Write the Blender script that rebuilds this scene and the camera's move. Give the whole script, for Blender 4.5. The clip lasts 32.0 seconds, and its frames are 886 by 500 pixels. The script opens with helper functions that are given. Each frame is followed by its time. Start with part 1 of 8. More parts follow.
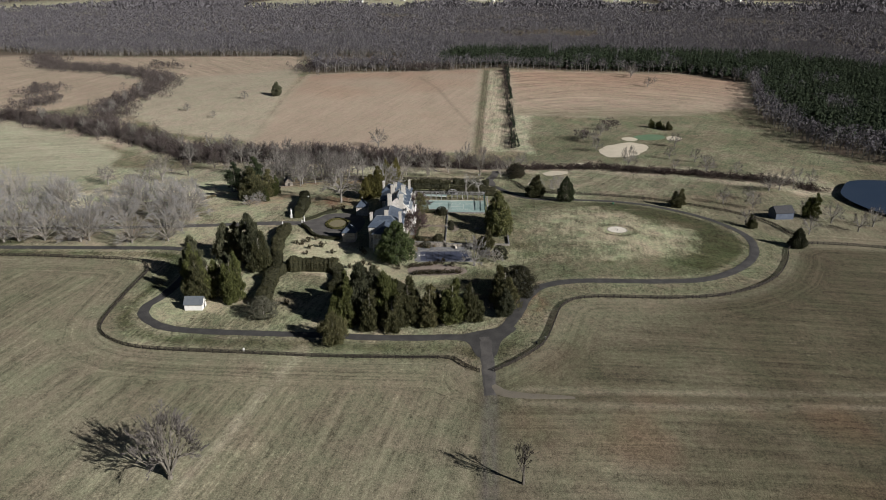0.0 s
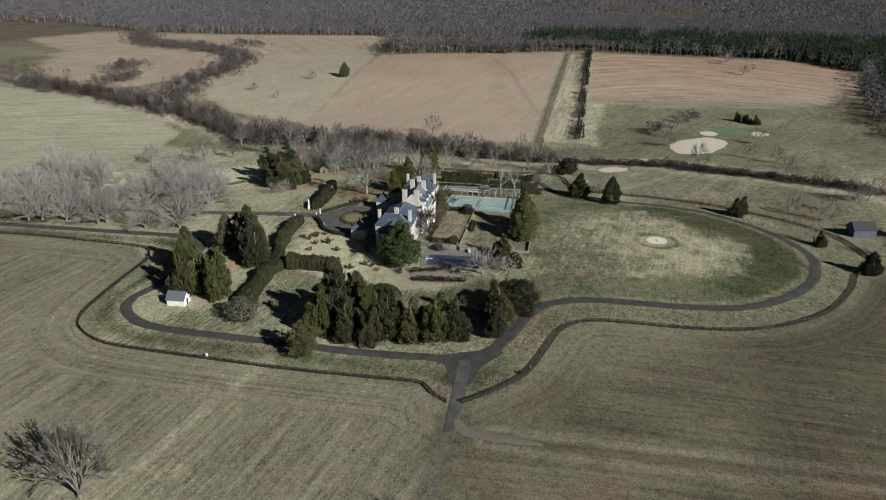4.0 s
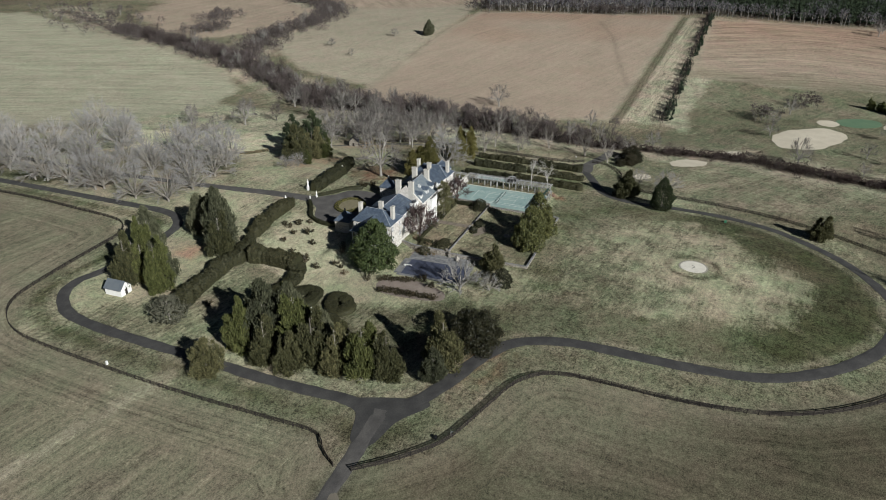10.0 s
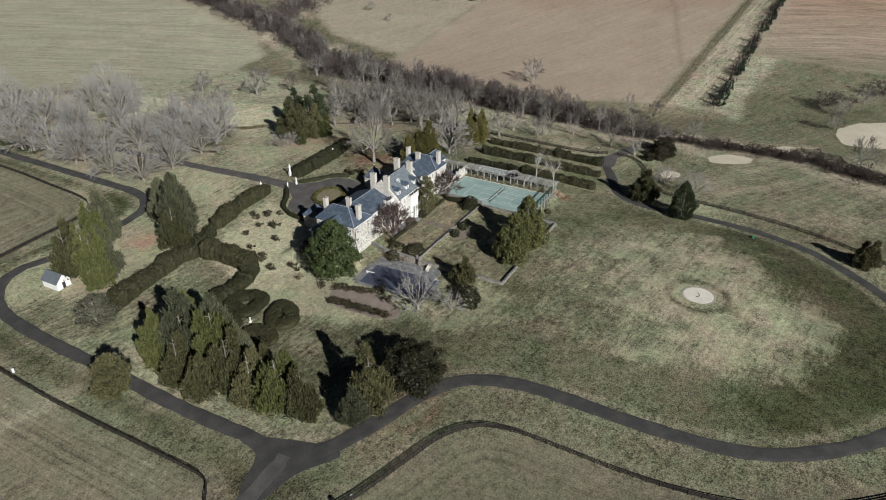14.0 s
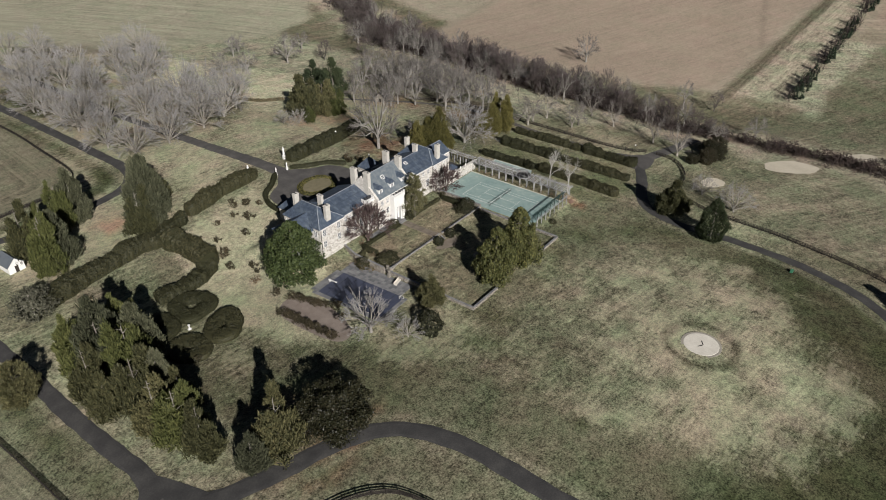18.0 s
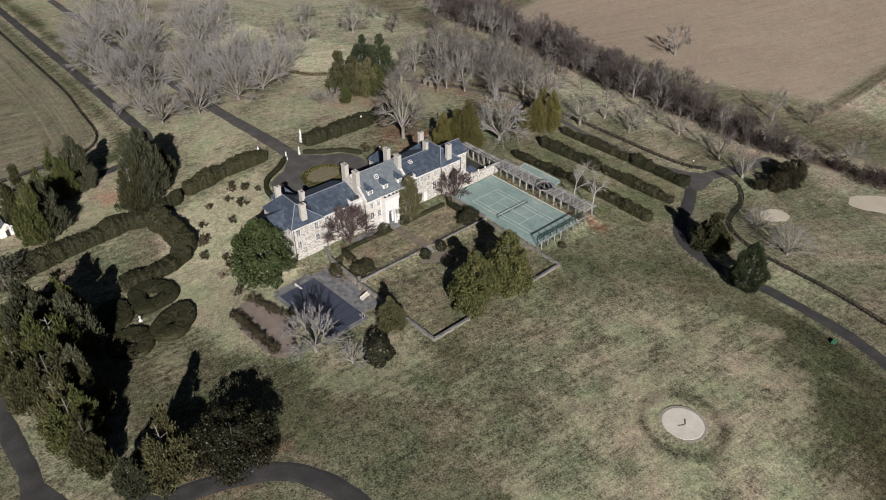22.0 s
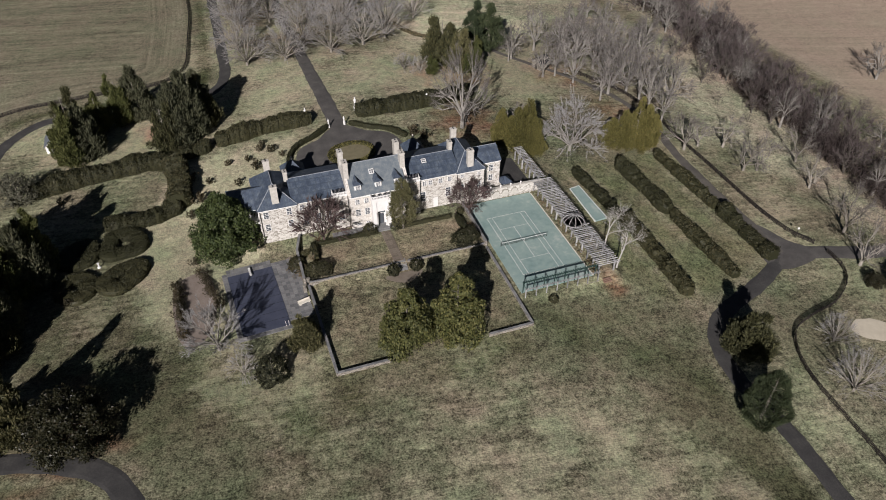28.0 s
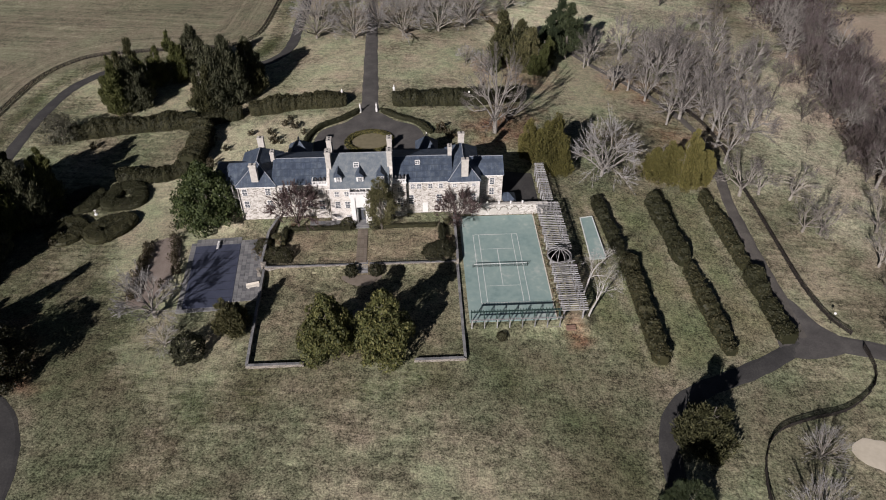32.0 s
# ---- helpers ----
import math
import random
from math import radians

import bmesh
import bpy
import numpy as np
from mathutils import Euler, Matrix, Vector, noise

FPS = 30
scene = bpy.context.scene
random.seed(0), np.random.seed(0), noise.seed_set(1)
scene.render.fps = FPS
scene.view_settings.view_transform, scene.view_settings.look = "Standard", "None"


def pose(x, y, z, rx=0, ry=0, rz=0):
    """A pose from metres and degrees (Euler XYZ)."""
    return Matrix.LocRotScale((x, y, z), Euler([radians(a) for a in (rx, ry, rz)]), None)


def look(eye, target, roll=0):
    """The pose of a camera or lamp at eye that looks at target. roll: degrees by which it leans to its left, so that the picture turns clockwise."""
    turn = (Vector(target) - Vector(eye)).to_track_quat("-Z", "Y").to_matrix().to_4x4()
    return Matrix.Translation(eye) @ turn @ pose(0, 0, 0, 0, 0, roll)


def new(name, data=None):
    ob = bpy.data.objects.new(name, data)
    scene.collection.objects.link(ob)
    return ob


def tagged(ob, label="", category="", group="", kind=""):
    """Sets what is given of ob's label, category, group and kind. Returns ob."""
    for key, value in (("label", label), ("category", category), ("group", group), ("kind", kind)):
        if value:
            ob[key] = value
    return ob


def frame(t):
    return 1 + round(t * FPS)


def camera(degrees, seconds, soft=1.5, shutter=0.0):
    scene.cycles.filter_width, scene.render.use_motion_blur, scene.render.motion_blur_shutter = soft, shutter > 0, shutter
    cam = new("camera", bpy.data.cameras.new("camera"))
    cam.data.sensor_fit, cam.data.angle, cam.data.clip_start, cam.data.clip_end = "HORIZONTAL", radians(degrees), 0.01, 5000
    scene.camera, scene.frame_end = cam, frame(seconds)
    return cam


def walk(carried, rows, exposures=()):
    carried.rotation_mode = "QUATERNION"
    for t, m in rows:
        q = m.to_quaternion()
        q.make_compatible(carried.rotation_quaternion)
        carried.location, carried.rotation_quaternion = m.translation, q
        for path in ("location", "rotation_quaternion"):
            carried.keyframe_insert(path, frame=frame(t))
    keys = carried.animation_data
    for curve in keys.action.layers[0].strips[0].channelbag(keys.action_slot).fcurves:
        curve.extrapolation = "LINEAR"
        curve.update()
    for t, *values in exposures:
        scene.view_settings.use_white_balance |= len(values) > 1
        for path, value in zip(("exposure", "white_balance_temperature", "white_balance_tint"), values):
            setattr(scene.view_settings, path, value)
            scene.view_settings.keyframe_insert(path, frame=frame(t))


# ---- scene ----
cam = camera(64.90, 32.0, soft=1.0)
PATH = [
    (0, look((-349.25, -6.60, 113.92), (-256.34, -3.70, 77.04), 0.09)),
    (0.5, look((-345.90, -11.27, 114.00), (-253.19, -6.29, 76.86), 0.06)),
    (1, look((-342.49, -15.87, 114.07), (-250.03, -8.75, 76.64), 0.06)),
    (1.5, look((-338.98, -20.35, 114.10), (-246.83, -11.26, 76.34), 0.07)),
    (2, look((-335.35, -24.72, 114.10), (-243.52, -14.01, 75.98), 0.02)),
    (2.5, look((-331.56, -28.99, 114.07), (-240.07, -16.69, 75.64), -0.02)),
    (3, look((-327.64, -33.24, 114.01), (-236.50, -19.36, 75.27), -0.05)),
    (3.5, look((-323.64, -37.49, 113.93), (-232.91, -22.04, 74.83), -0.14)),
    (5.5, look((-305.67, -53.34, 113.43), (-216.96, -31.30, 72.87), 0.00)),
    (6, look((-301.02, -56.93, 113.56), (-212.92, -33.29, 72.58), 0.01)),
    (6.5, look((-296.30, -60.42, 113.67), (-208.83, -35.35, 72.19), -0.02)),
    (7, look((-291.47, -63.78, 113.73), (-204.68, -37.10, 71.82), 0.01)),
    (7.5, look((-286.52, -67.01, 113.74), (-200.44, -38.91, 71.32), -0.06)),
    (8, look((-281.47, -70.13, 113.72), (-196.14, -40.53, 70.79), -0.07)),
    (8.5, look((-276.35, -73.14, 113.68), (-191.83, -42.08, 70.19), -0.06)),
    (9, look((-271.18, -76.02, 113.61), (-187.44, -43.61, 69.59), -0.13)),
    (9.5, look((-265.96, -78.72, 113.55), (-182.94, -45.28, 68.95), -0.09)),
    (10, look((-260.69, -81.26, 113.51), (-178.22, -47.22, 68.35), -0.08)),
    (10.5, look((-255.37, -83.66, 113.52), (-173.49, -48.95, 67.79), -0.04)),
    (11, look((-250.02, -85.94, 113.54), (-168.91, -50.27, 67.20), -0.01)),
    (11.5, look((-244.66, -88.11, 113.57), (-164.23, -51.80, 66.54), 0.00)),
    (12, look((-239.29, -90.19, 113.57), (-159.65, -52.90, 65.95), 0.03)),
    (12.5, look((-233.90, -92.16, 113.55), (-155.15, -53.79, 65.34), -0.05)),
    (13, look((-228.53, -94.05, 113.50), (-150.72, -54.46, 64.75), -0.06)),
    (13.5, look((-223.18, -95.89, 113.42), (-146.35, -55.08, 64.12), -0.06)),
    (16.5, look((-191.74, -104.17, 113.64), (-121.55, -56.71, 60.54), 0.02)),
    (17, look((-186.41, -105.70, 113.54), (-117.26, -57.36, 59.87), -0.01)),
    (17.5, look((-181.06, -107.24, 113.43), (-113.08, -57.81, 59.25), 0.02)),
    (18, look((-175.70, -108.82, 113.32), (-108.92, -58.24, 58.72), -0.01)),
    (18.5, look((-170.34, -110.45, 113.23), (-104.78, -58.73, 58.21), -0.00)),
    (19, look((-164.99, -112.07, 113.17), (-100.94, -58.95, 57.69), -0.01)),
    (19.5, look((-159.65, -113.63, 113.13), (-97.23, -59.08, 57.21), -0.03)),
    (20, look((-154.34, -115.10, 113.14), (-93.60, -59.12, 56.78), -0.01)),
    (20.5, look((-149.08, -116.42, 113.16), (-89.83, -59.33, 56.32), -0.04)),
    (21, look((-143.82, -117.61, 113.19), (-86.29, -59.23, 55.91), -0.02)),
    (21.5, look((-138.54, -118.67, 113.24), (-83.01, -58.94, 55.38), 0.02)),
    (22, look((-133.19, -119.63, 113.31), (-79.61, -58.70, 54.86), 0.01)),
    (22.5, look((-127.77, -120.50, 113.39), (-76.23, -58.29, 54.45), -0.01)),
    (23, look((-122.29, -121.26, 113.47), (-72.70, -57.97, 54.01), 0.04)),
    (23.5, look((-116.75, -121.93, 113.56), (-68.82, -57.88, 53.56), 0.05)),
    (24, look((-111.18, -122.49, 113.69), (-64.90, -57.69, 53.19), 0.10)),
    (24.5, look((-105.60, -123.00, 113.85), (-61.41, -57.27, 52.80), 0.11)),
    (26.5, look((-82.83, -124.16, 113.81), (-48.83, -54.29, 50.87), -0.02)),
    (27, look((-76.98, -124.16, 113.61), (-45.92, -53.28, 50.28), -0.00)),
    (27.5, look((-71.13, -124.09, 113.41), (-43.03, -52.40, 49.60), 0.03)),
    (28, look((-65.28, -123.92, 113.20), (-40.03, -51.59, 48.94), 0.04)),
    (28.5, look((-59.44, -123.69, 112.97), (-37.02, -50.63, 48.47), 0.06)),
    (29, look((-53.60, -123.40, 112.75), (-33.90, -49.84, 47.93), 0.07)),
    (29.5, look((-47.80, -123.07, 112.54), (-30.81, -49.07, 47.45), 0.04)),
    (30, look((-42.05, -122.66, 112.36), (-27.83, -48.30, 47.02), 0.02)),
    (30.5, look((-36.34, -122.15, 112.17), (-24.82, -47.47, 46.67), 0.04)),
    (31, look((-30.65, -121.52, 111.94), (-21.63, -46.71, 46.20), 0.02)),
    (31.5, look((-24.98, -120.79, 111.63), (-18.55, -45.88, 45.70), 0.02)),
    (32, look((-19.35, -120.01, 111.26), (-15.67, -44.95, 45.28), -0.05)),
]
walk(cam, PATH, [(0, 0.31, 6400, 11), (4, 0.29, 6250, 8), (7, 0.28, 6120, 6), (12, 0.26, 6150, 7), (17, 0.21, 6380, 10), (20, 0.15, 6430, 13), (26, 0.12, 6420, 14), (32, 0.12, 6400, 18)])

# ---- light ----
SUN_AZ, SUN_EL = radians(239.0), radians(28.0)
world = bpy.data.worlds.new("sky")
scene.world = world
world.use_nodes = True
wn = world.node_tree
sky = wn.nodes.new("ShaderNodeTexSky")
sky.sky_type, sky.sun_disc = "NISHITA", False
sky.sun_elevation, sky.sun_rotation = SUN_EL, radians(90) - SUN_AZ
sky.air_density, sky.dust_density = 0.8, 0.5
wn.nodes["Background"].inputs["Strength"].default_value = 0.0145
wn.links.new(sky.outputs[0], wn.nodes["Background"].inputs["Color"])
sun = new("sun", bpy.data.lights.new("sun", "SUN"))
sun.data.energy, sun.data.angle, sun.data.color = 5.0, radians(0.53), (1.0, 0.965, 0.91)
sun.matrix_world = look((0, 0, 0), (-math.cos(SUN_AZ) * math.cos(SUN_EL), -math.sin(SUN_AZ) * math.cos(SUN_EL), -math.sin(SUN_EL)))

# ---- materials ----
def material(name, colors, scale=2.0, rough=0.85, bump=0.0, fine=9.0, metal=0.0, vary=0.0, spec=0.3, stretch=(1, 1, 1)):
    """Two scales of noise through a ramp of colours, with relief; vary: by object."""
    m = bpy.data.materials.new(name)
    m.use_nodes = True
    n, l = m.node_tree.nodes, m.node_tree.links
    b = n["Principled BSDF"]
    b.inputs["Roughness"].default_value, b.inputs["Metallic"].default_value = rough, metal
    b.inputs["Specular IOR Level"].default_value = spec
    tc, mp = n.new("ShaderNodeTexCoord"), n.new("ShaderNodeMapping")
    mp.inputs["Scale"].default_value = stretch
    l.new(tc.outputs["Object"], mp.inputs["Vector"])
    a, c = n.new("ShaderNodeTexNoise"), n.new("ShaderNodeTexNoise")
    a.inputs["Scale"].default_value, c.inputs["Scale"].default_value = scale, scale * fine
    a.inputs["Detail"].default_value, c.inputs["Detail"].default_value = 4, 3
    for x in (a, c):
        l.new(mp.outputs[0], x.inputs["Vector"])
    mix = n.new("ShaderNodeMath")
    mix.operation = "MULTIPLY_ADD"
    l.new(c.outputs["Fac"], mix.inputs[0])
    mix.inputs[1].default_value = 0.5
    sub = n.new("ShaderNodeMath")
    sub.operation = "MULTIPLY_ADD"
    l.new(a.outputs["Fac"], sub.inputs[0])
    sub.inputs[1].default_value, sub.inputs[2].default_value = 0.8, -0.15
    l.new(sub.outputs[0], mix.inputs[2])
    last = mix.outputs[0]
    if vary:
        oi, ad = n.new("ShaderNodeObjectInfo"), n.new("ShaderNodeMath")
        ad.operation = "MULTIPLY_ADD"
        l.new(oi.outputs["Random"], ad.inputs[0])
        ad.inputs[1].default_value = vary
        sh = n.new("ShaderNodeMath")
        sh.operation = "SUBTRACT"
        l.new(last, sh.inputs[0])
        sh.inputs[1].default_value = vary / 2
        l.new(sh.outputs[0], ad.inputs[2])
        last = ad.outputs[0]
    ramp = n.new("ShaderNodeValToRGB")
    els = ramp.color_ramp.elements
    while len(els) < len(colors):
        els.new(0.5)
    for i, col in enumerate(colors):
        els[i].position = 0.25 + 0.5 * i / max(1, len(colors) - 1)
        els[i].color = (*col, 1)
    l.new(last, ramp.inputs["Fac"])
    l.new(ramp.outputs["Color"], b.inputs["Base Color"])
    if bump:
        bp = n.new("ShaderNodeBump")
        bp.inputs["Strength"].default_value, bp.inputs["Distance"].default_value = bump, 0.05
        l.new(c.outputs["Fac"], bp.inputs["Height"])
        l.new(bp.outputs[0], b.inputs["Normal"])
    return m


def foliage(name, colors, rough=0.6, trans=0.15):
    """Leaves: colour varies by tree and by leaf clump."""
    m = bpy.data.materials.new(name)
    m.use_nodes = True
    n, l = m.node_tree.nodes, m.node_tree.links
    b = n["Principled BSDF"]
    b.inputs["Roughness"].default_value = rough
    b.inputs["Specular IOR Level"].default_value = 0.25
    g, oi, ad = n.new("ShaderNodeNewGeometry"), n.new("ShaderNodeObjectInfo"), n.new("ShaderNodeMath")
    ad.operation = "MULTIPLY_ADD"
    l.new(g.outputs["Random Per Island"], ad.inputs[0])
    ad.inputs[1].default_value = 0.6
    m2 = n.new("ShaderNodeMath")
    m2.operation = "MULTIPLY"
    l.new(oi.outputs["Random"], m2.inputs[0])
    m2.inputs[1].default_value = 0.4
    l.new(m2.outputs[0], ad.inputs[2])
    ramp = n.new("ShaderNodeValToRGB")
    els = ramp.color_ramp.elements
    while len(els) < len(colors):
        els.new(0.5)
    for i, col in enumerate(colors):
        els[i].position = i / max(1, len(colors) - 1)
        els[i].color = (*col, 1)
    l.new(ad.outputs[0], ramp.inputs["Fac"])
    l.new(ramp.outputs["Color"], b.inputs["Base Color"])
    if trans:
        t, mx = n.new("ShaderNodeBsdfTranslucent"), n.new("ShaderNodeMixShader")
        l.new(ramp.outputs["Color"], t.inputs["Color"])
        mx.inputs[0].default_value = trans
        l.new(b.outputs[0], mx.inputs[1])
        l.new(t.outputs[0], mx.inputs[2])
        l.new(mx.outputs[0], n["Material Output"].inputs["Surface"])
    return m


ASPHALT = material("asphalt", [(0.036, 0.035, 0.035), (0.053, 0.051, 0.05), (0.08, 0.077, 0.072)], 0.25, 0.9, 0.2, 12)
DRIVEWAY = material("worn_driveway", [(0.06, 0.056, 0.054), (0.086, 0.081, 0.077), (0.125, 0.117, 0.108)], 0.3, 0.92, 0.2, 10)
GRAVEL = material("gravel_track", [(0.10, 0.09, 0.075), (0.17, 0.15, 0.12), (0.13, 0.115, 0.085)], 0.3, 0.95, 0.3, 14)
FENCE_WOOD = material("dark_fence_wood", [(0.018, 0.015, 0.013), (0.04, 0.033, 0.028)], 1.5, 0.8, 0.2, 8, vary=0.4)
WALLSTONE = material("grey_garden_stone", [(0.16, 0.15, 0.13), (0.30, 0.27, 0.23)], 0.9, 0.9, 0.4, 5)
CHIMNEY = material("pale_chimney_stone", [(0.40, 0.375, 0.335), (0.58, 0.555, 0.51)], 1.5, 0.9, 0.3, 5)
WHITE = material("white_paint", [(0.68, 0.67, 0.65), (0.8, 0.79, 0.77)], 0.8, 0.6, 0.05, 6)
MARBLE = material("white_marble", [(0.66, 0.65, 0.63), (0.82, 0.81, 0.79)], 2.0, 0.5, 0.1, 6)
SLATE = material("blue_grey_slate", [(0.055, 0.066, 0.085), (0.085, 0.10, 0.122), (0.12, 0.135, 0.15)], 0.6, 0.62, 0.3, 9, vary=0.9)
LEAD = material("dark_lead", [(0.03, 0.03, 0.034), (0.05, 0.05, 0.055)], 1.0, 0.6, 0.1)
PANE = material("window_glass", [(0.06, 0.068, 0.08), (0.10, 0.11, 0.125)], 0.5, 0.2, 0.0, spec=0.6)
COURT = material("green_court_paint", [(0.17, 0.255, 0.245), (0.235, 0.325, 0.308), (0.275, 0.36, 0.335), (0.42, 0.47, 0.44)], 0.16, 0.85, 0.05, 5)
LINE = material("white_line_paint", [(0.55, 0.58, 0.55), (0.7, 0.72, 0.7)], 1.5, 0.8)
COVER = material("navy_pool_cover", [(0.045, 0.052, 0.082), (0.07, 0.079, 0.115)], 0.35, 0.6, 0.05, 6)
FLAG = material("grey_flagstone", [(0.12, 0.122, 0.128), (0.26, 0.258, 0.255)], 0.5, 0.85, 0.3, 6, vary=0.4)
CONCRETE = material("pale_concrete", [(0.56, 0.52, 0.45), (0.72, 0.68, 0.6)], 0.4, 0.9, 0.1, 8)
SAND = material("bunker_sand", [(0.48, 0.425, 0.33), (0.62, 0.56, 0.45)], 0.12, 0.95, 0.2, 10)
PUTTING = material("putting_green", [(0.10, 0.17, 0.10), (0.14, 0.21, 0.125)], 0.15, 0.8, 0.05, 8)
WATER = material("lake_water", [(0.02, 0.032, 0.055), (0.032, 0.046, 0.075)], 0.05, 0.08, 0.08, 30, spec=0.5)
BARK = material("grey_bark", [(0.15, 0.135, 0.115), (0.30, 0.275, 0.24)], 1.2, 0.95, 0.3, 6, vary=0.6)
PALEBARK = material("pale_bark", [(0.16, 0.147, 0.13), (0.33, 0.31, 0.285)], 0.8, 0.95, 0.3, 6)
REDBARK = material("maroon_twigs", [(0.08, 0.055, 0.05), (0.14, 0.10, 0.09)], 1.2, 0.95, 0.2, 6)
GREYTWIG = foliage("grey_twigs", [(0.165, 0.16, 0.158), (0.25, 0.242, 0.238), (0.36, 0.348, 0.34)], 0.9, 0.0)
BROWNTWIG = foliage("brown_twigs", [(0.08, 0.071, 0.066), (0.13, 0.117, 0.109), (0.20, 0.183, 0.17)], 0.9, 0.0)
DARKTWIG = foliage("dark_oak_twigs", [(0.055, 0.048, 0.042), (0.10, 0.088, 0.078)], 0.9, 0.0)
DARKBARK = material("dark_bark", [(0.07, 0.062, 0.053), (0.15, 0.135, 0.115)], 1.2, 0.95, 0.3, 6)
REDTWIG = foliage("maroon_twig_tips", [(0.07, 0.048, 0.046), (0.15, 0.11, 0.104)], 0.9, 0.0)
CEDAR = foliage("cedar_olive", [(0.026, 0.028, 0.013), (0.078, 0.078, 0.036), (0.19, 0.17, 0.082)])
GREYCEDAR = foliage("cedar_grey_green", [(0.03, 0.034, 0.02), (0.084, 0.088, 0.052), (0.18, 0.176, 0.11)])
GREENCEDAR = foliage("cedar_fresh_green", [(0.028, 0.034, 0.012), (0.08, 0.09, 0.03), (0.175, 0.175, 0.066)])
JUNIPER = foliage("dusty_juniper", [(0.05, 0.052, 0.036), (0.11, 0.108, 0.078), (0.19, 0.18, 0.13)])
HOLLY = foliage("magnolia_green", [(0.028, 0.036, 0.013), (0.082, 0.088, 0.030), (0.235, 0.215, 0.082)], 0.55)
LAUREL = foliage("laurel_green", [(0.024, 0.036, 0.013), (0.056, 0.076, 0.026), (0.13, 0.145, 0.052)], 0.55)
CYPRESS = foliage("olive_cypress", [(0.08, 0.08, 0.037), (0.16, 0.15, 0.075), (0.25, 0.225, 0.12)])
YEW = foliage("olive_yew", [(0.052, 0.051, 0.017), (0.118, 0.108, 0.035), (0.215, 0.187, 0.066)])
BOX = foliage("dark_boxwood", [(0.013, 0.015, 0.008), (0.034, 0.035, 0.017), (0.086, 0.077, 0.038)])
PINE = foliage("pine_green", [(0.018, 0.027, 0.014), (0.038, 0.052, 0.026), (0.075, 0.088, 0.042)])
BRONZE = foliage("bronze_holly", [(0.014, 0.015, 0.008), (0.030, 0.030, 0.015), (0.075, 0.058, 0.036)], 0.4)
RUSTY = foliage("bronze_shrub", [(0.026, 0.024, 0.012), (0.052, 0.044, 0.024), (0.115, 0.086, 0.05)])
DRY = foliage("dry_shrub", [(0.12, 0.10, 0.06), (0.2, 0.165, 0.10), (0.12, 0.055, 0.035)], 0.9)
IRON = material("black_iron", [(0.012, 0.012, 0.013), (0.025, 0.025, 0.027)], 3, 0.5, 0.0, metal=0.3)
DEADWOOD = material("bleached_wood", [(0.28, 0.268, 0.25), (0.48, 0.462, 0.435)], 0.9, 0.9, 0.2, 6)
PERGOLA = material("weathered_pergola", [(0.17, 0.167, 0.168), (0.42, 0.415, 0.41)], 1.2, 0.9, 0.1, 6, vary=0.5)
MULCH = material("mulch", [(0.16, 0.128, 0.108), (0.25, 0.21, 0.18)], 0.5, 0.95, 0.3, 8)
PATHSTONE = material("brown_path_stone", [(0.14, 0.115, 0.09), (0.22, 0.185, 0.15)], 0.8, 0.9, 0.3, 6, vary=0.4)


# ---- helpers ----
def link_mesh(name, verts, faces, mat, smooth=False):
    me = bpy.data.meshes.new(name)
    me.from_pydata(verts, [], faces)
    me.materials.append(mat)
    if smooth:
        me.shade_smooth()
    me.update()
    return me


def part(name, bm, mat, parent=None, label=""):
    """A bmesh, or a ready mesh, as one object, under a thing or a part."""
    if isinstance(bm, bmesh.types.BMesh):
        me = bpy.data.meshes.new(name)
        bm.to_mesh(me)
        bm.free()
        me.materials.append(mat)
    else:
        me = bm
    ob = new(name, me)
    if parent is not None:
        ob.parent = parent
    if label:
        tagged(ob, label)
    return ob


def thing(name, m, label, category, group="", kind=""):
    ob = new(name)
    ob.matrix_world = m
    ob.empty_display_size = 0.5
    return tagged(ob, label, category, group, kind)


def box(bm, x0, x1, y0, y1, z0, z1, bevel=0.0):
    r = bmesh.ops.create_cube(bm, size=1.0)
    vs = r["verts"]
    for v in vs:
        v.co = Vector(((x0 + x1) / 2 + v.co.x * (x1 - x0), (y0 + y1) / 2 + v.co.y * (y1 - y0), (z0 + z1) / 2 + v.co.z * (z1 - z0)))
    if bevel:
        es = {e for v in vs for e in v.link_edges}
        bmesh.ops.bevel(bm, geom=list(es), offset=bevel, segments=1, affect="EDGES")
    return bm


def boxed(*a, bevel=0.0):
    return box(bmesh.new(), *a, bevel=bevel)


def lathe(profile, sides=10):
    """A turned solid from (radius, height) pairs."""
    bm = bmesh.new()
    rings = []
    for r, z in profile:
        rings.append([bm.verts.new((r * math.cos(k * math.tau / sides), r * math.sin(k * math.tau / sides), z)) for k in range(sides)])
    for a, b in zip(rings, rings[1:]):
        for k in range(sides):
            bm.faces.new((a[k], a[(k + 1) % sides], b[(k + 1) % sides], b[k]))
    bm.faces.new(rings[-1])
    bm.faces.new(rings[0][::-1])
    return bm


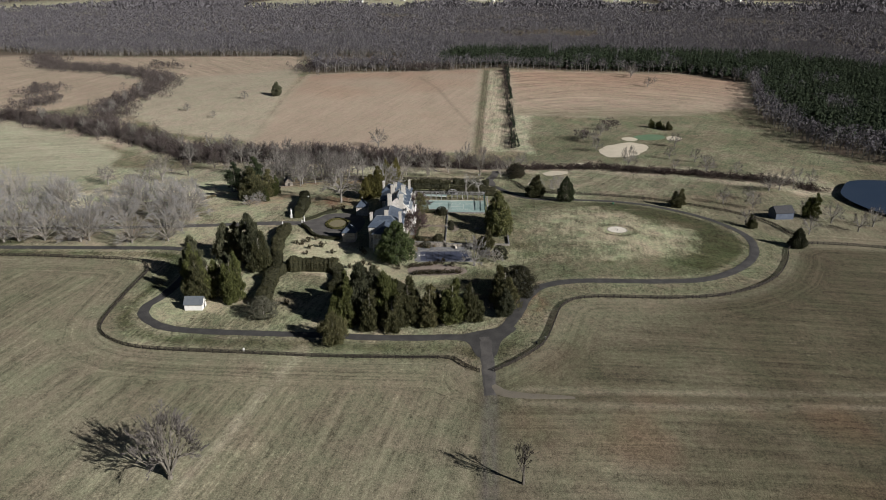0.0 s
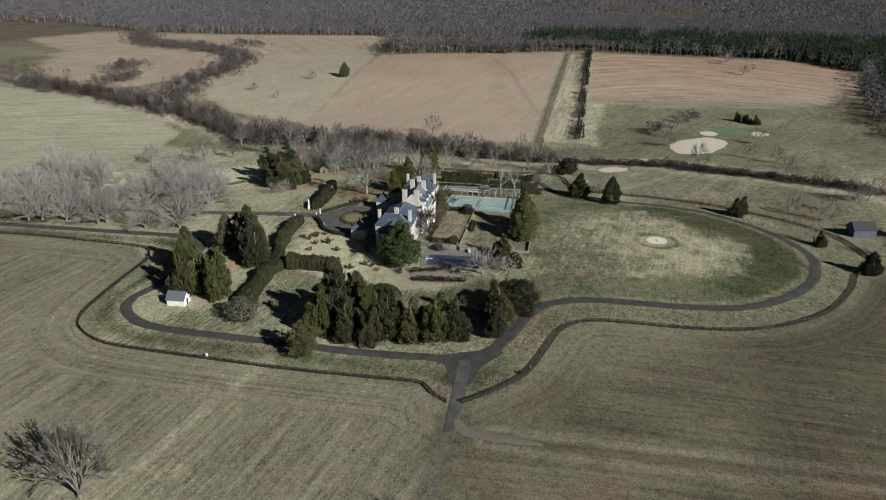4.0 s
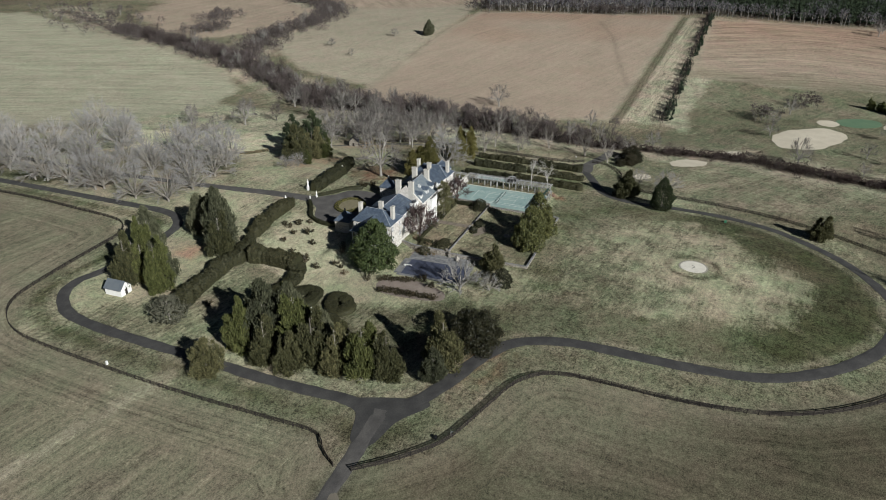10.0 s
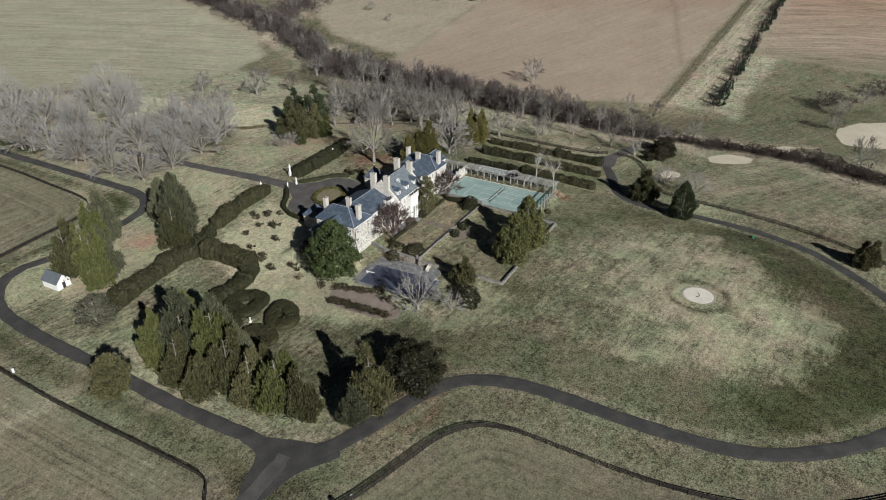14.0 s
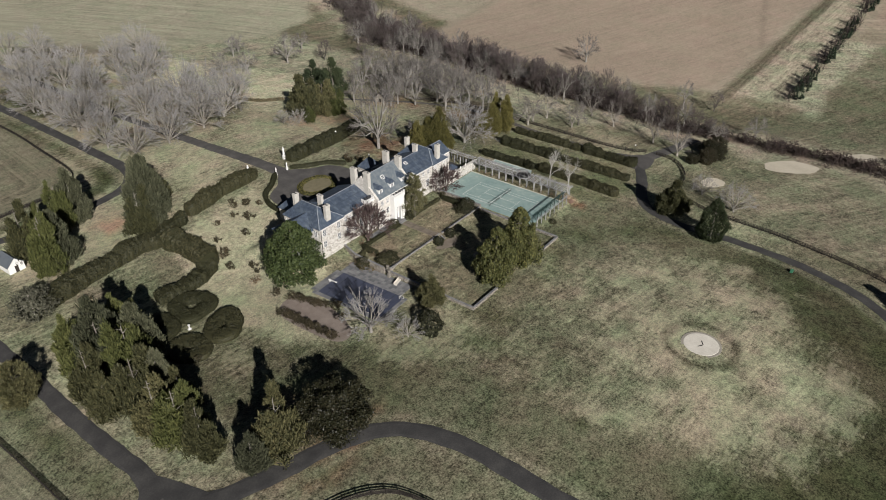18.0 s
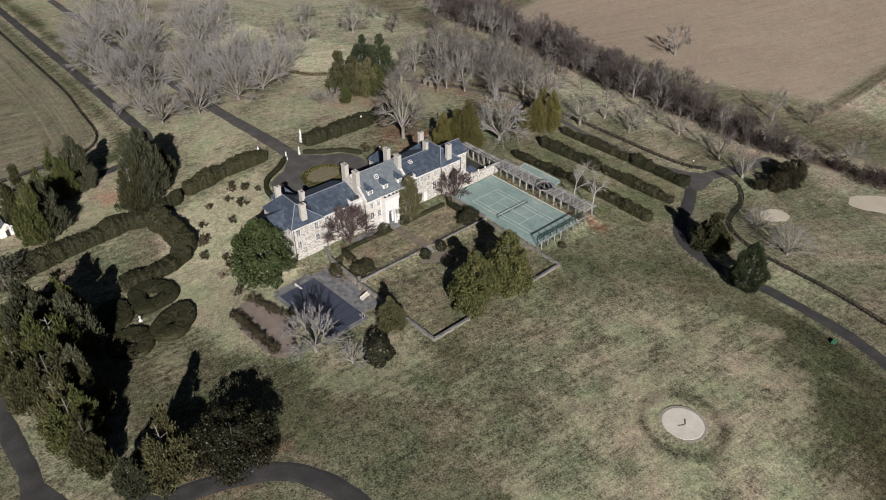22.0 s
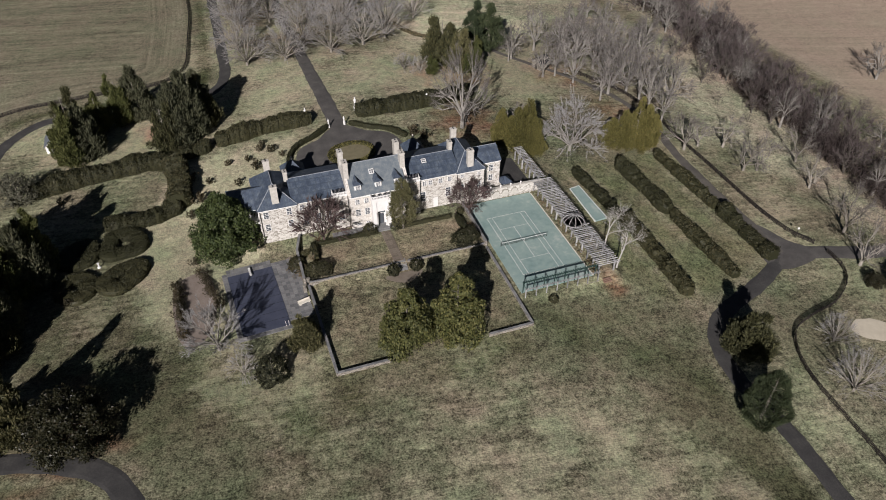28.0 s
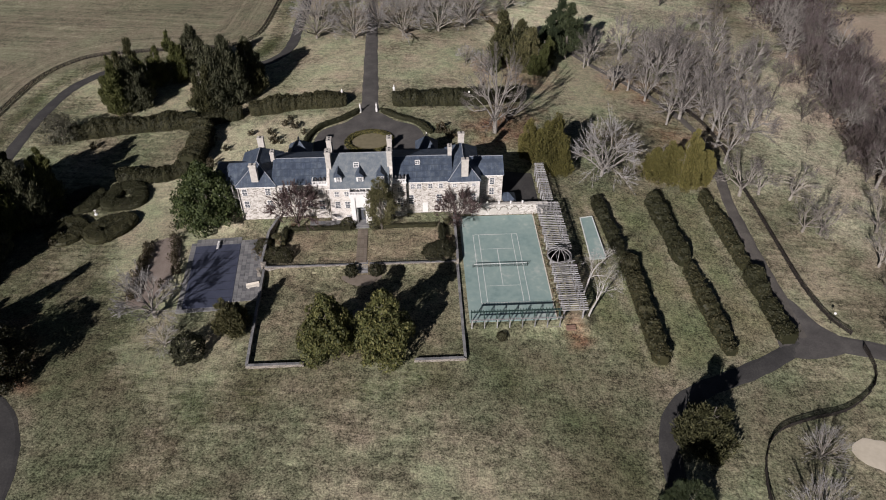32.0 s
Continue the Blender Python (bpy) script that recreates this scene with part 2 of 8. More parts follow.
# ---- lie of the land ----
SPOTS = np.array([(0, 0, 0), (-30, -10, .3), (-32, 30, .5), (-32, -80, -.4), (-103, 28, -2.6), (-118, 93, -2.4), (-160, -15, -2.3),
                  (-142, -35, -.2), (-150, 65, -2.2), (-79, 129, -1.2), (-55, -27, -.6), (-10, -27, -.9), (-25, 78, 1.2), (24, -63, -4),
                  (18, -123, -4.6), (31, -27, -3.7), (60, -21, -5.9), (78, -22, -7.2), (108, -67, -11.1), (141, -88, -13.6), (179, -113, -12),
                  (227, -157, -11.5), (178, -42, -17), (337, 179, 3.5), (277, 245, -2.4), (482, -51, 10.5), (-208, 65, -4.6), (-350, 0, -6),
                  (-30, -250, -6), (150, 200, -14), (0, 260, -3), (700, 0, 12)], float)


def _kernel(d):
    return np.sqrt(d * d + 400.0)


_n = len(SPOTS)
_d = np.hypot(SPOTS[:, None, 0] - SPOTS[:, 0], SPOTS[:, None, 1] - SPOTS[:, 1])
_w = np.linalg.solve(np.block([[_kernel(_d) + 2 * np.eye(_n), np.ones((_n, 1))], [np.ones((1, _n)), np.zeros((1, 1))]]), np.r_[SPOTS[:, 2], 0])
# level pads: x0, x1, y0, y1, height, margin
PADS = [(-56, -9.5, -27, 1.2, -0.45, 3.0), (-57, -9.5, 1.8, 19, 0.75, 2.0), (-70, 4, 19, 40, 0.7, 5.0), (-8.8, 17, -18.5, 20, -0.12, 2.0), (-76, -57, -12, 16, -0.9, 6.0)]


def ground(x, y):
    x, y = np.asarray(x, float), np.asarray(y, float)
    z = np.full(x.shape, _w[-1])
    for (sx, sy, _), k in zip(SPOTS, _w):
        z = z + k * _kernel(np.hypot(x - sx, y - sy))
    z = np.clip(z, -22, 30)
    for x0, x1, y0, y1, h, m in PADS:
        out = np.hypot(np.maximum(np.maximum(x0 - x, x - x1), 0), np.maximum(np.maximum(y0 - y, y - y1), 0))
        w = np.clip(1 - out / m, 0, 1)
        w = w * w * (3 - 2 * w)
        z = z * (1 - w) + h * w
    # lake bed
    w = np.clip(1.25 - np.hypot((x - 45) / 55, (y + 262) / 52), 0, 1)
    z = z - 3.0 * np.minimum(1, w * 3)
    return z


def gz(x, y):
    return float(ground(np.array([x]), np.array([y]))[0])


def smooth_line(pts, step=2.0, closed=False):
    """Points of a rounded line through the given ones, evenly spaced."""
    p = np.array(pts, float)
    if closed:
        p = np.vstack([p[-1], p, p[0], p[1]])
    else:
        p = np.vstack([2 * p[0] - p[1], p, 2 * p[-1] - p[-2]])
    out = []
    for i in range(1, len(p) - 2):
        n = max(2, int(np.hypot(*(p[i + 1] - p[i])) / 0.5))
        for u in np.linspace(0, 1, n, endpoint=False):
            a, b, c, d = p[i - 1:i + 3]
            out.append(0.5 * (2 * b + (c - a) * u + (2 * a - 5 * b + 4 * c - d) * u * u + (3 * b - a - 3 * c + d) * u ** 3))
    out.append(p[-2])
    out = np.array(out)
    s = np.r_[0, np.cumsum(np.hypot(*np.diff(out, axis=0).T))]
    k = np.linspace(0, s[-1], max(2, int(round(s[-1] / step)) + 1))
    return np.c_[np.interp(k, s, out[:, 0]), np.interp(k, s, out[:, 1])]


def inside(x, y, poly):
    """How far points lie inside a polygon (negative: outside), in metres."""
    p = np.array(poly, float)
    q = np.roll(p, -1, 0)
    inn = np.zeros(x.shape, bool)
    d = np.full(x.shape, 1e9)
    for (ax, ay), (bx, by) in zip(p, q):
        t = np.clip(((x - ax) * (bx - ax) + (y - ay) * (by - ay)) / ((bx - ax) ** 2 + (by - ay) ** 2 + 1e-9), 0, 1)
        d = np.minimum(d, np.hypot(x - ax - t * (bx - ax), y - ay - t * (by - ay)))
        cross = ((ay > y) != (by > y)) & (x < (bx - ax) * (y - ay) / ((by - ay) if by != ay else 1e-9) + ax)
        inn ^= cross
    return np.where(inn, d, -d)


def near_line(x, y, pts):
    d = np.full(np.shape(x), 1e9)
    p = np.array(pts, float)
    for (ax, ay), (bx, by) in zip(p, p[1:]):
        t = np.clip(((x - ax) * (bx - ax) + (y - ay) * (by - ay)) / ((bx - ax) ** 2 + (by - ay) ** 2 + 1e-9), 0, 1)
        d = np.minimum(d, np.hypot(x - ax - t * (bx - ax), y - ay - t * (by - ay)))
    return d


# ---- lines of roads, fences and water ----
LOOP_WEST = [(-141, -13), (-138, -4), (-138, 6), (-138, 24), (-137.4, 43), (-137.5, 63), (-136.6, 81), (-134.5, 95), (-131, 103), (-124.5, 110), (-117, 112), (-109, 109.5), (-95, 107.5), (-80, 107.5), (-71, 109.5), (-65, 116), (-62.5, 126), (-62, 140), (-61, 193), (-61, 260), (-61, 420)]
LOOP_EAST = [(-141, -15), (-133, -21.7), (-121.4, -26.8), (-110.6, -30.2), (-101.4, -35.2), (-96.4, -42.4), (-93.9, -52), (-93.6, -62.4), (-93.8, -74), (-93.2, -87), (-91.3, -99.4), (-87, -109.5), (-79, -120), (-69, -129), (-57.5, -136), (-43, -140.8), (-29, -141.5), (-14, -136.5), (0, -128.5), (12, -117), (20.5, -106), (26, -91), (27.5, -79), (27.7, -66), (26.5, -56), (27.5, -46), (31, -39.5), (38, -34.5), (50, -29.5), (60, -24.5), (66, -19.5)]
LANE = [(66, -20), (66, -10), (65.6, 2), (66, 15), (66.5, 28), (68.5, 41), (70, 55), (68, 70), (60, 88), (45, 110), (33, 132)]
LANE_OUT = [(64, -20), (76, -22.5), (90, -26), (110, -28)]
DRIVE = [(-32.6, 66), (-32.7, 76), (-33, 95), (-33.4, 111), (-33.8, 140), (-34.4, 168), (-34.6, 230), (-34, 330)]
SOUTH = [(-139, -14.5), (-150, -14.8), (-160, -15.1), (-172, -15.2), (-197.5, -14.2), (-215, -13.7), (-300, -11), (-420, -8)]
CROSS = [(-167, -15.5), (-170.5, -19), (-172.5, -26), (-174, -40), (-174.8, -70), (-173, -130), (-170, -240), (-168, -420)]
FENCE_EAST = [(-159.5, -17), (-154.4, -24.4), (-147.6, -31.9), (-141.3, -35.6), (-129.6, -39.3), (-119.2, -42.6), (-112.5, -48), (-110, -56.1), (-109.8, -65.3), (-109.8, -80), (-108.4, -93.9), (-104.5, -108), (-95.5, -123), (-82.5, -136.5), (-63.5, -148.5), (-49, -155), (-41, -166), (-40, -185), (-43, -215), (-46, -290)]
FENCE_WEST = [(-159.5, -12.2), (-157, -8.4), (-153.8, -5.6), (-151.5, -1.5), (-151.4, 15), (-151.8, 32.4), (-152, 51), (-151.3, 71.6), (-149.8, 90), (-147.8, 103), (-143.9, 112), (-137.6, 119.2), (-129, 122.6), (-111, 124), (-97, 124.2), (-87, 124.4), (-80, 128.3), (-75.8, 137.6), (-73.5, 162.8), (-71.6, 187), (-71.5, 214), (-71.5, 300)]
FENCE_PARK = [(78.4, -23.3), (78, -29), (74.5, -34.5), (66.7, -39.5), (58, -41.6), (50, -44.5), (45.2, -50), (42.5, -58), (41.8, -69), (41, -81), (38.8, -92), (36, -104), (29.5, -119), (20, -134), (8, -150), (-8, -162), (-30, -166)]
FENCE_LANE = [(77.5, -19.3), (74.5, -14), (73, -5), (72.8, 2), (73, 20), (73.2, 42), (74.5, 55), (72, 74), (63, 92)]
STREAM = [(330, 620), (262, 470), (229, 359), (203, 289), (187, 249), (165, 212), (150, 180), (140, 150), (138, 118), (130, 90), (125, 60), (122, 25), (119, -10), (124, -36), (130, -66), (128, -98), (112, -132), (93, -182), (72, -226)]
BROOK = [(203, 289), (250, 306), (286, 318), (346, 312), (424, 329), (486, 412), (510, 494), (600, 560)]


# ---- ground ----
def spaced(*spans):
    """Grid lines: (start, end, step) after one another."""
    out = []
    for a, b, s in spans:
        out += list(np.linspace(a, b, max(1, int(round((b - a) / s))), endpoint=False))
    return np.array(out + [spans[-1][1]])


def lumps(x, y, size, seed=0.0):
    """Cheap smooth noise, about -1 to 1."""
    v = np.zeros(np.shape(x))
    for k in range(5):
        a = 2.4 * k + seed
        f = (1 + 0.37 * k) / size
        v += np.sin((x * math.cos(a) + y * math.sin(a)) * f * 2.2 + 1.7 * k + seed + 1.3 * np.sin((y * math.cos(a * 1.7) - x * math.sin(a * 1.3)) * f * 1.6))
    return v / 3.2


GX = spaced((-4600, -1200, 340), (-1200, -460, 60), (-460, -240, 5.0), (-240, -90, 2.2), (-90, 40, 1.3), (40, 150, 3.0), (150, 520, 6.5), (520, 900, 20), (900, 1700, 80), (1700, 2800, 45), (2800, 4800, 350))
GY = spaced((-4600, -1200, 340), (-1200, -420, 40), (-420, -160, 5.5), (-160, -130, 2.6), (-130, -35, 1.4), (-35, 85, 1.3), (85, 260, 3.2), (260, 460, 7), (460, 900, 18), (900, 4600, 300))
LAWN = [(-138, -8), (-137, 62), (-131, 103), (-117, 112), (-90, 108), (-62, 120), (-60, 200), (30, 170), (80, 80), (72, 30), (66, -20), (50, -30), (30, -40), (27, -70), (27, -85), (12, -117), (-14, -136), (-43, -141), (-69, -129), (-91, -99), (-94, -62), (-101, -35), (-133, -22)]
VERGE = [(-151, -4), (-152, 51), (-148, 103), (-129, 122), (-87, 124), (-75, 138), (-71, 214), (-71, 420), (-20, 420), (40, 200), (100, 90), (100, -60), (45, -60), (40, -85), (20, -134), (-40, -160), (-82, -136), (-108, -94), (-110, -60), (-119, -42), (-147, -32), (-160, -14)]
FIELD_A = [(452, 172), (472, 80), (486, -27), (187, -13), (164, 31), (157, 97), (154, 166), (300, 168)]
STRIP = [(474, -27), (474, -53), (196, -45), (187, -13)]
FIELD_B = [(476, -53), (490, -130), (505, -260), (476, -332), (390, -300), (330, -285), (300, -225), (290, -120), (300, -50)]
FIELD_B_LOW = [(300, -49), (196, -45), (185, -60), (240, -60), (300, -70)]
STRAW = [(424, 319), (350, 305), (267, 300), (213, 237), (196, 166), (300, 169), (419, 174), (490, 190), (470, 260)]
FIELD_D = [(424, 325), (455, 240), (492, 192), (610, 208), (612, 320), (618, 480), (560, 500), (500, 410)]
MOUND = [(300, 330), (350, 322), (415, 340), (470, 412), (540, 470), (640, 500), (700, 700), (560, 720), (440, 560), (330, 520), (280, 440), (262, 380)]
PALE = [(60, 245), (110, 235), (150, 250), (178, 280), (215, 360), (245, 470), (300, 640), (200, 900), (-60, 900), (-55, 420), (0, 270)]
WEST_FIELD = [(-71, 225), (-75, 150), (-90, 126), (-130, 124), (-149, 110), (-152, 50), (-152, -2), (-160, -12), (-500, -8), (-500, 600), (-71, 600)]
GOLF = [(66, -40), (110, -32), (180, -50), (235, -60), (300, -80), (305, -230), (230, -260), (130, -280), (60, -190), (45, -100)]
WOODS = [(620, 640), (617, 474), (611, 316), (606, 208), (457, 163), (478, 48), (494, -123), (505, -262), (440, -321), (330, -282), (282, -268), (172, -273), (128, -297), (60, -330), (60, -900), (4800, -4600), (4800, 4600), (300, 2500), (250, 900)]
STRAW_PATCH = [(-13, -49), (-2, -61), (16, -73), (15, -88), (5, -97), (-16, -93), (-24, -105), (-31, -116), (-41, -113), (-59, -109), (-62, -95), (-70, -75), (-63, -62), (-49, -60)]
GRASS = {"lawn": (0.156, 0.149, 0.100), "worn": (0.225, 0.208, 0.150), "pasture": (0.148, 0.132, 0.090), "pale": (0.345, 0.325, 0.242), "straw": (0.335, 0.292, 0.225), "dark": (0.083, 0.073, 0.049), "green": (0.060, 0.065, 0.032),
         "plough": (0.335, 0.268, 0.208), "red": (0.305, 0.215, 0.16), "litter": (0.12, 0.097, 0.075), "leaf": (0.16, 0.09, 0.06), "olive": (0.165, 0.168, 0.095), "tan": (0.19, 0.162, 0.112), "track": (0.13, 0.117, 0.104)}


def land_colour(X, Y):
    c = np.empty(X.shape + (4,))
    c[..., :3], c[..., 3] = GRASS["pasture"], 0.75
    wob = 5 * lumps(X, Y, 28)

    def lay(weight, name, furrow):
        w = np.clip(weight, 0, 1)[..., None]
        c[...] = c * (1 - w) + np.array([*GRASS[name], furrow]) * w

    soft = lambda poly, edge, shift=0.0: np.clip(0.5 + (inside(X, Y, poly) + shift) / edge, 0, 1)
    lay(0.25 + 0.5 * lumps(X, Y, 75, 2), "worn", 0.45)
    # browner pasture, darkened further towards -y to paint in lens falloff
    east = np.clip((-25 - Y) / 80, 0.1, 1)
    lay(soft([(-176, -20), (-112, -58), (-108, -95), (-80, -140), (-45, -160), (-45, -420), (-172, -420)], 8) * (0.15 + 0.8 * east + 0.2 * lumps(X, Y, 40, 3)), "dark", 0.7)
    lay(soft([(-172, -18), (-176, -420), (-420, -420), (-420, -18)], 4) * (0.25 + 0.75 * east + 0.25 * lumps(X, Y, 32, 4)), "dark", 0.7)
    lay(0.35 * soft([(-172, -18), (-176, -420), (-420, -420), (-420, -18)], 4) * (lumps(X, Y, 26, 8) - 0.1), "leaf", 0.7)
    lay((np.hypot(X - 300, Y) > 700) * 0.6 + 0 * X, "litter", 0.1)
    lay(soft(VERGE, 3), "lawn", 0.3)
    lay(soft(WEST_FIELD, 4) * 0.45, "worn", 0.9)
    lay(soft(GOLF, 10) * 0.9, "lawn", 0.25)
    lay(soft(GOLF, 10) * (0.15 + 0.5 * lumps(X, Y, 45, 3)), "worn", 0.7)
    lay(0.7 * soft([(34, -62), (62, -58), (120, -82), (130, -120), (80, -150), (45, -130)], 8), "worn", 1.0)
    for poly, name, fur in ((PALE, "pale", 0.5), (FIELD_A, "plough", 0.2), (STRAW, "straw", 0.15), (FIELD_D, "plough", 0.7), (MOUND, "plough", 0.5), (FIELD_B_LOW, "pale", 0.7), (FIELD_B, "plough", 0.9), (STRIP, "straw", 0.9)):
        lay(soft(poly, 5, wob * 0.6 if name != "straw" else 0), name, fur)
    lay(soft(FIELD_A, 20) * (0.1 + 0.6 * lumps(X, Y, 90, 1) + (X - 380) / 160), "red", 0.35)
    lay(soft(FIELD_B, 30) * (0.2 + (X - 360) / 120), "red", 0.95)
    lay(soft(FIELD_B, 12) * ((330 - X) / 45), "lawn", 0.8)
    # darker floor below the groves
    lay(0.75 * soft([(-64, 122), (-30, 122), (-2, 128), (14, 140), (26, 170), (28, 250), (12, 290), (-64, 290)], 10) * (0.8 + 0.4 * lumps(X, Y, 7, 2)), "litter", 0.0)
    lay(0.6 * soft([(40, 82), (60, 66), (88, 56), (112, 78), (118, 130), (100, 165), (60, 132), (38, 120)], 10) * (0.8 + 0.5 * lumps(X, Y, 6, 5)), "litter", 0.0)
    # west lawn: lens edge falloff put into the turf colour
    lay(0.5 * soft([(-120, -40), (-72, -30), (-72, 20), (-112, 46), (-124, 20)], 12), "dark", 0.1)
    # worn turf on the oval and on the lawns
    oval = inside(X, Y, STRAW_PATCH) + 5 * lumps(X, Y, 11, 6) + 2.5 * lumps(X, Y, 4.5, 2)
    lay(np.clip(0.5 + oval / 16, 0, 1) * (0.35 + 0.35 * lumps(X, Y, 8, 3)), "worn", 0.8)
    c[..., 3] = np.maximum(c[..., 3], 0.8 * np.clip(0.5 + oval / 10, 0, 1))
    lay(0.75 * (inside(X, Y, [(-96, 28), (-84, 66), (-46, 72), (-50, 50), (-62, 42), (-64, 18), (-76, -18), (-92, 0)]) > 0) , "worn", 0.1)
    lay(soft([(-53, 2.5), (-13, 2.5), (-13, 14.5), (-53, 14.5)], 1.5), "tan", 0.1)
    lay(0.6 * soft([(-54, -26.5), (-11, -26.5), (-11, 1), (-54, 1)], 3) * (0.8 + 0.5 * lumps(X, Y, 7, 9)), "tan", 0.1)
    ring = np.hypot(X + 32.4, Y + 80.3)
    lay(0.85 * np.exp(-((ring - 8.4 - 0.6 * lumps(X, Y, 4)) / 1.4) ** 2), "dark", 0.1)
    for rx, ry, rr in ((-57.5, -46.5, 8), (-70.5, -47.5, 5.2), (-41, -52, 12)):
        lay(0.9 * np.exp(-((np.hypot(X - rx, Y - ry) - rr) / 0.9) ** 2) * (0.75 + 0.45 * lumps(X, Y, 9, rx)), "dark", 0.1)
    lay(0.8 * np.exp(-(np.hypot(X + 73.7, Y + 69) / 2.0) ** 2), "green", 0.1)
    # greener turf inside the eastern loop, by the court and along the verges
    inner = np.clip(inside(X, Y, LAWN) / 4, 0, 1)
    # rim and lower lawn are green, and also carry painted corner falloff
    lay(np.exp(-((near_line(X, Y, LOOP_EAST[4:24]) - 8) / 16) ** 2) * inner * (0.95 + 0.4 * lumps(X, Y, 14, 7)) * (0.3 + 0.7 * np.clip((-66 - Y) / 20, 0, 1)) * np.clip((X + 92) / 30, 0.3, 1), "green", 0.2)
    lower = soft([(14, -70), (24, -92), (12, -116), (-14, -135), (-43, -140), (-69, -128), (-84, -108), (-78, -94), (-60, -104), (-30, -112), (-8, -96), (2, -74)], 10, 4 * lumps(X, Y, 9, 5)) * np.clip(1 - 0.8 * np.clip(0.5 + oval / 5, 0, 1), 0, 1)
    lay(0.95 * lower * (0.85 + 0.3 * lumps(X, Y, 9, 8)), "green", 0.3)
    lay(0.6 * lower * np.clip((X + 62) / 30, 0, 1) * (0.7 + 0.5 * lumps(X, Y, 13, 1)), "dark", 0.3)
    lay(np.exp(-(near_line(X, Y, [(-62, -35), (-36, -31), (-8, -29), (6, -34), (15, -52)]) / 8) ** 2) * (0.42 + 0.4 * lumps(X, Y, 9, 3)), "green", 0.2)
    lay(np.exp(-((near_line(X, Y, LOOP_WEST) - 7) / 5) ** 2) * (0.65 + 0.4 * lumps(X, Y, 11, 4)) * (1 - inner), "green", 0.2)
    lay(0.85 * soft([(-78, 40), (-50, 44), (-50, 70), (-78, 70)], 6), "worn", 0.1)
    lay(0.6 * soft([(-58, 82), (28, 84), (24, 128), (-56, 130)], 6) * (0.9 + 0.4 * lumps(X, Y, 12, 3)), "worn", 0.2)
    lay(0.75 * soft([(92, 12), (118, -8), (135, 40), (132, 90), (112, 110), (98, 92), (92, 50)], 6), "straw", 0.2)
    lay(0.7 * soft([(76, 34), (100, 30), (116, 90), (108, 150), (88, 150), (84, 80)], 7) * (0.85 + 0.35 * lumps(X, Y, 9, 4)), "pale", 0.2)
    lay(0.85 * soft([(10, 128), (60, 132), (112, 160), (112, 240), (30, 260), (-10, 240)], 12), "pale", 0.4)
    lay(0.75 * soft([(24, 30), (66, 34), (66, -26), (30, -31), (18, -20)], 4) * (0.85 + 0.4 * lumps(X, Y, 6, 2)), "olive", 0.3)
    for a, b in (((28.4, 26.5), (31.4, -28.2)), ((44.1, 27.5), (47.6, -25.2)), ((59.5, 30.5), (62.2, -21.7))):
        lay(0.7 * np.exp(-((near_line(X, Y, [a, b]) - 2.7) / 0.9) ** 2) * (0.6 + 0.5 * lumps(X, Y, 3, 7)), "straw", 0.2)
    # west lawn toned darker once more
    lay(0.32 * soft([(-120, -36), (-64, -34), (-57, -14), (-72, 14), (-88, 42), (-104, 60), (-122, 30)], 10), "green", 0.2)
    lay(0.3 * soft([(-55, -38), (0, -36), (8, -50), (-10, -60), (-55, -58)], 8), "worn", 0.3)
    # mown swath, ruts of the drive through the pasture
    lay(0.75 * np.exp(-(near_line(X, Y, [(-146, 46), (-158, 49), (-190, 57), (-215, 64), (-250, 74)]) / 2.2) ** 2) * (0.7 + 0.5 * lumps(X, Y, 5, 1)), "straw", 0.3)
    rut = near_line(X, Y, SOUTH)
    lay(0.6 * np.exp(-(rut / 5) ** 2), "dark", 0.1)
    lay(0.95 * np.exp(-(rut / 2.2) ** 4), "track", 0.0)
    lay(0.6 * np.exp(-(rut / 0.7) ** 2), "lawn", 0.0)
    ditch = near_line(X, Y, CROSS[2:])
    lay(0.35 * np.exp(-((ditch - 3.2) / 1.3) ** 2), "straw", 0.0)
    lay(0.8 * np.exp(-(ditch / 1.2) ** 2), "dark", 0.0)
    # streamside, woodland floor and beds
    s = np.minimum(near_line(X, Y, STREAM), near_line(X, Y, BROOK))
    lay((24 + wob * 1.5 - s) / 10 * 0.8, "straw", 0.1)
    lay((7 + 0.6 * wob - s) / 4, "litter", 0.0)
    lay(0.85 * soft([(90, 16), (110, 6), (114, 60), (120, 110), (114, 155), (98, 150), (94, 80)], 8) * (0.9 + 0.3 * lumps(X, Y, 8, 6)), "pale", 0.2)
    lay(soft(WOODS, 14, wob), "litter", 0.0)
    lay(1.0 * meadows(X, Y), "pale", 0.0)
    for px, py, pr in ((-112, -24, 12), (-86, 90, 7), (-96, 106, 5), (16, 104, 13), (9, 62, 12), (56, 92, 10), (62, 60, 10), (14.5, -20.3, 3.5), (-107, -27, 7), (21, 92, 7)):
        lay((1.3 + 0.5 * lumps(X, Y, 5, px) - np.hypot(X - px, Y - py) / pr) * 0.9, "leaf", 0.0)
    lay((1 - near_line(X, Y, [(-128, 40), (-128, -10), (-118, -20)]) / 11) * (0.8 + 0.3 * lumps(X, Y, 6)), "worn", 0.0)
    for rd in (LOOP_WEST, LOOP_EAST):
        lay(np.exp(-((near_line(X, Y, rd) - 3.6) / 1.2) ** 2) * 0.55, "worn", 0.0)
    for rd in (FENCE_WEST, FENCE_EAST):
        lay(np.exp(-((near_line(X, Y, rd) - 2.5) / 2.5) ** 2) * 0.4, "worn", 0.0)
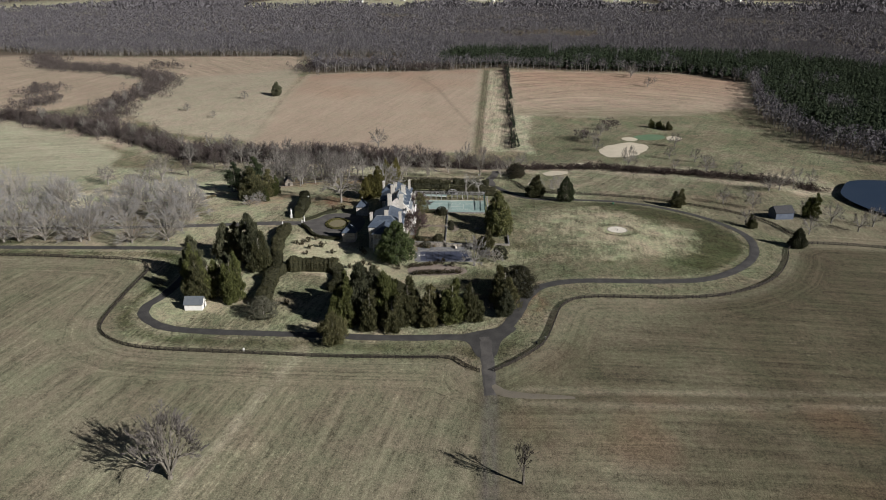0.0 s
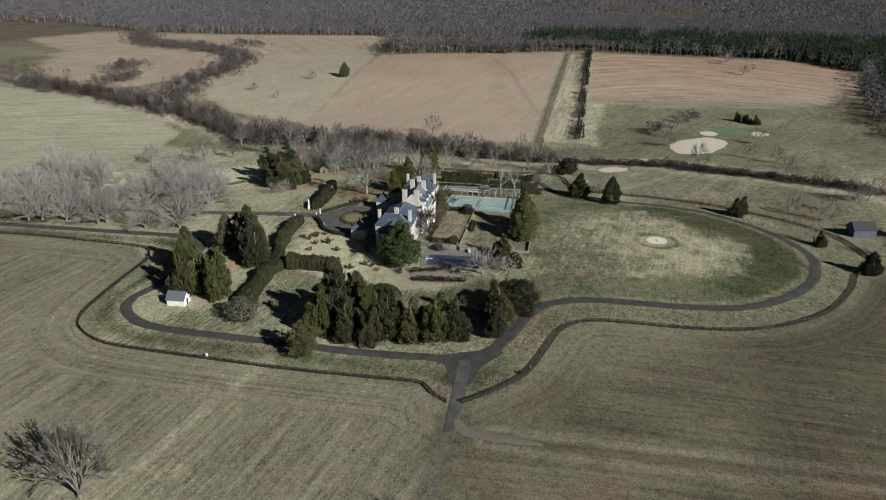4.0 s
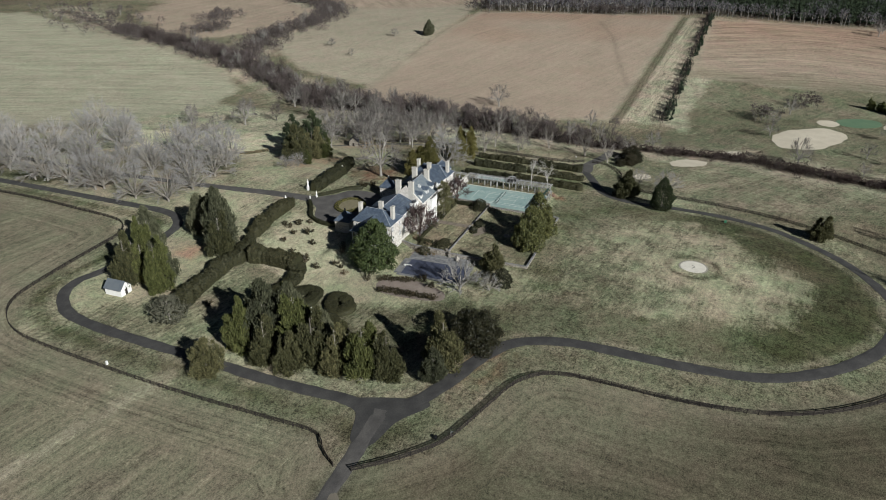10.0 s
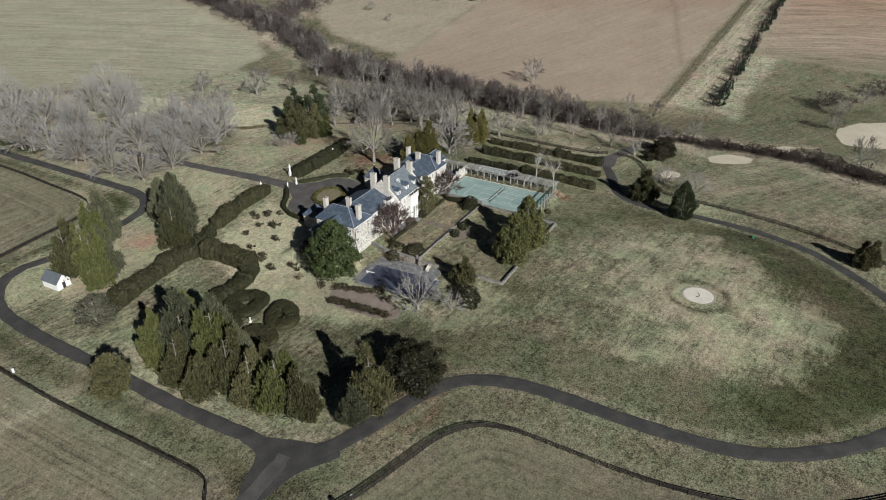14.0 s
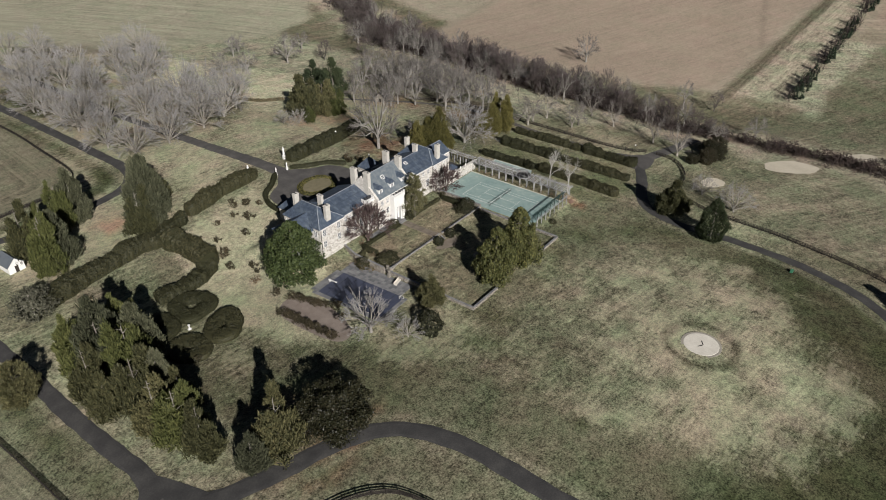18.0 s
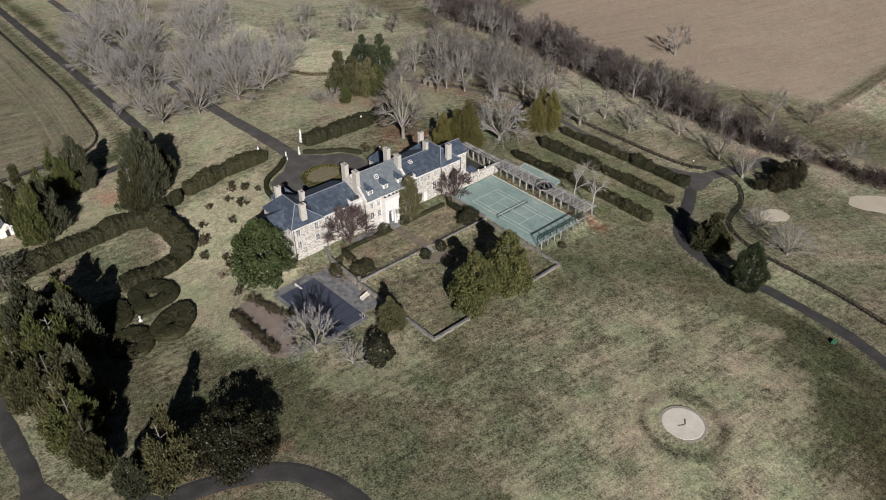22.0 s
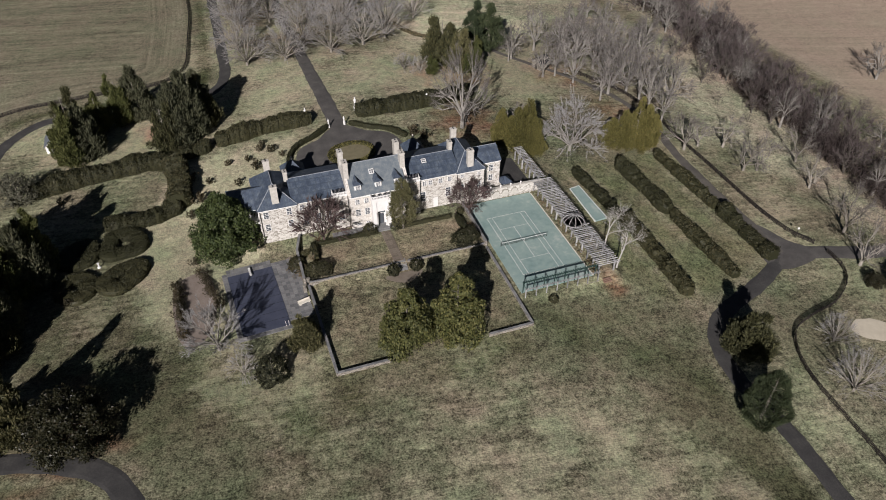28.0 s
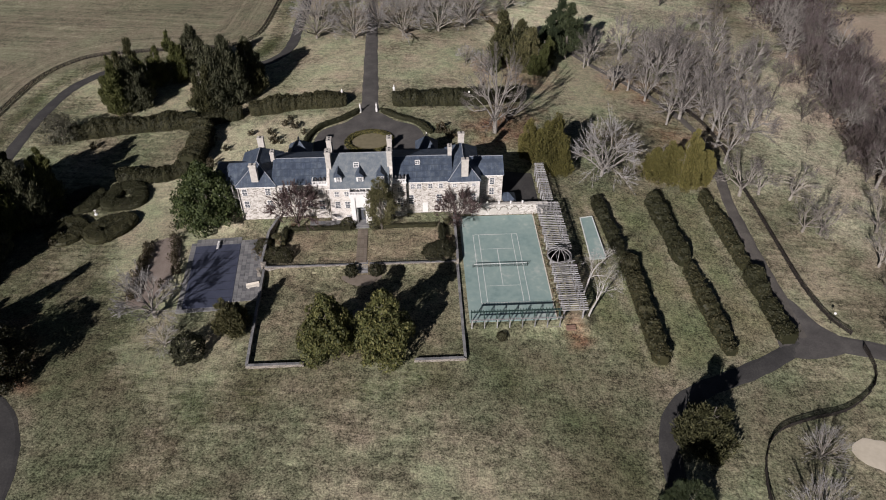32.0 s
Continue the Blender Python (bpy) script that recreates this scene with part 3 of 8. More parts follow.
    lay(np.exp(-(near_line(X, Y, [(440, 45), (385, 22), (335, 9), (292, -3), (246, -18)]) / 2.2) ** 2) * 0.28, "litter", 0.2)
    lay(soft([(474, -27), (474, -33), (189, -18), (186, -12)], 2) * 0.6, "lawn", 0.3)
    for off in (-29.5, -32.5):
        lay(np.exp(-(near_line(X, Y, [(474, off), (188, off + 14)]) / 1.3) ** 2) * 0.85, "dark", 0.2)
    for poly in (FIELD_A, FIELD_B, FIELD_D):
        lay(0.55 * np.exp(-((inside(X, Y, poly) - 3) / 2.5) ** 2), "straw", 0.3)
    return c


def meadows(X, Y):
    """True on the pale farm clearings beyond the woods."""
    m = (lumps(X, Y, 520, 5) > 0.62) & (X > 2900)
    for x, y, a, b in ((2400, 560, 560, 230), (2350, 230, 470, 150), (2500, -60, 520, 110), (2450, -600, 480, 130), (2450, -1090, 420, 200), (2200, 1380, 560, 240)):
        m = m | (((X - x) / a) ** 2 + ((Y - y) / b) ** 2 + 0.35 * lumps(X, Y, 160, 3) < 1)
    return m


def dryness(X, Y):
    """How much of the turf has dried to straw, 0 to 1."""
    d = np.full(X.shape, 0.34) + 0.10 * lumps(X, Y, 60, 6)
    v = np.clip(0.5 + inside(X, Y, VERGE) / 4, 0, 1)
    d = d * (1 - v) + v * (0.45 + 0.10 * lumps(X, Y, 30, 8) + 0.16 * np.clip((Y - 60) / 40, 0, 1))
    oval = inside(X, Y, STRAW_PATCH) + 5 * lumps(X, Y, 11, 6) + 2.5 * lumps(X, Y, 4.5, 2)
    o = np.clip(0.5 + oval / 12, 0, 1)
    d = d * (1 - o) + o * (0.57 + 0.12 * lumps(X, Y, 10, 4))
    # greener rim held less dry, in part to deepen the painted corner falloff
    rim = np.exp(-((near_line(X, Y, LOOP_EAST[4:24]) - 12) / 8) ** 2) * np.clip(inside(X, Y, LAWN) / 4, 0, 1)
    d = d - 0.42 * rim * (1 - o)
    d = d - 0.14 * np.clip(0.5 + inside(X, Y, [(-170, -20), (-112, -58), (-45, -160), (-45, -420), (-420, -420), (-420, -20)]) / 8, 0, 1)
    d = d - 0.13 * v * (inside(X, Y, LAWN) < 0) * (X < 0) * (Y < -20) * 0.7
    d = d - 0.22 * np.exp(-((near_line(X, Y, LOOP_WEST) - 7) / 5) ** 2) * (inside(X, Y, LAWN) < 0)
    for poly, val in ((PALE, 0.28), (STRAW, 0.2), (FIELD_A, 0.0), (FIELD_B, 0.15), (MOUND, 0.2), (FIELD_D, 0.1), (STRIP, 0.2), (WOODS, 0.25), ([(-56, -27), (-9.5, -27), (-9.5, 18), (-56, 18)], 0.40), ([(20, 30), (64, 34), (64, -26), (30, -31), (18, -20)], 0.30), ([(-96, 24), (-84, 66), (-46, 72), (-50, 50), (-62, 42), (-64, 18), (-74, -14), (-92, 4)], 0.66)):
        w = np.clip(0.5 + inside(X, Y, poly) / 5, 0, 1)
        d = d * (1 - w) + val * w
    ring = np.hypot(X + 32.4, Y + 80.3)
    return np.clip(d - 0.16 * np.exp(-((ring - 8.5) / 1.2) ** 2), 0, 1)


def row_lines(X, Y):
    """Coordinates across and along the mowing or ploughing rows."""
    def turned(deg):
        a = radians(deg)
        return np.stack([-X * math.sin(a) + Y * math.cos(a), X * math.cos(a) + Y * math.sin(a), 0 * X], -1)
    r = turned(-12)
    for poly, deg in (([(-172, -18), (-112, -58), (-45, -160), (-45, -420), (-420, -420), (-420, -18)], 88), (FIELD_A, -20), (STRIP, -5), (PALE, -62), (GOLF, -28), (VERGE, -8), (STRAW, -30), (FIELD_D, 40)):
        k = inside(X, Y, poly) > 0
        r[k] = turned(deg)[k]
    k = (inside(X, Y, FIELD_B) > 0) | (inside(X, Y, FIELD_B_LOW) > 0)
    r[k] = np.stack([X + 0.003 * (Y + 150) ** 2, Y, 0 * X], -1)[k]
    for rd in (FENCE_WEST, FENCE_EAST):
        dist = near_line(X, Y, rd)
        k = (dist < 17) & (inside(X, Y, VERGE) < 0)
        r[k] = np.stack([dist * 1.6, 0.5 * X + 0.5 * Y, 0 * X], -1)[k]
    return r


GXX, GYY = np.meshgrid(GX, GY, indexing="ij")
GZZ = ground(GXX, GYY)
nx, ny = GXX.shape
idx = np.arange(nx * ny).reshape(nx, ny)
quads = np.stack([idx[:-1, :-1], idx[1:, :-1], idx[1:, 1:], idx[:-1, 1:]], -1).reshape(-1, 4)
ground_me = bpy.data.meshes.new("ground")
ground_me.vertices.add(nx * ny)
ground_me.vertices.foreach_set("co", np.stack([GXX, GYY, GZZ], -1).astype(np.float32).ravel())
ground_me.loops.add(quads.size)
ground_me.polygons.add(len(quads))
ground_me.loops.foreach_set("vertex_index", quads.ravel().astype(np.int32))
ground_me.polygons.foreach_set("loop_start", np.arange(0, quads.size, 4, dtype=np.int32))
ground_me.update(calc_edges=True)
ground_me.shade_smooth()
land = ground_me.color_attributes.new("land", "FLOAT_COLOR", "POINT")
land.data.foreach_set("color", land_colour(GXX, GYY).astype(np.float32).ravel())

dry = ground_me.attributes.new("dry", "FLOAT", "POINT")
dry.data.foreach_set("value", dryness(GXX, GYY).astype(np.float32).ravel())


rows_at = ground_me.attributes.new("rows", "FLOAT_VECTOR", "POINT")
rows_at.data.foreach_set("vector", row_lines(GXX, GYY).astype(np.float32).ravel())


smoothed = np.ones(GXX.shape)
for poly in (PALE, STRAW, FIELD_A, FIELD_B, FIELD_D, MOUND):
    smoothed -= (0.72 if poly is FIELD_A else 0.55) * np.clip(0.5 + inside(GXX, GYY, poly) / 6, 0, 1)
smoothed -= 0.45 * (1 - np.clip(0.5 + inside(GXX, GYY, VERGE) / 5, 0, 1)) * (GXX < 20)
clump = ground_me.attributes.new("clump", "FLOAT", "POINT")
clump.data.foreach_set("value", np.clip(smoothed, 0.25, 1).astype(np.float32).ravel())


def turf():
    m = bpy.data.materials.new("turf_and_fields")
    m.use_nodes = True
    n, l = m.node_tree.nodes, m.node_tree.links
    b = n["Principled BSDF"]
    b.inputs["Roughness"].default_value, b.inputs["Specular IOR Level"].default_value = 0.95, 0.1
    at, tc = n.new("ShaderNodeAttribute"), n.new("ShaderNodeTexCoord")
    at.attribute_name = "land"

    def tex(scale, detail, rough, stretch=(1, 1, 1), rot=0.0):
        mp, t = n.new("ShaderNodeMapping"), n.new("ShaderNodeTexNoise")
        mp.inputs["Scale"].default_value, mp.inputs["Rotation"].default_value = stretch, (0, 0, rot)
        l.new(tc.outputs["Object"], mp.inputs["Vector"])
        l.new(mp.outputs[0], t.inputs["Vector"])
        t.inputs["Scale"].default_value, t.inputs["Detail"].default_value, t.inputs["Roughness"].default_value = scale, detail, rough
        return t.outputs["Fac"]

    def math_node(op, a, c, d=None):
        q = n.new("ShaderNodeMath")
        q.operation = op
        for i, v in enumerate((a, c, d)):
            if v is None:
                continue
            if isinstance(v, (int, float)):
                q.inputs[i].default_value = v
            else:
                l.new(v, q.inputs[i])
        return q.outputs[0]

    ra = n.new("ShaderNodeAttribute")
    ra.attribute_name = "rows"

    def row_tex(scale, stretch, detail):
        mp, t = n.new("ShaderNodeMapping"), n.new("ShaderNodeTexNoise")
        mp.inputs["Scale"].default_value = stretch
        l.new(ra.outputs["Vector"], mp.inputs["Vector"])
        l.new(mp.outputs[0], t.inputs["Vector"])
        t.inputs["Scale"].default_value, t.inputs["Detail"].default_value, t.inputs["Roughness"].default_value = scale, detail, 0.7
        return t.outputs["Fac"]

    broad, mid, fine = tex(0.035, 5, 0.6), tex(0.28, 7, 0.78), tex(2.6, 1, 0.6)
    tuft = tex(0.85, 2, 0.65)
    rows = math_node("ADD", math_node("MULTIPLY", row_tex(0.55, (1, 0.035, 1), 4), 0.6), math_node("MULTIPLY", row_tex(0.12, (1, 0.10, 1), 5), 0.4))
    row_mix = math_node("MULTIPLY", math_node("SUBTRACT", rows, 0.5), math_node("ADD", at.outputs["Alpha"], 0.08))
    ca = n.new("ShaderNodeAttribute")
    ca.attribute_name = "clump"
    v = math_node("MULTIPLY_ADD", math_node("SUBTRACT", broad, 0.5), 0.9, 1.0)
    v = math_node("MULTIPLY_ADD", math_node("SUBTRACT", mid, 0.5), 1.9, v)
    v = math_node("MULTIPLY_ADD", math_node("SUBTRACT", fine, 0.5), 2.7, math_node("MULTIPLY_ADD", math_node("SUBTRACT", tuft, 0.5), 1.9, v))
    v = math_node("MULTIPLY_ADD", math_node("SUBTRACT", v, 1.0), ca.outputs["Fac"], 1.0)
    v = math_node("MULTIPLY_ADD", row_mix, 3.0, v)
    v = math_node("MAXIMUM", v, 0.3)
    sc = n.new("ShaderNodeVectorMath")
    sc.operation = "SCALE"
    l.new(at.outputs["Color"], sc.inputs[0])
    l.new(v, sc.inputs["Scale"])
    # straw-dry turf in ragged patches
    da = n.new("ShaderNodeAttribute")
    da.attribute_name = "dry"
    pt = math_node("ADD", math_node("MULTIPLY", tex(0.06, 8, 0.78), 0.55), math_node("ADD", math_node("MULTIPLY_ADD", tex(0.75, 6, 0.85), 0.85, -0.425), math_node("MULTIPLY_ADD", row_tex(0.7, (1, 0.13, 1), 3), 0.5, -0.025)))
    mask = n.new("ShaderNodeMapRange")
    mask.interpolation_type = "SMOOTHSTEP"
    mask.inputs["From Min"].default_value, mask.inputs["From Max"].default_value = -0.09, 0.12
    l.new(math_node("SUBTRACT", math_node("ADD", pt, da.outputs["Fac"]), 1.0), mask.inputs["Value"])
    sc0 = sc
    sc = n.new("ShaderNodeMix")
    sc.data_type, sc.blend_type = "RGBA", "MIX"
    l.new(math_node("MULTIPLY", mask.outputs[0], 0.9), sc.inputs[0])
    l.new(sc0.outputs[0], sc.inputs[6])
    dc = n.new("ShaderNodeVectorMath")
    dc.operation = "MULTIPLY_ADD"
    l.new(sc0.outputs[0], dc.inputs[0])
    dc.inputs[1].default_value, dc.inputs[2].default_value = (1.2, 1.18, 1.14), (0.15, 0.139, 0.106)
    l.new(dc.outputs[0], sc.inputs[7])
    # greener and drier blotches
    hue, mx = tex(0.075, 6, 0.7), n.new("ShaderNodeMix")
    mx.data_type, mx.blend_type = "RGBA", "MULTIPLY"
    ramp = n.new("ShaderNodeValToRGB")
    e = ramp.color_ramp.elements
    e[0].position, e[0].color = 0.36, (0.82, 1.0, 0.84, 1)
    e[1].position, e[1].color = 0.64, (1.12, 1.0, 1.02, 1)
    l.new(hue, ramp.inputs["Fac"])
    l.new(math_node("MULTIPLY", ca.outputs["Fac"], 0.8), mx.inputs[0])
    l.new(sc.outputs[2], mx.inputs[6])
    l.new(ramp.outputs["Color"], mx.inputs[7])
    l.new(mx.outputs[2], b.inputs["Base Color"])
    bp = n.new("ShaderNodeBump")
    bp.inputs["Strength"].default_value, bp.inputs["Distance"].default_value = 0.5, 0.25
    l.new(fine, bp.inputs["Height"])
    l.new(bp.outputs[0], b.inputs["Normal"])
    return m


ground_me.materials.append(turf())
tagged(new("ground", ground_me), "rolling winter lawn, pasture and ploughed fields", "ground", kind="structure")


def ribbon(name, line, widths, mat, label, category, lift=0.07, step=2.0):
    """A road laid over the land, with a slightly ragged edge."""
    c = smooth_line(line, step)
    t = np.gradient(c, axis=0)
    t /= np.hypot(t[:, 0], t[:, 1])[:, None]
    nrm = np.c_[-t[:, 1], t[:, 0]]
    w = np.interp(np.linspace(0, 1, len(c)), np.linspace(0, 1, len(widths)), widths) / 2
    cols = []
    for k in np.linspace(-1, 1, 7):
        jag = (0.10 * np.sin(np.arange(len(c)) * 1.9 + 5 * k) + 0.08 * np.sin(np.arange(len(c)) * 0.7)) * (abs(k) == 1)
        q = c + nrm * ((w + jag) * k)[:, None]
        cols.append(np.c_[q, ground(q[:, 0], q[:, 1]) + lift + 0.05 * (1 - k * k) - 0.06 * (abs(k) == 1)])
    v = np.stack(cols, 1).reshape(-1, 3)
    f = [(i * 7 + j, i * 7 + j + 1, (i + 1) * 7 + j + 1, (i + 1) * 7 + j) for i in range(len(c) - 1) for j in range(6)]
    return tagged(new(name, link_mesh(name, v.tolist(), f, mat)), label, category, kind="structure")


def patch(name, poly, mat, label, category, lift=0.09, res=1.2, smooth=True, kind="structure", dome=0.0, ragged=0.0):
    """A level-edged area laid over the land."""
    p = smooth_line(poly, res, True)[:-1] if smooth else np.array(poly, float)
    cen = p.mean(0)
    if ragged:
        an = np.arctan2(p[:, 1] - cen[1], p[:, 0] - cen[0])
        p = cen + (p - cen) * (1 + ragged * (0.09 * np.sin(3 * an + cen[0]) + 0.06 * np.sin(7 * an + cen[1]) + 0.035 * np.sin(13 * an)))[:, None]
    rings = []
    for k in (1.0, 0.75, 0.5, 0.25):
        q = cen + (p - cen) * k
        rings.append(np.c_[q, ground(q[:, 0], q[:, 1]) + lift + dome * (1 - k * k) - 0.05 * (k == 1)])
    n = len(p)
    v = np.vstack(rings + [np.array([[*cen, gz(*cen) + lift + dome]])])
    f = []
    for r in range(3):
        f += [(r * n + i, r * n + (i + 1) % n, (r + 1) * n + (i + 1) % n, (r + 1) * n + i) for i in range(n)]
    f += [(3 * n + i, 3 * n + (i + 1) % n, 4 * n) for i in range(n)]
    return tagged(new(name, link_mesh(name, v.tolist(), f, mat, True)), label, category, kind=kind)


ribbon("loop_road_west", LOOP_WEST, [4.0, 4.0], ASPHALT, "dark asphalt loop road curving round the grounds", "road")
ribbon("loop_road_east", LOOP_EAST, [4.8, 4.1, 4.0, 4.0], ASPHALT, "dark asphalt loop road round the lawn", "road", lift=0.075)
ribbon("lane", LANE, [4.2, 3.4, 2.6, 2.4, 2.2], material("worn_lane", [(0.07, 0.064, 0.059), (0.105, 0.096, 0.086), (0.15, 0.135, 0.117)], 0.3, 0.95, 0.2, 10), "worn asphalt lane beside the clipped hedges", "road", lift=0.09)
ribbon("lane_out", LANE_OUT, [5.5, 4.5], DRIVEWAY, "worn grey lane through the fence gap", "road", lift=0.08)
ribbon("drive", DRIVE, [5.5, 4.0, 4.0, 4.0], DRIVEWAY, "straight asphalt drive between the bare trees", "road", lift=0.08)
ribbon("south_drive", [p for p in SOUTH if p[0] > -176] or SOUTH[:2], [6.0, 4.2, 3.6], DRIVEWAY, "worn grey drive through the pasture", "road", lift=0.085)
ribbon("farm_track", CROSS[:4], [3.6, 3.2, 2.4, 1.0], GRAVEL, "faint gravel farm track across the pasture", "road", lift=0.08)
patch("road_junction", [(-133, -19), (-138, -3), (-142, -8.5), (-151, -12.0), (-151, -17.4), (-142, -20), (-134, -25.5)], ASPHALT, "widened asphalt junction of the loop road", "road", lift=0.10)
patch("car_park", [(60, -24), (61, -16), (63.5, -8), (68, -8), (71.5, -16), (75, -20), (75, -24), (66, -26)], DRIVEWAY, "small asphalt turning place beside the hedges", "road", lift=0.12)
patch("forecourt", [(-35.5, 70), (-40, 65.5), (-46.5, 62), (-48.5, 55), (-46, 46), (-40, 42.5), (-32, 41.5), (-24, 42.5), (-18, 46), (-16, 55), (-18.5, 62), (-25, 65.5), (-29.5, 70)], DRIVEWAY, "asphalt forecourt behind the house", "road", lift=0.11)
patch("service_yard", [(3.5, 22.5), (3.5, 38), (13, 38), (13, 22.5)], ASPHALT, "small asphalt yard beside the house", "road", lift=0.12, smooth=False)
tagged(patch("lake", [(52, -231), (72, -240), (88, -255), (86, -282), (58, -303), (24, -303), (8, -282), (6, -256), (24, -236)], WATER, "dark blue still lake", "water", lift=0), kind="structure")
lake_ob = bpy.data.objects["lake"]
for v in lake_ob.data.vertices:
    v.co.z = -8.3
patch("island_lawn", [(-32 + 5.8 * math.cos(a), 54.3 + 4.6 * math.sin(a)) for a in np.linspace(0, math.tau, 14)[:-1]], material("island_turf", [(0.13, 0.115, 0.07), (0.2, 0.175, 0.11)], .8, .95, .3, 6), "round tan lawn on the forecourt island", "lawn", lift=.2)


# ---- plants ----
def tube(vs, fs, a, b, ra, rb, sides=4):
    """A tapered limb between two points, into vertex and face lists."""
    a, b = np.asarray(a, float), np.asarray(b, float)
    d = b - a
    d = d / (np.linalg.norm(d) + 1e-9)
    u = np.cross(d, (0.3, 0.9, 0.2) if abs(d[2]) > 0.7 else (0, 0, 1))
    u /= np.linalg.norm(u) + 1e-9
    w = np.cross(d, u)
    k = len(vs)
    for c, r in ((a, ra), (b, rb)):
        for i in range(sides):
            t = math.tau * i / sides
            vs.append(c + r * (u * math.cos(t) + w * math.sin(t)))
    for i in range(sides):
        j = (i + 1) % sides
        fs.append((k + i, k + j, k + sides + j, k + sides + i))


def vase_meshes(rng, height, radius, limbs=13, fork=0.09, twig=0.022, twigs=9, trunk=0.2, crook=0.0, steep=0.15, forks=4, lean=0.0, flare=1.42):
    """A leafless vase-shaped tree: straight limbs fanning from a low fork to a round crown."""
    vs, fs, tv, tf = [], [], [], []
    z0 = height * fork
    tube(vs, fs, (0, 0, -0.3), (0, 0, z0), trunk * 1.4, trunk * 1.1, 7)

    def shell(az, tilt):
        k = 1 + 0.10 * math.sin(3 * az + 2 * tilt) + 0.06 * math.sin(5 * az + 1)
        return np.array([radius * k * math.sin(tilt) * math.cos(az), radius * k * math.sin(tilt) * math.sin(az), z0 + (height - z0) * (math.cos(tilt) * 0.94 + 0.06) * (0.93 + 0.07 * k)])

    def fan(p, d, size, count):
        for _ in range(count):
            q = d + rng.normal(0, 0.26, 3) + (0, 0, 0.1)
            q /= np.linalg.norm(q)
            e = p + q * size * rng.uniform(0.45, 1.25)
            s = np.cross(q, rng.normal(0, 1, 3))
            s *= twig / (np.linalg.norm(s) + 1e-9)
            k = len(tv)
            tv.extend([p - s, p + s, e])
            tf.append((k, k + 1, k + 2))

    for i in range(limbs):
        tilt = steep + (flare - steep) * math.sqrt((i + 0.5) / limbs)
        az = i * 2.4 + rng.uniform(-0.3, 0.3)
        a = np.array([0, 0, z0 * rng.uniform(0.7, 1.2)])
        end = shell(az, tilt)
        b = a + (end - a) * rng.uniform(0.32, 0.45) + (0, 0, height * 0.05) + rng.normal(0, crook * radius * 0.5, 3)
        tube(vs, fs, a, b, trunk * 0.55, trunk * 0.36, 5)
        for j in range(forks):
            end2 = shell(az + rng.normal(0, 0.28), min(1.5, max(0.03, tilt + rng.normal(0, 0.17)))) * rng.uniform(0.9, 1.02)
            c = b + (end2 - b) * rng.uniform(0.4, 0.55) + rng.normal(0, 0.15 + crook * radius * 0.6, 3)
            tube(vs, fs, b, c, trunk * 0.30, trunk * 0.17, 4)
            for g in range(4):
                tip = end2 + rng.normal(0, radius * 0.10, 3)
                m = c + (tip - c) * 0.55
                tip += rng.normal(0, crook * radius * 0.6 + 1e-6, 3)
                tube(vs, fs, c, tip, trunk * 0.14, trunk * 0.04, 3)
                d = (tip - c) / np.linalg.norm(tip - c)
                fan(m, d, radius * 0.20, twigs)
                fan(c + (tip - c) * 0.8, d, radius * 0.17, twigs)
                fan(tip, d, radius * 0.13, twigs)
    for pts in (vs, tv):
        for v in pts:
            v[0] += lean * max(0.0, v[2]) ** 1.3
    return [v.tolist() for v in map(np.asarray, vs)], fs, [v.tolist() for v in tv], tf


def vase_kind(name, seed, bark, twigmat, **k):
    vs, fs, tv, tf = vase_meshes(np.random.default_rng(seed), **k)
    return link_mesh(name + "_trunk", vs, fs, bark), link_mesh(name + "_twigs", tv, tf, twigmat)


def leaf_cloud(rng, centres, normals, size, per, flat=0.5, feather=0.0):
    """Small leaf sprays, each an uneven pair of triangles, round the given places."""
    n = len(centres) * per
    c = np.repeat(centres, per, 0) + rng.normal(0, size * 0.55, (n, 3))
    nm = np.repeat(normals, per, 0) + rng.normal(0, flat, (n, 3))
    nm /= np.linalg.norm(nm, axis=1)[:, None] + 1e-9
    u = np.cross(nm, rng.normal(0, 1, (n, 3)))
    u /= np.linalg.norm(u, axis=1)[:, None] + 1e-9
    if feather:
        up = np.repeat(normals, per, 0) * 0.6 + (0, 0, 0.75) + rng.normal(0, 0.3, (n, 3))
        u = up / np.linalg.norm(up, axis=1)[:, None]
        nm = np.cross(u, rng.normal(0, 1, (n, 3)))
        nm /= np.linalg.norm(nm, axis=1)[:, None] + 1e-9
    w = np.cross(nm, u) * (1 - 0.62 * feather)
    u = u * (1 + 0.55 * feather)
    s = size * rng.uniform(0.5, 1.2, (n, 1))
    v = np.stack([c - u * s, c - w * s * 0.6 + nm * s * 0.15, c + u * s, c + w * s * 0.75 + nm * s * 0.2], 1).reshape(-1, 3)
    k = np.arange(n)[:, None] * 4
    f = np.concatenate([k + [0, 1, 2], k + [0, 2, 3]])
    return v, f


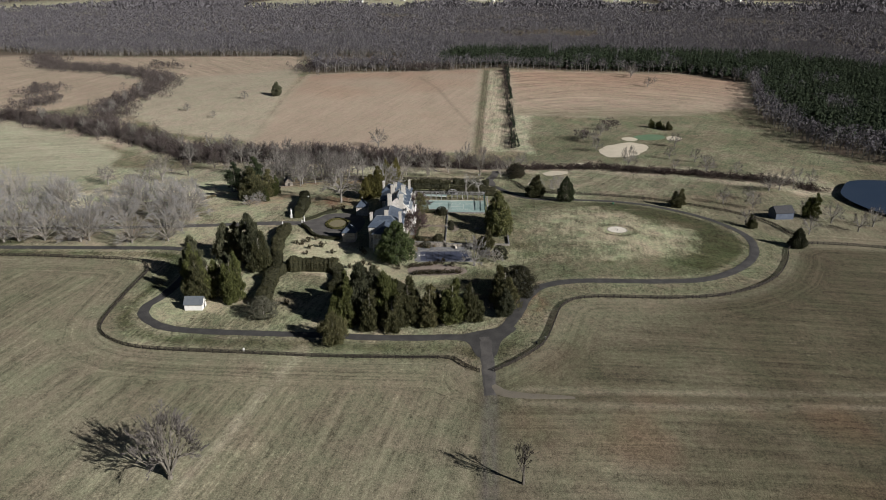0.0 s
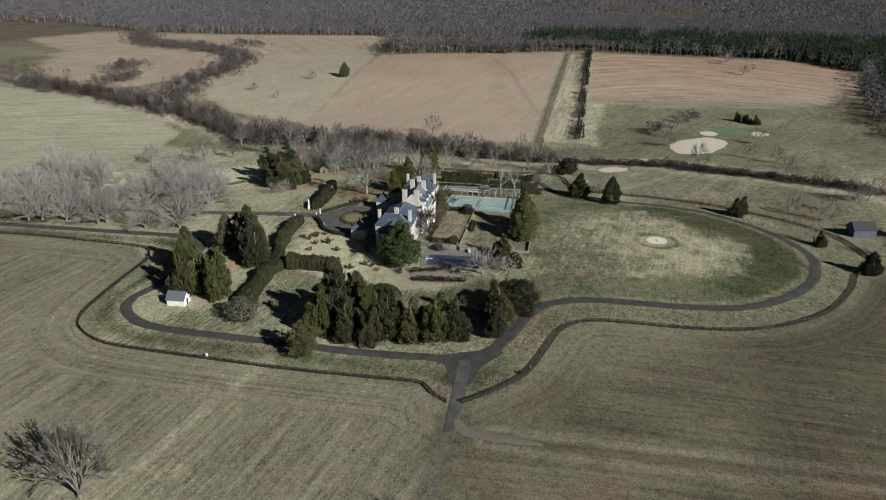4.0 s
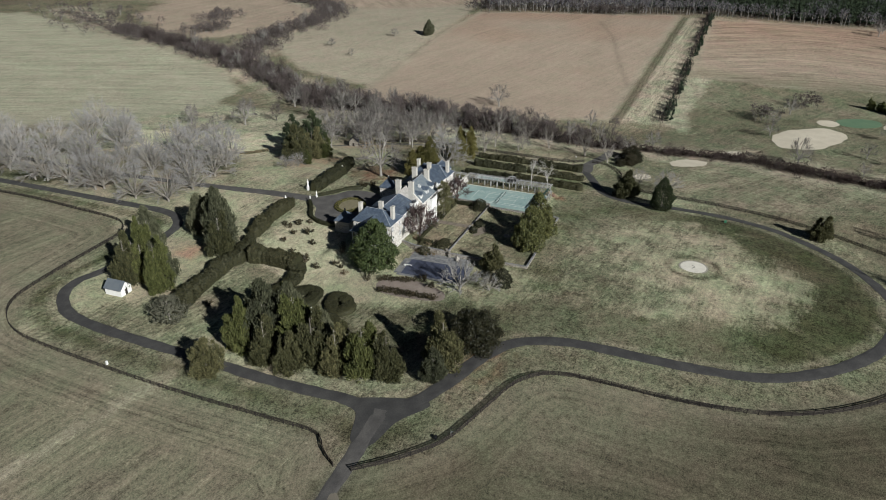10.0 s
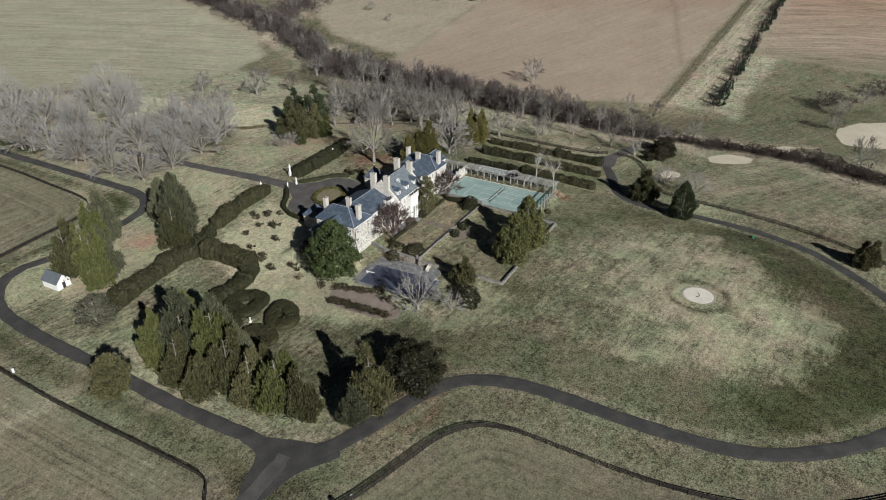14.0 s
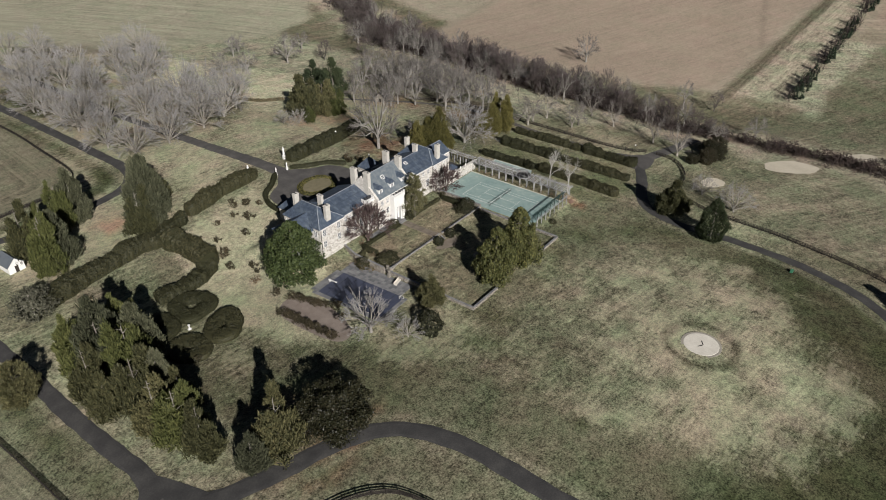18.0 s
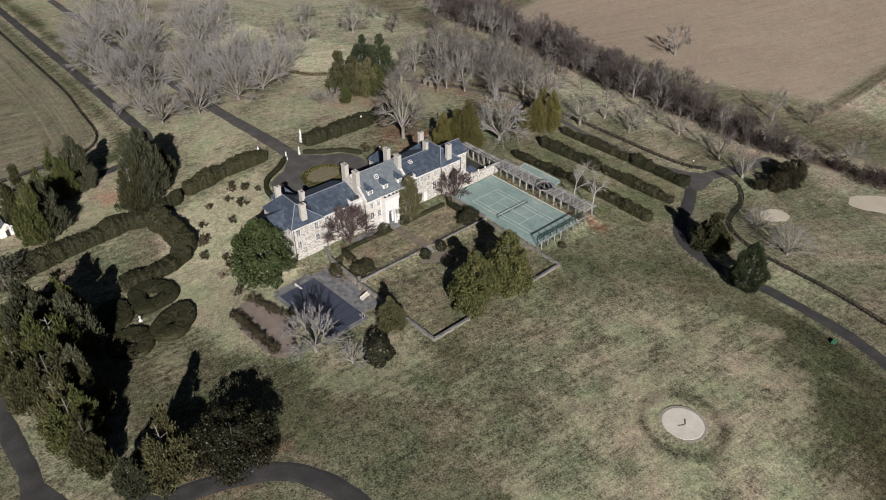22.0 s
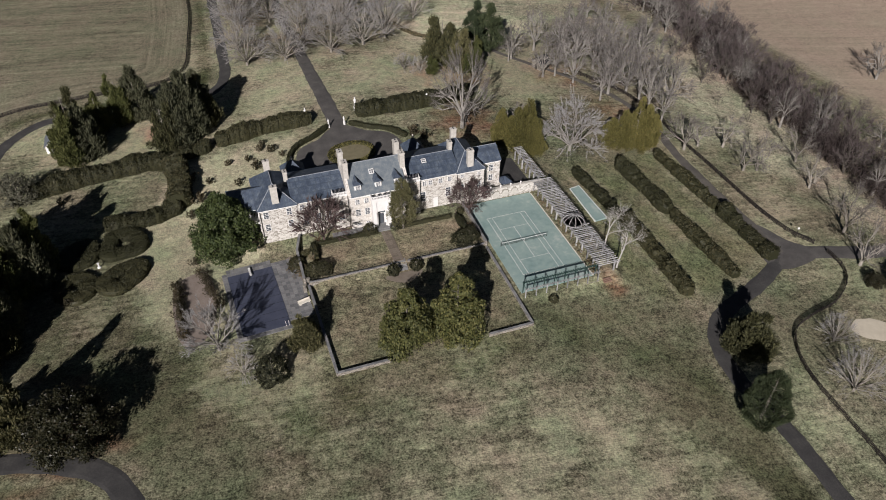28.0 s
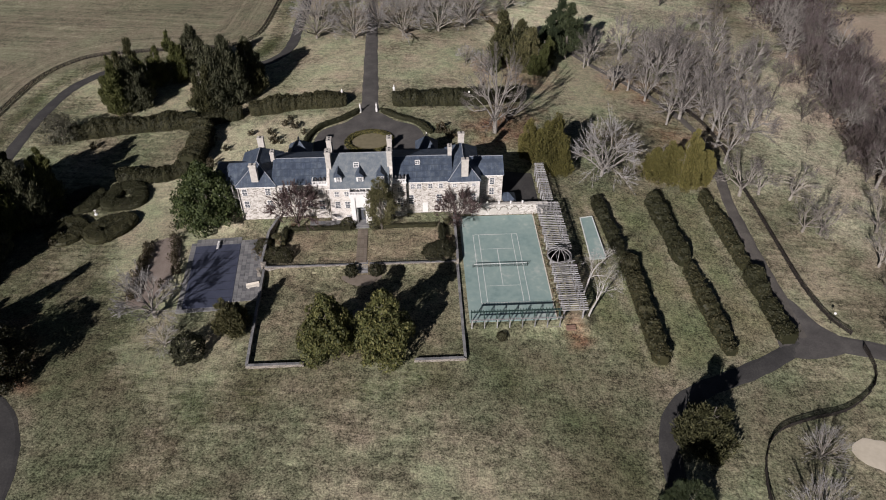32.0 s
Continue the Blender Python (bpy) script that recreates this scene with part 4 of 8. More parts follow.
def crown_shell(rng, n, height, radius, profile, bottom=0.08, depth=0.35, lumpy=0.0):
    """Places and outward directions on an uneven crown of a given outline."""
    t = rng.uniform(0, 1, n * 3)
    r = np.array([profile(x) for x in t])
    keep = rng.uniform(0, 1, n * 3) < (r + 0.08) / (r.max() + 0.08)
    t, r = t[keep][:n], r[keep][:n]
    az = rng.uniform(0, math.tau, len(t))
    ph = rng.uniform(0, 6.28, 6)
    uneven = 1 + 0.13 * np.sin(3 * az + 9 * t + ph[0]) + 0.10 * np.sin(5 * az - 14 * t + ph[1]) + 0.08 * np.sin(2 * az + 21 * t + ph[2])
    inner = 1 - depth * rng.uniform(0, 1, len(t)) ** 2
    rad = r * radius * uneven * inner
    z = height * (bottom + (1 - bottom) * t) + rng.normal(0, height * 0.012, len(t))
    c = np.c_[rad * np.cos(az), rad * np.sin(az), z]
    # gather the foliage into boughs
    K = max(14, n // 16)
    kt, ka = rng.uniform(0, 1, K), rng.uniform(0, math.tau, K)
    kr = np.array([profile(x) for x in kt]) * radius * 0.85
    tips = np.c_[kr * np.cos(ka), kr * np.sin(ka), height * (bottom + (1 - bottom) * kt)]
    push = rng.uniform(1 - lumpy, 1 + lumpy * 0.6, K)
    near = ((c[:, None] - tips[None]) ** 2).sum(-1).argmin(1)
    c[:, :2] *= push[near][:, None]
    c += (tips[near] - c) * lumpy * 0.55 * rng.uniform(0, 1, (len(c), 1))
    slope = np.array([profile(min(1, x + 0.03)) - profile(max(0, x - 0.03)) for x in t]) / 0.06 * radius / height
    nm = np.c_[np.cos(az), np.sin(az), -slope]
    nm /= np.linalg.norm(nm, axis=1)[:, None]
    return c, nm


def bough_crown(rng, height, radius, profile, bottom, boughs, bough, per, tiers=0.0, leaders=1, loose=0.75):
    """Places and directions on many separate rounded boughs, on one leader or several."""
    cen, out, size = [], [], []
    for j in range(leaders):
        n = boughs // leaders
        turn = j * math.tau / leaders + rng.uniform(-0.5, 0.5)
        away = 0 if leaders == 1 else radius * rng.uniform(0.3, 0.5)
        hh, rr = (height, radius) if leaders == 1 else (height * (1.0 if j == 0 else rng.uniform(0.62, 0.92)), radius * rng.uniform(0.55, 0.75))
        t = rng.uniform(0, 1, n * 5)
        r = np.array([profile(x) for x in t])
        keep = rng.uniform(0, 1, len(t)) < (r + 0.12) / (r.max() + 0.12)
        t = t[keep][:n]
        if tiers:
            t = np.clip(np.round(t * tiers) / tiers + rng.normal(0, 0.006, len(t)), 0, 1)
        r = np.array([profile(x) for x in t])
        az = np.arange(len(t)) * 2.39996 + rng.normal(0, 0.5, len(t))
        b = bough * rng.uniform(0.5, 1.4, len(t)) * (0.4 + 0.6 * r)
        rad = np.maximum(0, r * rr * rng.uniform(0.55, 1.22, len(t)) - b * 0.55)
        x0, y0 = away * math.cos(turn), away * math.sin(turn)
        cen.append(np.c_[x0 + rad * np.cos(az), y0 + rad * np.sin(az), hh * (bottom + (1 - bottom) * t) - b * 0.5])
        out.append(np.c_[np.cos(az), np.sin(az), np.full(len(t), 0.5)])
        size.append(b)
    cen, out, b = np.concatenate(cen), np.concatenate(out), np.concatenate(size)
    k = np.repeat(np.arange(len(cen)), per)
    d = rng.normal(0, 1, (len(k), 3)) + out[k] * 0.75
    d /= np.linalg.norm(d, axis=1)[:, None]
    squash = np.array([1, 1, 0.42]) if tiers else np.array([1.05, 1.05, 0.95])
    return cen[k] + d * squash * (b[k] * (1.2 - loose * rng.uniform(0, 1, len(k))))[:, None], d


OVAL = lambda t: math.sqrt(max(0.0, 1 - (2 * t - 0.85) ** 2 / 1.35)) if t < 1 else 0
ROUND = lambda t: math.sqrt(max(0.0, 1 - (2 * t - 1) ** 2))
COLUMN = lambda t: max(0.0, math.sin(math.pi * min(1, 0.12 + t * 0.88)) ** 0.55)
SPIRE = lambda t: max(0.0, 1 - t ** 2.1) ** 0.85 * min(1, 0.62 + 2.2 * t)
BROAD = lambda t: max(0.0, (1 - t ** 1.7) ** 0.7) * min(1, 0.75 + 2 * t)


def evergreen_kind(name, seed, height, radius, profile, mat, n, size, per=5, bottom=0.06, depth=0.35, flat=0.55, lumpy=0.3, feather=0.0, boughs=0, bough=1.0, tiers=0.0, leaders=1, loose=0.75):
    """Meshes of a leafy tree: trunk with limbs, and crown."""
    rng = np.random.default_rng(seed)
    if boughs:
        c, nm = bough_crown(rng, height, radius, profile, bottom, boughs, bough, n * per // boughs, tiers, leaders, loose)
        per = 1
    else:
        c, nm = crown_shell(rng, n, height, radius, profile, bottom, depth, lumpy)
    v, f = leaf_cloud(rng, c, nm, size, per, flat, feather)
    crown = link_mesh(name + "_crown", v.tolist(), f.tolist(), mat)
    vs, fs = [], []
    stations = [-0.3] + [height * (0.1 + 0.055 * k) for k in range(14)] + [height * 0.87]
    for i, h in enumerate(stations):
        r = height * (0.022 - 0.016 * i / 15)
        vs.extend((r * math.cos(j * math.tau / 6), r * math.sin(j * math.tau / 6), h) for j in range(6))
        if i:
            fs.extend((6 * i - 6 + j, 6 * i - 6 + (j + 1) % 6, 6 * i + (j + 1) % 6, 6 * i + j) for j in range(6))
    for k in range(14):
        h, a = stations[k + 1], k * 2.4
        L = radius * profile(min(0.99, h / height)) * 0.45
        start = len(vs)
        tube(vs, fs, (0, 0, h), (L * math.cos(a), L * math.sin(a), h + L * 0.35), height * 0.006, height * 0.002, 3)
        fs.append((6 * (k + 1), start, start + 1))
    trunk = link_mesh(name + "_trunk", [list(map(float, q)) for q in vs], fs, BARK)
    return trunk, crown


def plant(name, kind, x, y, scale, label, category, group="", turn=None, tall=1.0, sink=0.0, crown="crown"):
    """One tree or shrub with its trunk and crown, standing on the land."""
    turn = (x * 37.7 + y * 91.3) % 360 if turn is None else turn
    m = pose(x, y, gz(x, y) - sink, 0, 0, turn) @ Matrix.Diagonal((scale, scale, scale * tall, 1))
    t = thing(name, m, label, category, group)
    part("trunk", kind[0], BARK, t)
    part(crown, kind[1], BARK, t)
    return t


CEDARS = [evergreen_kind("cedar", 10 + k, 12.5, 4.1 + 0.45 * (k % 3), (SPIRE, BROAD, SPIRE)[k % 3], (CEDAR, GREYCEDAR, CEDAR, GREENCEDAR, GREYCEDAR, GREENCEDAR)[k], 2600, 0.36, bottom=0.08, feather=0.7, boughs=(96, 110, 120)[k % 3], bough=1.3, leaders=(3, 1, 4)[k % 3]) for k in range(6)]
OVALS = [evergreen_kind("arborvitae", 20 + k, 10.0, 3.6, COLUMN, CEDAR, 2000, 0.28, 5, 0.06, feather=0.8, boughs=110, bough=1.0) for k in range(2)]
EGGS = [evergreen_kind("columnar_tree", 25, 14.5, 4.7, SPIRE, PINE, 3200, 0.25, 6, 0.01, 0.1, lumpy=0.06, feather=1.0)]
JUNIPERS = [evergreen_kind("grey_juniper", 27, 10.0, 5.0, OVAL, JUNIPER, 1500, 0.24, 5, 0.02, 0.5, 0.7, 0.4)]
MAGNOLIAS = [evergreen_kind("magnolia", 30 + k, 12.0, 5.4, BROAD, HOLLY, 3400, 0.27, 5, 0.04, 0.3, 0.6, boughs=150, bough=1.25, loose=0.35) for k in range(3)]
HOLLIES = [evergreen_kind("round_holly", 35, 10.5, 6.0, OVAL, BRONZE, 3600, 0.21, 6, 0.07, 0.3, 0.7, boughs=150, bough=1.4)]
LAURELS = [evergreen_kind("house_magnolia", 31, 12.0, 5.4, BROAD, LAUREL, 3600, 0.26, 5, 0.05, 0.3, 0.6, boughs=180, bough=1.25, loose=0.4)]
YEWS = [evergreen_kind("yew", 40 + k, 11.5, 5.2, BROAD, YEW, 3600, 0.25, 5, 0.05, 0.45, feather=0.5, boughs=130, bough=1.3, leaders=2, loose=0.4) for k in range(2)]
PINES = [evergreen_kind("pine", 50 + k, 18.0, 4.8, SPIRE, PINE, 1300, 0.36, 6, 0.22, 0.7, feather=0.8, boughs=90, bough=1.7, tiers=13) for k in range(2)]
CYPRESSES = [evergreen_kind("cypress", 55, 14.0, 3.3, BROAD, CYPRESS, 1300, 0.25, 5, 0.2, 0.7, feather=1.0, boughs=80, bough=1.0)]
DOMES = [evergreen_kind("clipped_dome", 60 + k, 4.4, 2.7, lambda t: math.sqrt(max(0, 1 - t ** 2.4)), BOX, 1300, 0.14, 5, 0.0, 0.08, lumpy=0.05) for k in range(2)]
BALLS = [evergreen_kind("clipped_ball", 70 + k, 2.6, 1.5, COLUMN, BOX, 400, 0.15, 5, 0.0, 0.12, lumpy=0.05) for k in range(2)]
SHRUBS = [evergreen_kind("bronze_shrub", 80 + k, 1.7 + 0.2 * k, 1.35, ROUND, RUSTY, 85, 0.14, 6, 0.0, 0.9, 1.0, 1.0) for k in range(3)]
DRYS = [evergreen_kind("dry_shrub", 90 + k, 1.5, 1.3, ROUND, DRY, 70, 0.12, 5, 0.0, 0.9, 1.0, 1.0) for k in range(2)]
ORCHARD = [vase_kind("orchard_tree", 100 + k, BARK, GREYTWIG, height=11.2 + 0.4 * k, radius=7.2 + 0.35 * k, limbs=14, trunk=0.34, twigs=6) for k in range(4)]
OAKS = [vase_kind("oak", 110 + k, PALEBARK, BROWNTWIG, height=16.0, radius=6.6 + 0.4 * k, limbs=9 + k, fork=0.2, trunk=0.40, crook=0.10, twigs=11, twig=0.02, steep=0.1) for k in range(4)]
SYCAMORES = [vase_kind("sycamore", 120 + k, PALEBARK, BROWNTWIG, height=19.0, radius=5.0 + 0.5 * k, limbs=8, fork=0.3, trunk=0.38, crook=0.10, twigs=10, twig=0.02, steep=0.05) for k in range(3)]
SLOPERS = [vase_kind("slope_tree", 125 + k, BARK, BROWNTWIG, height=9.5, radius=4.2, limbs=6, fork=0.16, trunk=0.24, crook=0.13, twigs=6, twig=0.018, lean=0.10) for k in range(2)]
GNARLED = [vase_kind("gnarled_tree", 127, PALEBARK, GREYTWIG, height=12.5, radius=9.5, limbs=14, fork=0.12, trunk=0.4, crook=0.12, twigs=8, twig=0.024)]
MAPLES = [vase_kind("red_maple", 130 + k, REDBARK, REDTWIG, height=7.2, radius=4.2, limbs=15, fork=0.15, trunk=0.15, crook=0.06, twigs=20, twig=0.018, flare=1.15) for k in range(2)]
BELTTWIG = foliage("mauve_belt_twigs", [(0.065, 0.05, 0.05), (0.11, 0.088, 0.087), (0.18, 0.15, 0.147)], 0.9, 0.0)
BELTS = [vase_kind("belt_tree", 150 + k, DARKBARK, BELTTWIG, height=16.0, radius=6.2 + 0.7 * k, limbs=9 + k, fork=0.1, trunk=0.34, crook=0.13, twigs=13, twig=0.024, steep=0.1, flare=1.2) for k in range(3)]
BELT_MIX = [BELTS[0], BELTS[1], SYCAMORES[0], BELTS[2], BELTS[0], BELTS[1], OAKS[2]]
FIELDOAK = [vase_kind("field_oak", 135, BARK, BROWNTWIG, height=17.0, radius=8.8, limbs=12, fork=0.06, trunk=0.5, crook=0.10, twigs=22, twig=0.026, steep=0.12, flare=1.12)]
SAPLINGS = [vase_kind("split_tree", 137, DARKBARK, DARKTWIG, height=12.0, radius=3.4, limbs=6, fork=0.22, trunk=0.30, crook=0.12, twigs=16, twig=0.02, steep=0.05, flare=0.9)]
WEEPERS = [vase_kind("weeping_tree", 140, PALEBARK, GREYTWIG, height=10.5, radius=5.0, limbs=11, fork=0.14, trunk=0.28, crook=0.09, twigs=14, twig=0.02, lean=-0.07)]
rnd = random.Random(5)


def grow(kinds, name, places, label, category, group="", lo=0.9, hi=1.1, tall=(0.95, 1.08), crown="crown"):
    for i, p in enumerate(places):
        s = p[2] if len(p) > 2 else 1.0
        plant(name, kinds[(i * 7 + int(abs(p[0]) * 3)) % len(kinds)], p[0], p[1], s * rnd.uniform(lo, hi), label, category, group, tall=rnd.uniform(*tall), crown=crown)


# evergreens by the loop road and round the shed
grow(CEDARS, "cedar", [(-129, 36, 1.15), (-125, 30, 1.3), (-123, 21, 1.2), (-131, 26, 1.15), (-118, 26, 1.1), (-127, 13, 1.15), (-128, 5, 1.1), (-127.5, -3, 1.1), (-122, 4, .95), (-127, -10, 1.0), (-124, -22, .7), (-117, -22, 1.1), (-119, 37, 1.1), (-122, 12, 1.0), (-132, 18, 1.0), (-116, 31, .95)],
     "dark green cedar in the belt along the loop road", "tree", "cedar belt", 0.82, 1.0, tall=(1.18, 1.42))
grow(CEDARS, "cedar", [(-97, 101, 1.1), (-92, 103, 1.15), (-112, 94, 1.2), (-112, 81, 1.15), (-107, 84, 1.1), (-108, 91, 1.1), (-72, 90, 1.3), (-77, 84, 1.45), (-84, 78, 1.15), (-80.5, 81, 1.4), (-73, 96, 1.0), (-104, 99, .9)],
     "dark green cedar near the white shed", "tree", "cedars by the shed", 0.8, 0.96, tall=(1.25, 1.5))
plant("grey_juniper", JUNIPERS[0], -125.0, 65.5, 1.0, "grey-green bushy juniper at the hedge's end", "tree", tall=0.8)
plant("round_holly", HOLLIES[0], -105.5, -26.5, 1.2, "dense dark holly by the bend of the loop road", "tree", tall=0.9)
plant("arborvitae", OVALS[0], -142.5, 37, 1.15, "oval dark evergreen alone beside the loop road", "tree")
plant("columnar_tree", EGGS[0], 24.4, -63.3, 0.98, "tall egg-shaped dark evergreen beside the road", "tree")
plant("roadside_cedar", CEDARS[2], 33.5, -47, 1.08, "dark cedar beside the road bend", "tree")
plant("roadside_cedar", CEDARS[2], 18.5, -123.3, 0.85, "dark round-headed cedar beside the loop road", "tree")
plant("magnolia", LAURELS[0], -71.8, 22.4, 1.38, "broad glossy magnolia against the end of the house", "tree")
grow(MAGNOLIAS, "magnolia", [(-38.2, -23.2, .96), (-26.8, -23.4, .96)], "conical magnolia on the lower terrace", "tree", "pair of terrace magnolias", tall=(1.32, 1.38))
plant("pool_cedar", CEDARS[0], -59.4, -16.6, 0.84, "olive-green evergreen beside the pool", "tree", tall=1.0)
plant("clipped_dome", DOMES[0], -67.5, -22.5, 1.2, "clipped dark dome of yew on the lawn", "shrub", tall=1.05)
plant("front_cypress", CYPRESSES[0], -28.0, 14.4, 1.15, "thin pale-trunked cypress before the house", "tree")
grow(YEWS, "yew", [(18, 43, 1.05), (21, 40, .85), (54.5, 36, 1.05), (49, 38.5, 1.0), (60.5, 39.5, 1.0), (15, 47, .85)], "dense olive-green yew tree near the lane", "tree", "olive yews", tall=(1.25, 1.45))
plant("gnarled_tree", GNARLED[0], 33, 38.5, 1.0, "low spreading gnarled grey tree behind the court", "tree", tall=1.4)
grow(MAPLES, "red_maple", [(-48.5, 15.6, 1.5), (-9.0, 16.2, 1.42)], "low spreading maroon-twigged maple by the house wall", "tree", "pair of red maples")
plant("weeping_tree", WEEPERS[0], -77.4, -11.4, 1.28, "pale leafless leaning tree by the pool", "tree", turn=20)
plant("small_bare_tree", ORCHARD[1], -73.2, -20.2, 0.46, "small grey leafless tree on the lawn", "tree", tall=1.1)
plant("small_bare_tree", ORCHARD[0], -113.5, -22, 0.45, "small grey leafless tree among evergreens", "tree")


def dead_meshes(seed, lean, height):
    """A bleached leaning stem, forked high, with few bare branches."""
    rng = np.random.default_rng(seed)
    vs, fs, tv, tf = [], [], [], []
    p, r = np.zeros(3) - (0, 0, 0.3), 0.25
    d = np.array([lean[0], lean[1], 1.0])
    stems = [(p, d, r, height)]
    while stems:
        p, d, r, L = stems.pop()
        for k in range(4):
            d = d + rng.normal(0, 0.10, 3)
            d /= np.linalg.norm(d)
            e = p + d * L / 4
            tube(vs, fs, p, e, r, r * 0.82, 5)
            p, r = e, r * 0.82
            for _ in range(2 if k >= 1 and L > 1.3 else 0):
                q = d + rng.normal(0, 0.5, 3) + (0, 0, 0.15)
                stems.append((p, q / np.linalg.norm(q), r * 0.62, L * rng.uniform(0.35, 0.55)))
        for _ in range(3):
            q = p + (d + rng.normal(0, 0.4, 3)) * 0.9
            s = rng.normal(0, 0.012, 3)
            tv.extend([p - s, p + s, q])
            tf.append((len(tv) - 3, len(tv) - 2, len(tv) - 1))
    return link_mesh("dead_trunk", [list(map(float, v)) for v in vs], fs, DEADWOOD), link_mesh("dead_twigs", [list(map(float, v)) for v in tv], tf, DEADWOOD)


plant("split_tree", SAPLINGS[0], -209.5, -22.2, 1.0, "slim dark leafless tree in stubble beside the drive", "tree")
for seed, x, y, lean, hh in ((5, 18.3, -8.6, (0.3, 0.3), 8.8), (8, 17.8, -16.0, (0.55, 0.5), 8.2)):
    plant("dead_tree", dead_meshes(seed, lean, hh), x, y, 1.0, "bleached leaning bare tree beside the pergola", "tree", "bleached trees", turn=0)
grow(ORCHARD, "bunker_tree", [(49.3, -63, .75), (56, -50, .6)], "small leafless tree beside the bunker", "tree")
grow(FIELDOAK, "field_oak", [(-209.2, 66.6, 1.0)], "old spreading bare oak in the pasture", "tree")
ORCH = [(-54.6, 206), (-52, 188), (-52, 167), (-56, 145), (-54, 129), (-22, 215), (-30, 245), (-6, 202), (-23, 165), (-16, 144), (-8.5, 135), (-31, 138), (-36, 250), (-4, 223), (-40, 128), (-22, 130.5), (-54, 170), (-53, 200), (-38, 150), (-40, 170), (-38, 190), (-38, 212), (-20, 184), (-8, 165), (-4, 183), (-20, 232), (-50, 228), (-50, 250), (5, 150), (8, 172), (10, 196), (10, 215), (-42, 232), (-8, 250), (6, 240), (-20, 262), (-46, 268), (-30, 280), (-12, 285), (10, 265), (-30, 226), (-30, 200), (-46, 180), (-14, 176), (-30, 160), (-46, 156), (-14, 155), (2, 140), (-12, 210), (2, 208), (20, 160), (20, 200), (18, 225), (24, 248)]
grow(ORCHARD, "bare_tree", [(x, y, 1.1) for i, (x, y) in enumerate(ORCH) if i < 16 or i % 3], "grey leafless vase-shaped tree in the grove by the drive", "tree", "bare grove", tall=(1.12, 1.34))
grow(OAKS, "meadow_tree", [(29, 184, .75), (42.5, 182, .8), (71, 184, .9), (57, 212, .75), (98, 202, .6), (66, 219, .55)], "leafless tree in the meadow", "tree")
plant("field_tree", OAKS[1], 180, 60, 1.0, "lone leafless tree in the ploughed field", "tree")
plant("house_oak", OAKS[3], 5, 59, 1.22, "big pale-limbed leafless oak behind the house", "tree", tall=1.35)
grow(SYCAMORES, "lane_tree", [(73, 57, .85), (72.5, 48, .8), (69, 80, .9), (75, 66, .85), (80, 74, .85), (63, 104, .9), (70, 104, .85), (86, 70, .8), (61, 69, .7), (62, 98, .8), (77, 99, .8), (36, 128, .6), (45, 124, .7), (42, 107, .6), (24, 58, .45), (54, 91, .75)], "tall leafless tree beside the back lane", "tree", "lane trees")
grow(SLOPERS, "slope_tree", [(82.5, 17, 1.4), (85.3, 31, 1.45), (71, 32, 1.6), (77, 33, 1.2), (104, 18, 1.6), (87, 16, 1.3), (90.4, -17, 1.6), (83.5, -30, 1.5), (97, 4, 1.2)], "leaning leafless tree on the slope below the fence", "tree", "slope trees")
grow(CEDARS[2:4], "cedar", [(16, 110, 1.5), (21, 105, 1.15), (9, 101, .55), (24, 100, .8), (27, 107, .9)], "olive cedar behind the drive", "tree")
grow(ORCHARD, "lilac", [(0, 107, .5), (5, 103, .45)], "low grey leafless shrub tree by the drive", "tree")
grow(PINES, "pine", [(36, 126, 1.0), (36.5, 114, 1.15), (30, 113, .95)], "tall feathery pine behind the house", "tree")
grow(CEDARS, "pond_cedar", [(257, -168.6, .62), (253.5, -173.7, .54), (247.4, -180.4, .66), (250, -176.5, .4), (332, 176.6, .95)], "small dark cedar in the open field", "tree")
grow(HOLLIES, "bank_cedar", [(86, -41, .5), (93, -42, .62), (101, -40, .58), (81, -37, .36), (97, -38, .5)], "dark rounded evergreen beside the lane gap", "tree")
grow(OAKS, "field_tree", [(277, 245, .5), (320, 205, .5), (258, 215, .45), (477, -198, .8), (440, -215, .5), (180, -108, .6), (150, -155, .6), (205, -110, .7), (232, -120, .7), (190, -170, .7)], "lone leafless tree in the fields", "tree")
grow(OAKS, "lakeside_tree", [(-15, -148, .55), (29, -152, .6), (-4, -196, .7), (-17, -203, .7), (12, -190, .6), (20, -165, .6), (-25, -175, .6), (40, -170, .6), (-8, -215, .7), (60, -190, .7)], "leafless tree near the lake", "tree")
grow(CEDARS, "lakeside_cedar", [(5, -189, 1.15), (-46, -160, .75), (-18, -150, .5)], "dark cedar near the lake house", "tree")

grow(OAKS, "golf_tree", [(129, -121, .8), (139, -170, .7), (107, -168, .75), (72, -210, .8), (82, -225, .7), (62, -197, .75), (465, -194, .9), (417, -202, .7), (100, -185, .6), (118, -150, .5)], "leafless tree on the golf slope", "tree", "golf trees", tall=(0.9, 1.2))


